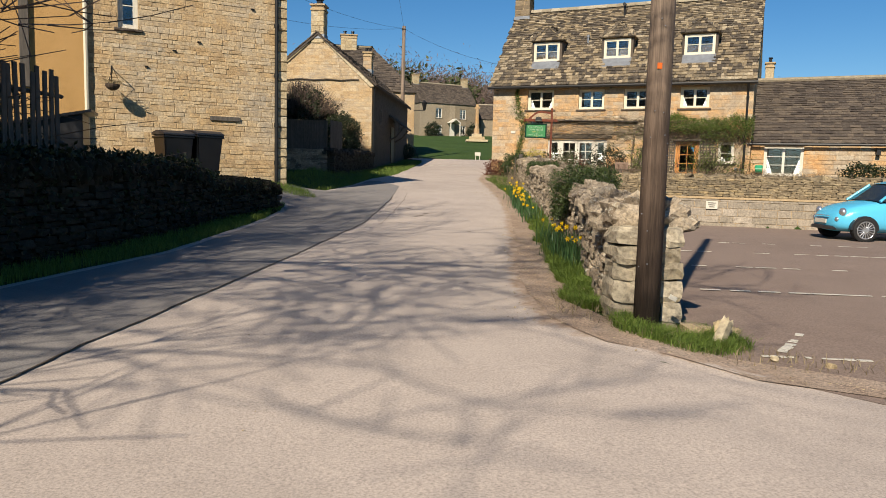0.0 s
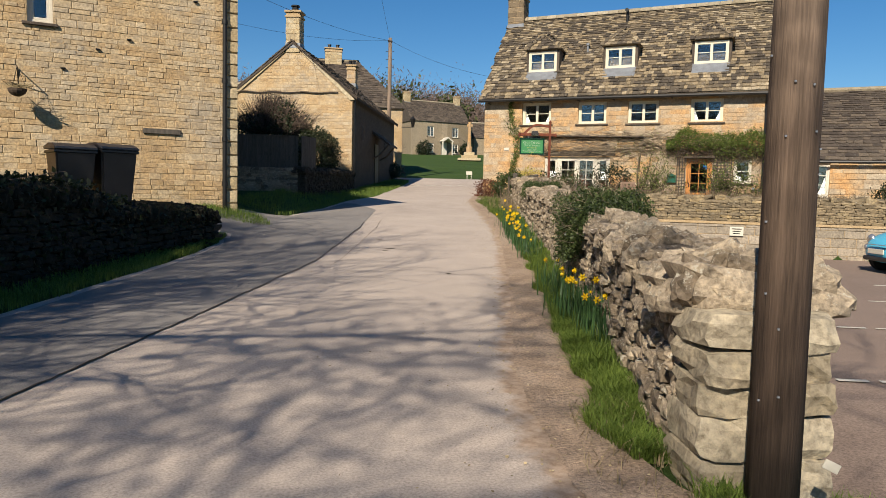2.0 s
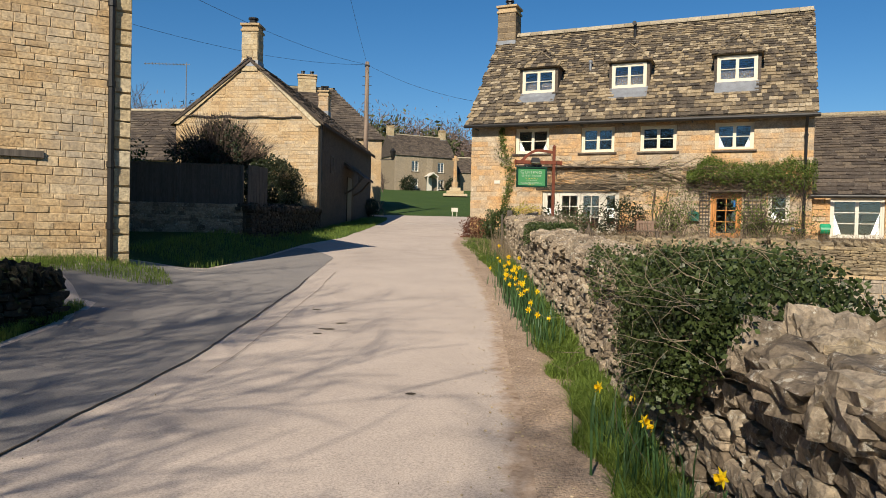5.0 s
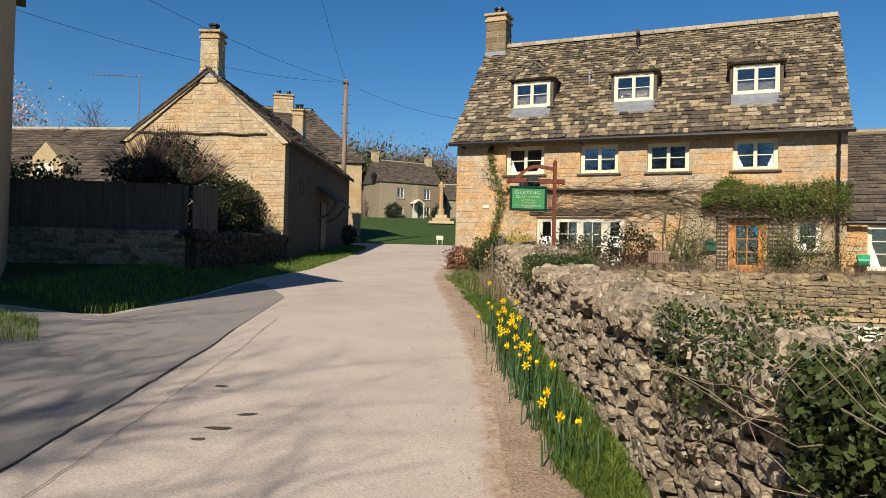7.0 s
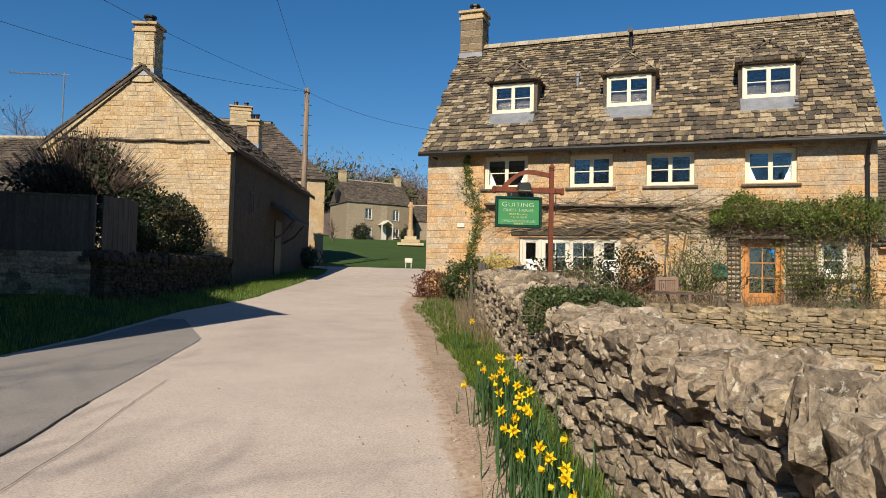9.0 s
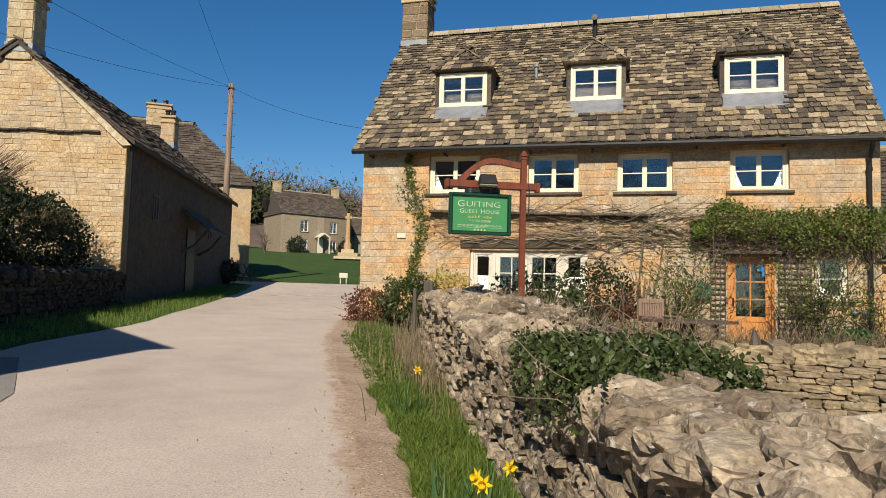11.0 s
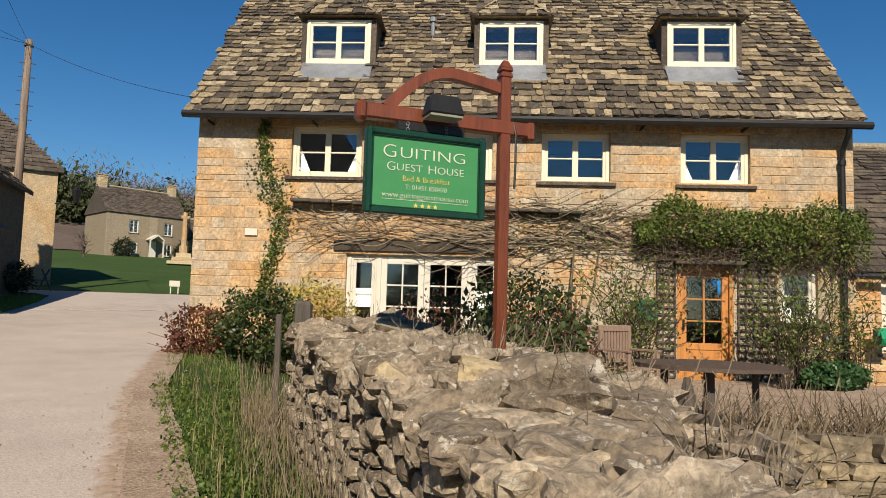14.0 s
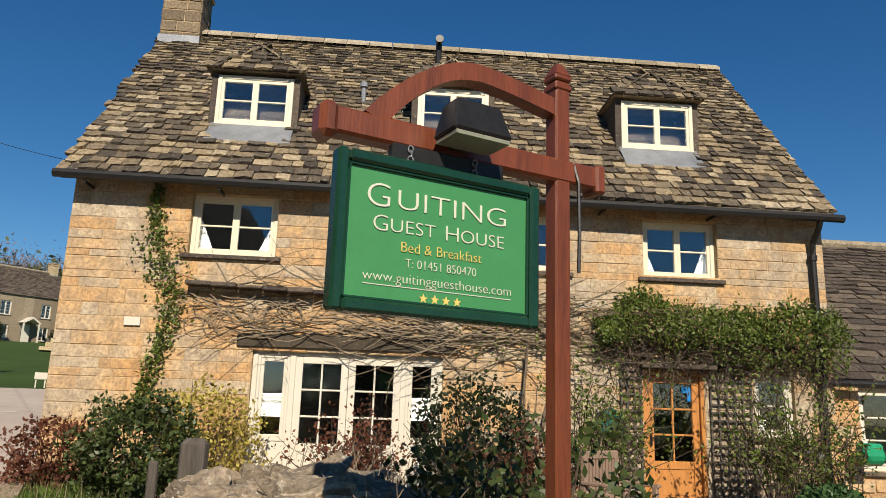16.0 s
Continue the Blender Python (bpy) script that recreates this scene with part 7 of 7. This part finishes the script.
rose("rose_bush", 9.75, -1.15, 1.4, 2.1, 44, "tall leggy rose bush in new leaf by the door")
rose("rose_bush", 7.25, -1.2, 1.4, 2.15, 38, "leggy rose bush in new leaf against the wall")
rose("rose_bush", 10.95, -.6, .6, 1.9, 14, "rose stems climbing the downpipe")
rose("bare_shrub", 4.4, -.9, 1.6, 1.3, 40, "bare twiggy shrub before the french window", M_RUSTLEAF)
rose("bare_shrub", 6.3, -1.5, 1.4, 1.2, 26, "bare twiggy shrub near the sign post", M_RUSTLEAF)

# climbers on the front
vine = empty("green_climber", H, "dense green climber over the door and window", "climber")
pts = []
for _ in range(9500):
    u = rng.uniform(7.6, 11.35)
    top_z = 4.02 + .24 * math.exp(-((u - 8.35) / .35) ** 2) + .12 * math.exp(-((u - 10.8) / .4) ** 2) + .06 * noise.noise((u * 3, 0, 0)) - .25 * math.exp(-((u - 7.7) / .2) ** 2)
    low = 3.36 + .10 * noise.noise((u * 2, 5, 0)) - (.25 if u > 9.3 else 0)
    f = rng.random() ** .6
    z = low + (top_z - low) * f + rng.gauss(0, .07)
    if noise.noise((u * 4.5, z * 4.5, 2)) < rng.uniform(-.6, .05) - .1:
        continue
    depth = (.10 + .38 * math.sin(math.pi * min(1, max(0, (z - low) / (top_z - low))) ** .8)) * rng.random() ** .5
    pts.append((u, -.03 - depth, z))
leaves("foliage", M_VINE, pts, .055, vine, "", "", "stuff", up=.6)
paths = [wander((rng.uniform(7.8, 11.2), -.1, rng.uniform(3.2, 3.7)), (rng.gauss(0, 1), -.2, rng.gauss(-.3, .4)), rng.uniform(.3, .9), 6, .25) for _ in range(420)]
twigs("stems", M_DARKBARK, paths, .010, .003, vine, "", "", "stuff")
wist = empty("bare_wisteria", H, "bare twisted wisteria trained along the front", "climber")
paths = []
for _ in range(7):
    paths.append(wander((6.62 + rng.uniform(-.08, .08), -.10, 1.1), (rng.uniform(-.1, .05), 0, 1), 2.3, 10, .10))
twigs("trunk", M_PALETWIG, paths, .035, .018, wist, "", "", "stuff")
paths = []
for _ in range(260):
    u, z = rng.choice([(rng.uniform(2.2, 6.8), rng.gauss(3.50, .06)), (rng.uniform(1.8, 8.2), rng.gauss(3.95, .12)), (rng.uniform(5.2, 8.2), rng.gauss(3.5, .25))])
    paths.append([(min(max(q.x, 1.55), 9), min(q.y, -.03), q.z) for q in wander((u, -.08, z), (rng.choice((-1, 1)), 0, rng.gauss(0, .18)), rng.uniform(.6, 1.8), 10, .14)])
for _ in range(14):
    u, z, r = rng.uniform(1.9, 3.2), rng.uniform(3.5, 3.8), rng.uniform(.12, .3)
    paths.append([(u + r * math.cos(k * .55), -.06, z + r * math.sin(k * .55) * .8) for k in range(11)])
twigs("branches", M_PALETWIG, paths, .010, .004, wist, "", "", "stuff")
leaves("buds", M_VINE, [(q[0] + rng.gauss(0, .05), q[1] - .03, q[2] + rng.gauss(0, .06)) for p in paths for q in p[::3] if q[0] > 5.6], .05, wist, "", "", "stuff")
ivy = empty("wall_ivy", H, "narrow strip of ivy climbing the front", "climber")
pts = []
for _ in range(1500):
    z = rng.uniform(2.2, 5.5)
    c = 1.32 + .14 * math.sin(z * 2.1) + (.1 if z < 4 else 0)
    w = .05 + .10 * max(0, math.sin((z - 2.2) / 3.4 * math.pi)) + (.08 if 4.1 < z < 4.8 else 0)
    pts.append((c + rng.gauss(0, w * .7), -.03 - rng.random() * .07, z))
leaves("foliage", M_VINE, pts, .06, ivy, "", "", "stuff")

# ivy on the lane wall
def wall_ivy(name, y0, y1, n, lo, label, mat, bulge=0.16, crown=.45):
    e = empty(name, Matrix(), label, "ivy")
    pts, paths = [], []
    for _ in range(n):
        f = rng.random()
        y = y0 + (y1 - y0) * f
        k = math.sin(math.pi * f) ** .5
        x, t = curve_frame(WALL_X, y)
        top = lerp(WALL_TOP, y)
        s = rng.random()
        if s < crown:
            q = Vector((x + rng.uniform(-.34, .40), y, top + rng.random() ** .7 * bulge * 1.5 * k - .04))
        else:
            z = top - (top - lo) * rng.random() ** 1.3 * k
            q = Vector((x - .32 - rng.random() ** .7 * bulge * k - .06 * (top - z), y + rng.gauss(0, .1), z + .05))
        q += Vector((rng.gauss(0, .03),) * 3)
        pts.append(tuple(q))
        if rng.random() < .0045:
            paths.append(wander(q, (-.4, rng.gauss(0, 1), .2), rng.uniform(.3, .8), 6, .3))
    leaves("foliage", mat, pts, .029, e, "", "", "stuff", aspect=.72)
    twigs("stems", M_PALETWIG, paths, .0022, .0012, e, "", "", "stuff")


wall_ivy("ivy_clump", 10.75, 12.9, 26000, .72, "dense dark ivy over the drystone wall", M_IVY, bulge=.17)
wall_ivy("ivy_clump", 13.3, 14.5, 1500, 1.05, "sparse ivy on the drystone wall", M_IVY, bulge=.08)
wall_ivy("ivy_clump", 19.3, 20.7, 12000, 1.45, "glossy ivy with bare stems over the wall", M_IVY, bulge=.07, crown=.9)
paths = [wander((2.95 + rng.uniform(-.15, .3), rng.uniform(20.0, 20.6), 1.70), (rng.gauss(0, .8), rng.gauss(0, .8), 1), rng.uniform(.4, .9), 7, .18) for _ in range(26)]
twigs("dead_stems", M_PALETWIG, paths, .0025, .0014, None, "pale dead stems above the ivy", "plant")
wt = [wander((lerp(WALL_X, y) + rng.uniform(.1, .9), y, lerp(WALL_TOP, y) - .25), (rng.gauss(.3, .6), rng.gauss(0, .6), 1), rng.uniform(.15, .5), 4, .25) for y in [rng.uniform(22.5, 27.5) for _ in range(900)]]
twigs("dry_border_stems", M_PALETWIG, wt, .004, .002, None, "dry grey-brown stems behind the wall", "plant")
M_DRYBROWN = leafy("dry_brown_stem", (0.088, 0.064, 0.04), (0.24, 0.184, 0.116), 0.9, 0.2)
gwp = []
for _ in range(6500):
    u = .2 + 19.8 * rng.random() ** 1.6
    q = GM @ Vector((u, rng.uniform(.05, .9), 1.42))
    gwp.append(wander(q, (rng.gauss(0, .6), rng.gauss(0, .6), 1), rng.uniform(.10, .42), 3, .3))
for _ in range(4500):
    q = GM @ Vector((rng.uniform(.3, 9), rng.uniform(.1, 1.0), 1.45))
    gwp.append(wander(q, (rng.gauss(0, .7), rng.gauss(0, .7), 1), rng.uniform(.15, .5), 3, .3))
twigs("garden_dry_stems", M_DRYBROWN, gwp, .005, .002, None, "dry tufted plants along the garden wall", "plant")

# grass
def blades(name, spots, h, mat, label, lean=.5, width=.0065):
    """Bent tapering blades at the given feet."""
    p = np.asarray(spots, dtype=float)
    n = len(p)
    a = nrng.uniform(0, math.tau, n)
    L = h * nrng.uniform(.5, 1.25, n)
    ln = lean * nrng.uniform(.1, 1.0, n) * L
    d = np.stack([np.cos(a), np.sin(a), np.zeros(n)], 1)
    s = np.stack([-np.sin(a), np.cos(a), np.zeros(n)], 1) * (width * nrng.uniform(.6, 1.3, n))[:, None] * .5
    up = np.array([0, 0, 1.0])
    mid = p + d * (ln * .35)[:, None] + up * (L * .62)[:, None]
    tip = p + d * ln[:, None] + up * (L * .92)[:, None]
    q1 = np.stack([p - s, p + s, mid + s * .8, mid - s * .8], 1)
    q2 = np.stack([mid - s * .8, mid + s * .8, tip + s * .1, tip - s * .1], 1)
    return quads(name, mat, np.concatenate([q1, q2]), 2 * n, None, label, "grass", "stuff")


def spots(n, y0, y1, left, right, keep=lambda x, y: True):
    out = []
    while len(out) < n:
        y = rng.uniform(y0, y1)
        a, b = left(y), right(y)
        x = rng.uniform(a, b)
        if keep(x, y):
            out.append((x, y, height(x, y) + .02))
        elif rng.random() < .02:
            n -= 1
    return out


tuft = lambda s, k: (lambda x, y: noise.noise((x * s, y * s, 9)) > rng.uniform(-.5, .4) - k)
verge_l = lambda y: lerp(VERGE_R, y) - .04 - .16 * noise.noise((0, y * 1.6, 2))
verge_r = lambda y: lerp(WALL_X, y) - .30
blades("verge_grass", spots(76000, 6.6, 24.5, verge_l, verge_r, tuft(2.5, .2)), .11, M_GRASS, "lush green verge grass along the wall", 1.5)
blades("verge_grass", spots(6000, 24.0, 33, verge_l, lambda y: lerp(WALL_X, y) - .3, tuft(1.6, .1)), .055, M_GRASS, "short green grass before the shrubs", 1.5)
blades("verge_grass", spots(7500, 5.35, 6.75, lambda y: 1.45, lambda y: 2.55, lambda x, y: ((x - 2.0) / .62) ** 2 + ((y - 5.95) / .5) ** 2 < rng.uniform(.4, 1.1) and noise.noise((x * 3, y * 3, 1)) > -.25), .11, M_GRASS, "grass tufts round the pole foot", 1.4)
blades("verge_grass", spots(3500, 8, 23, lambda y: verge_l(y) + .1, verge_r, tuft(1.5, .0)), .19, M_GRASS, "taller grass tufts along the wall", 1.3)
blades("dry_verge_grass", spots(650, 24.5, 33, lambda y: verge_l(y) + .2, lambda y: lerp(WALL_X, y) - .25 + (0 if y < 27 else .5)), .22, M_STRAW, "dry tufts and dead stalks on the verge", .5, .006)
blades("dry_verge_grass", spots(800, 22.5, 28.5, lambda y: lerp(WALL_X, y) - .62, lambda y: lerp(WALL_X, y) - .22, tuft(1.4, -.05)), .34, M_STRAW, "dead brown stalks against the wall", .6, .005)
blades("dry_verge_grass", spots(700, 5.0, 7.5, lambda y: lerp(VERGE_R, y) - .2, lambda y: lerp(VERGE_R, y) + .9), .10, M_STRAW, "scattered straw on the earth", 1.8, .006)
paths = [wander((rng.uniform(2.3, 2.6), rng.uniform(23.8, 27.5), 1.0), (rng.gauss(0, .2), rng.gauss(0, .2), 1), rng.uniform(.5, .95), 5, .07) for _ in range(90)]
twigs("dead_stalks", M_PALETWIG, paths, .004, .002, None, "upright brown dead stalks by the wall", "plant")
blades("bank_grass", spots(16000, 3, 17, lambda y: lerp(LEFT_WALL, y) + .25, lambda y: lerp(ROAD_L, y) + .12 * noise.noise((1, y * 1.5, 0)), tuft(2, .3)), .13, M_GRASS, "shaded verge grass below the bank wall")
blades("cottage_grass", [(x, y, height(x, y) + .01) for x, y in ((lambda u, v: (A_M @ Vector((u, v, 0))).to_2d())(rng.uniform(0, 5.4), -rng.random() ** 1.4 * 1.1) for _ in range(9000))], .15, M_GRASS, "grass strip at the foot of the cottage wall")
blades("garden_grass", spots(16000, 21, 46, lambda y: lerp(ROAD_L, y) - 1.6 if y > 34 else max(-5.2, lerp(ROAD_L, y) - 2.2), lambda y: lerp(ROAD_L, y) + .05, tuft(1.2, .3)), .14, M_GRASS, "shaded grass before the low wall")
pts = []
for _ in range(6000):
    y = rng.uniform(1.5, 13.9)
    x = lerp(LEFT_WALL, y) + rng.uniform(-.55, .32)
    top = lerp(LW_TOP, y)
    pts.append((x, y, top + .05 + .10 * noise.noise((x, y * 1.3, 0)) + rng.gauss(0, .04) - (.5 * rng.random() ** 2 * max(0, noise.noise((y * .9, 3, 1)) + .3) if x > lerp(LEFT_WALL, y) + .15 else 0)))
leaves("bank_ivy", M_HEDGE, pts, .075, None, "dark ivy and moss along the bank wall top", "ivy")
# Ivy in the darkened hedge colour, which also deepens the wall's shade.
pts = []
for _ in range(4500):
    y = rng.uniform(1.5, 16.0)
    if noise.noise((y * .8, 0, 4)) > rng.uniform(-.35, .35) - .1:
        z = lerp(LW_TOP, y) - rng.random() ** 1.2 * 1.3
        pts.append((lerp(LEFT_WALL, y) + .30 + rng.random() * .12, y, max(z, height(-3.9, y) + .05)))
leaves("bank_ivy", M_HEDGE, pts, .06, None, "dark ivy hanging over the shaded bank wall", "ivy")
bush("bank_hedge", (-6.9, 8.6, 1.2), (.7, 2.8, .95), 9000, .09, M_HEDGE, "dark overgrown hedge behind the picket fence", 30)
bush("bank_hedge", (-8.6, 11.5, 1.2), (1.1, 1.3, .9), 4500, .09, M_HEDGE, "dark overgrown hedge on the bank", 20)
# Next tall hedge is never in view; added only to shade the bank.
bush("bank_hedge", (-8.7, -1.2, 0.9), (1.3, 6.4, 4.4), 30000, .19, M_HEDGE, "unseen tall evergreen hedge added to shade the bank", 40, shell=.2, lump=.2)
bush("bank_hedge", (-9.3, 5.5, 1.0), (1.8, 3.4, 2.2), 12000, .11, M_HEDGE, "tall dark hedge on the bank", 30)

# hedge and big dome shrub at the roadside cottage
bush("dome_shrub", (-6.3, 31.6, 2.0), (1.6, 1.3, 1.5), 9000, .10, M_HEDGE, "large domed twiggy shrub before the gable", 30)
dome = []
for _ in range(1300):
    a, b = rng.uniform(0, math.tau), rng.uniform(.05, 1.0)
    d = Vector((math.cos(a) * b, math.sin(a) * b * .8, 1.05 - .45 * b)).normalized()
    dome.append(wander((-6.3 + d.x * .9, 31.6 + d.y * .7, 3.2 + d.z * .7), d, rng.uniform(.8, 1.6), 4, .06))
twigs("dome_twigs", M_BARE, dome, .010, .004, None, "fine upright brown twigs of the shrub", "shrub")
bush("low_hedge", (-4.75, 32.6, 2.1), (.8, 2.7, 1.0), 14000, .08, M_HEDGE, "dark clipped hedge above the low wall", 20)
hp = [wander((-4.6 + rng.uniform(-.5, .5), rng.uniform(31.5, 35.2), 3.4), (rng.gauss(.3, .5), rng.gauss(0, .5), 1), rng.uniform(.2, .5), 4, .2) for _ in range(500)]
twigs("hedge_twigs", M_STRAW, hp, .006, .003, None, "pale dry twigs on the hedge", "shrub")
bush("laurel", (-9.5, 30.5, 2.0), (1.5, 1.2, 1.1), 4000, .12, M_IVY, "glossy laurel bush behind the fence", 20)
bush("corner_shrub", (-2.6, 47.0, 2.4), (.6, .9, .5), 2500, .08, M_HEDGE, "dark shrub at the cottage corner", 10)
bush("clipped_shrub", tuple(FAR_M @ Vector((1.5, -1.0, 6.9))), (1.1, .8, 1.15), 2200, .16, M_HEDGE, "clipped dark shrub by the cottage door", 8)
bush("clipped_shrub", tuple(FAR_M @ Vector((8.1, -1.0, 6.9))), (1.0, .8, 1.15), 2200, .16, M_HEDGE, "clipped dark shrub by the cottage door", 8)

# daffodils
def daffodil(stem_foot, h, way, parent):
    foot = Vector(stem_foot)
    tip = foot + Vector((way[0] * .05, way[1] * .05, h))
    st = twigs("stem", M_DAFFLEAF, [[foot, foot.lerp(tip, .6) + Vector((0, 0, .01)), tip]], .004, .003, parent, "", "", "stuff")
    d = Vector((way[0], way[1], .15)).normalized()
    s = d.cross(Vector((0, 0, 1))).normalized()
    t = s.cross(d)
    bm = bmesh.new()
    c = bm.verts.new(tip)
    for k in range(6):
        a = k * math.tau / 6
        e1 = s * math.cos(a) + t * math.sin(a)
        e2 = s * math.cos(a + .45) + t * math.sin(a + .45)
        e0 = s * math.cos(a - .45) + t * math.sin(a - .45)
        bm.faces.new((c, bm.verts.new(tip + e0 * .022 + d * .004), bm.verts.new(tip + e1 * .045 + d * .010), bm.verts.new(tip + e2 * .022 + d * .004)))
    r1 = [bm.verts.new(tip + (s * math.cos(k * math.tau / 8) + t * math.sin(k * math.tau / 8)) * .010) for k in range(8)]
    r2 = [bm.verts.new(tip + d * .032 + (s * math.cos(k * math.tau / 8) + t * math.sin(k * math.tau / 8)) * .017) for k in range(8)]
    for k in range(8):
        bm.faces.new((r1[k], r1[(k + 1) % 8], r2[(k + 1) % 8], r2[k]))
    part("flower", bm, M_PETAL, parent, "yellow daffodil flower")


CLUMPS = [(1.80, 9.3, 2), (1.82, 9.65, 5), (1.80, 10.05, 6), (1.72, 10.55, 3), (1.78, 11.45, 4), (1.78, 12.0, 3), (1.86, 15.3, 6), (1.92, 16.15, 3), (1.88, 16.95, 8), (1.90, 17.6, 7), (1.92, 18.2, 9), (1.94, 18.85, 9), (1.96, 19.5, 8), (2.02, 20.0, 4), (2.05, 23.0, 1)]
for x, y, k in CLUMPS:
    z = height(x, y)
    e = empty("daffodil_clump", pose(x, y, z), "clump of yellow daffodils with grey-green leaves", "daffodils", "daffodils along the wall")
    n = 24 if y > 22 else 110 if y < 11 or y > 16 else 60
    feet = np.stack([nrng.normal(0, .11, n), nrng.normal(0, .20, n), np.zeros(n)], 1)
    ob = blades("leaf_tuft", feet, .40, M_DAFFLEAF, "", .45, .014)
    ob.parent = e
    for key in ("label", "category", "kind"):
        if key in ob:
            del ob[key]
    for _ in range(max(1, round(k * .75))):
        a = rng.uniform(2.4, 5.4)
        daffodil((rng.gauss(0, .12), rng.gauss(0, .20), 0), rng.uniform(.34, .52), (math.cos(a), math.sin(a)), e)

# low herbs among the verge grass
leaves("verge_herbs", M_VINE, [(x, y, z + abs(rng.gauss(0, .03))) for x, y, z in spots(9000, 17, 30, verge_l, verge_r, tuft(3.0, .0))], .035, None, "low green herbs among the verge grass", "plant", up=.6)
# grit, leaves and stains on the lane
lit = []
for _ in range(900):
    y = rng.uniform(1.5, 30)
    x = lerp(ROAD_R, y) - abs(rng.gauss(0, .5)) if rng.random() < .8 else rng.uniform(-3.2, 1.2)
    lit.append((x, y, height(x, y) + .034))
leaves("lane_litter", M_STRAW, lit, .016, None, "small dry leaves and straw on the lane", "litter", up=-.2)
grit = Pieces("pebble", M_QUOIN, ROCKS, None, 0, stuff="small pale pebbles along the lane edge")
for _ in range(1400):
    y = rng.uniform(4.2, 31)
    x = lerp(ROAD_R, y) + rng.gauss(-.02, .20)
    k = rng.uniform(.005, .015)
    grit.add(place((x, y, height(x, y) + .036 + k * .2), (k, k * rng.uniform(.6, 1), k * .7), 0, 0, rng.uniform(0, 180)))
grit.build()
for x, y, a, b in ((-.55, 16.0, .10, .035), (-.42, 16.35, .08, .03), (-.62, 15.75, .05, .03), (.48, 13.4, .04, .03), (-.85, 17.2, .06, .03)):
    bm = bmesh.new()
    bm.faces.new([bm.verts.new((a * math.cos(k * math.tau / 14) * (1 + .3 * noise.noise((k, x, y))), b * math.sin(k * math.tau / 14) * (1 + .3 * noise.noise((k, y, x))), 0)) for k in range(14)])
    tagged(part("damp_stain", bm, M_GAPSTAIN, m=pose(x, y, height(x, y) + .036, 2.5, 0, rng.uniform(-20, 20))), "small dark damp stain on the tarmac", "stain", kind="structure")
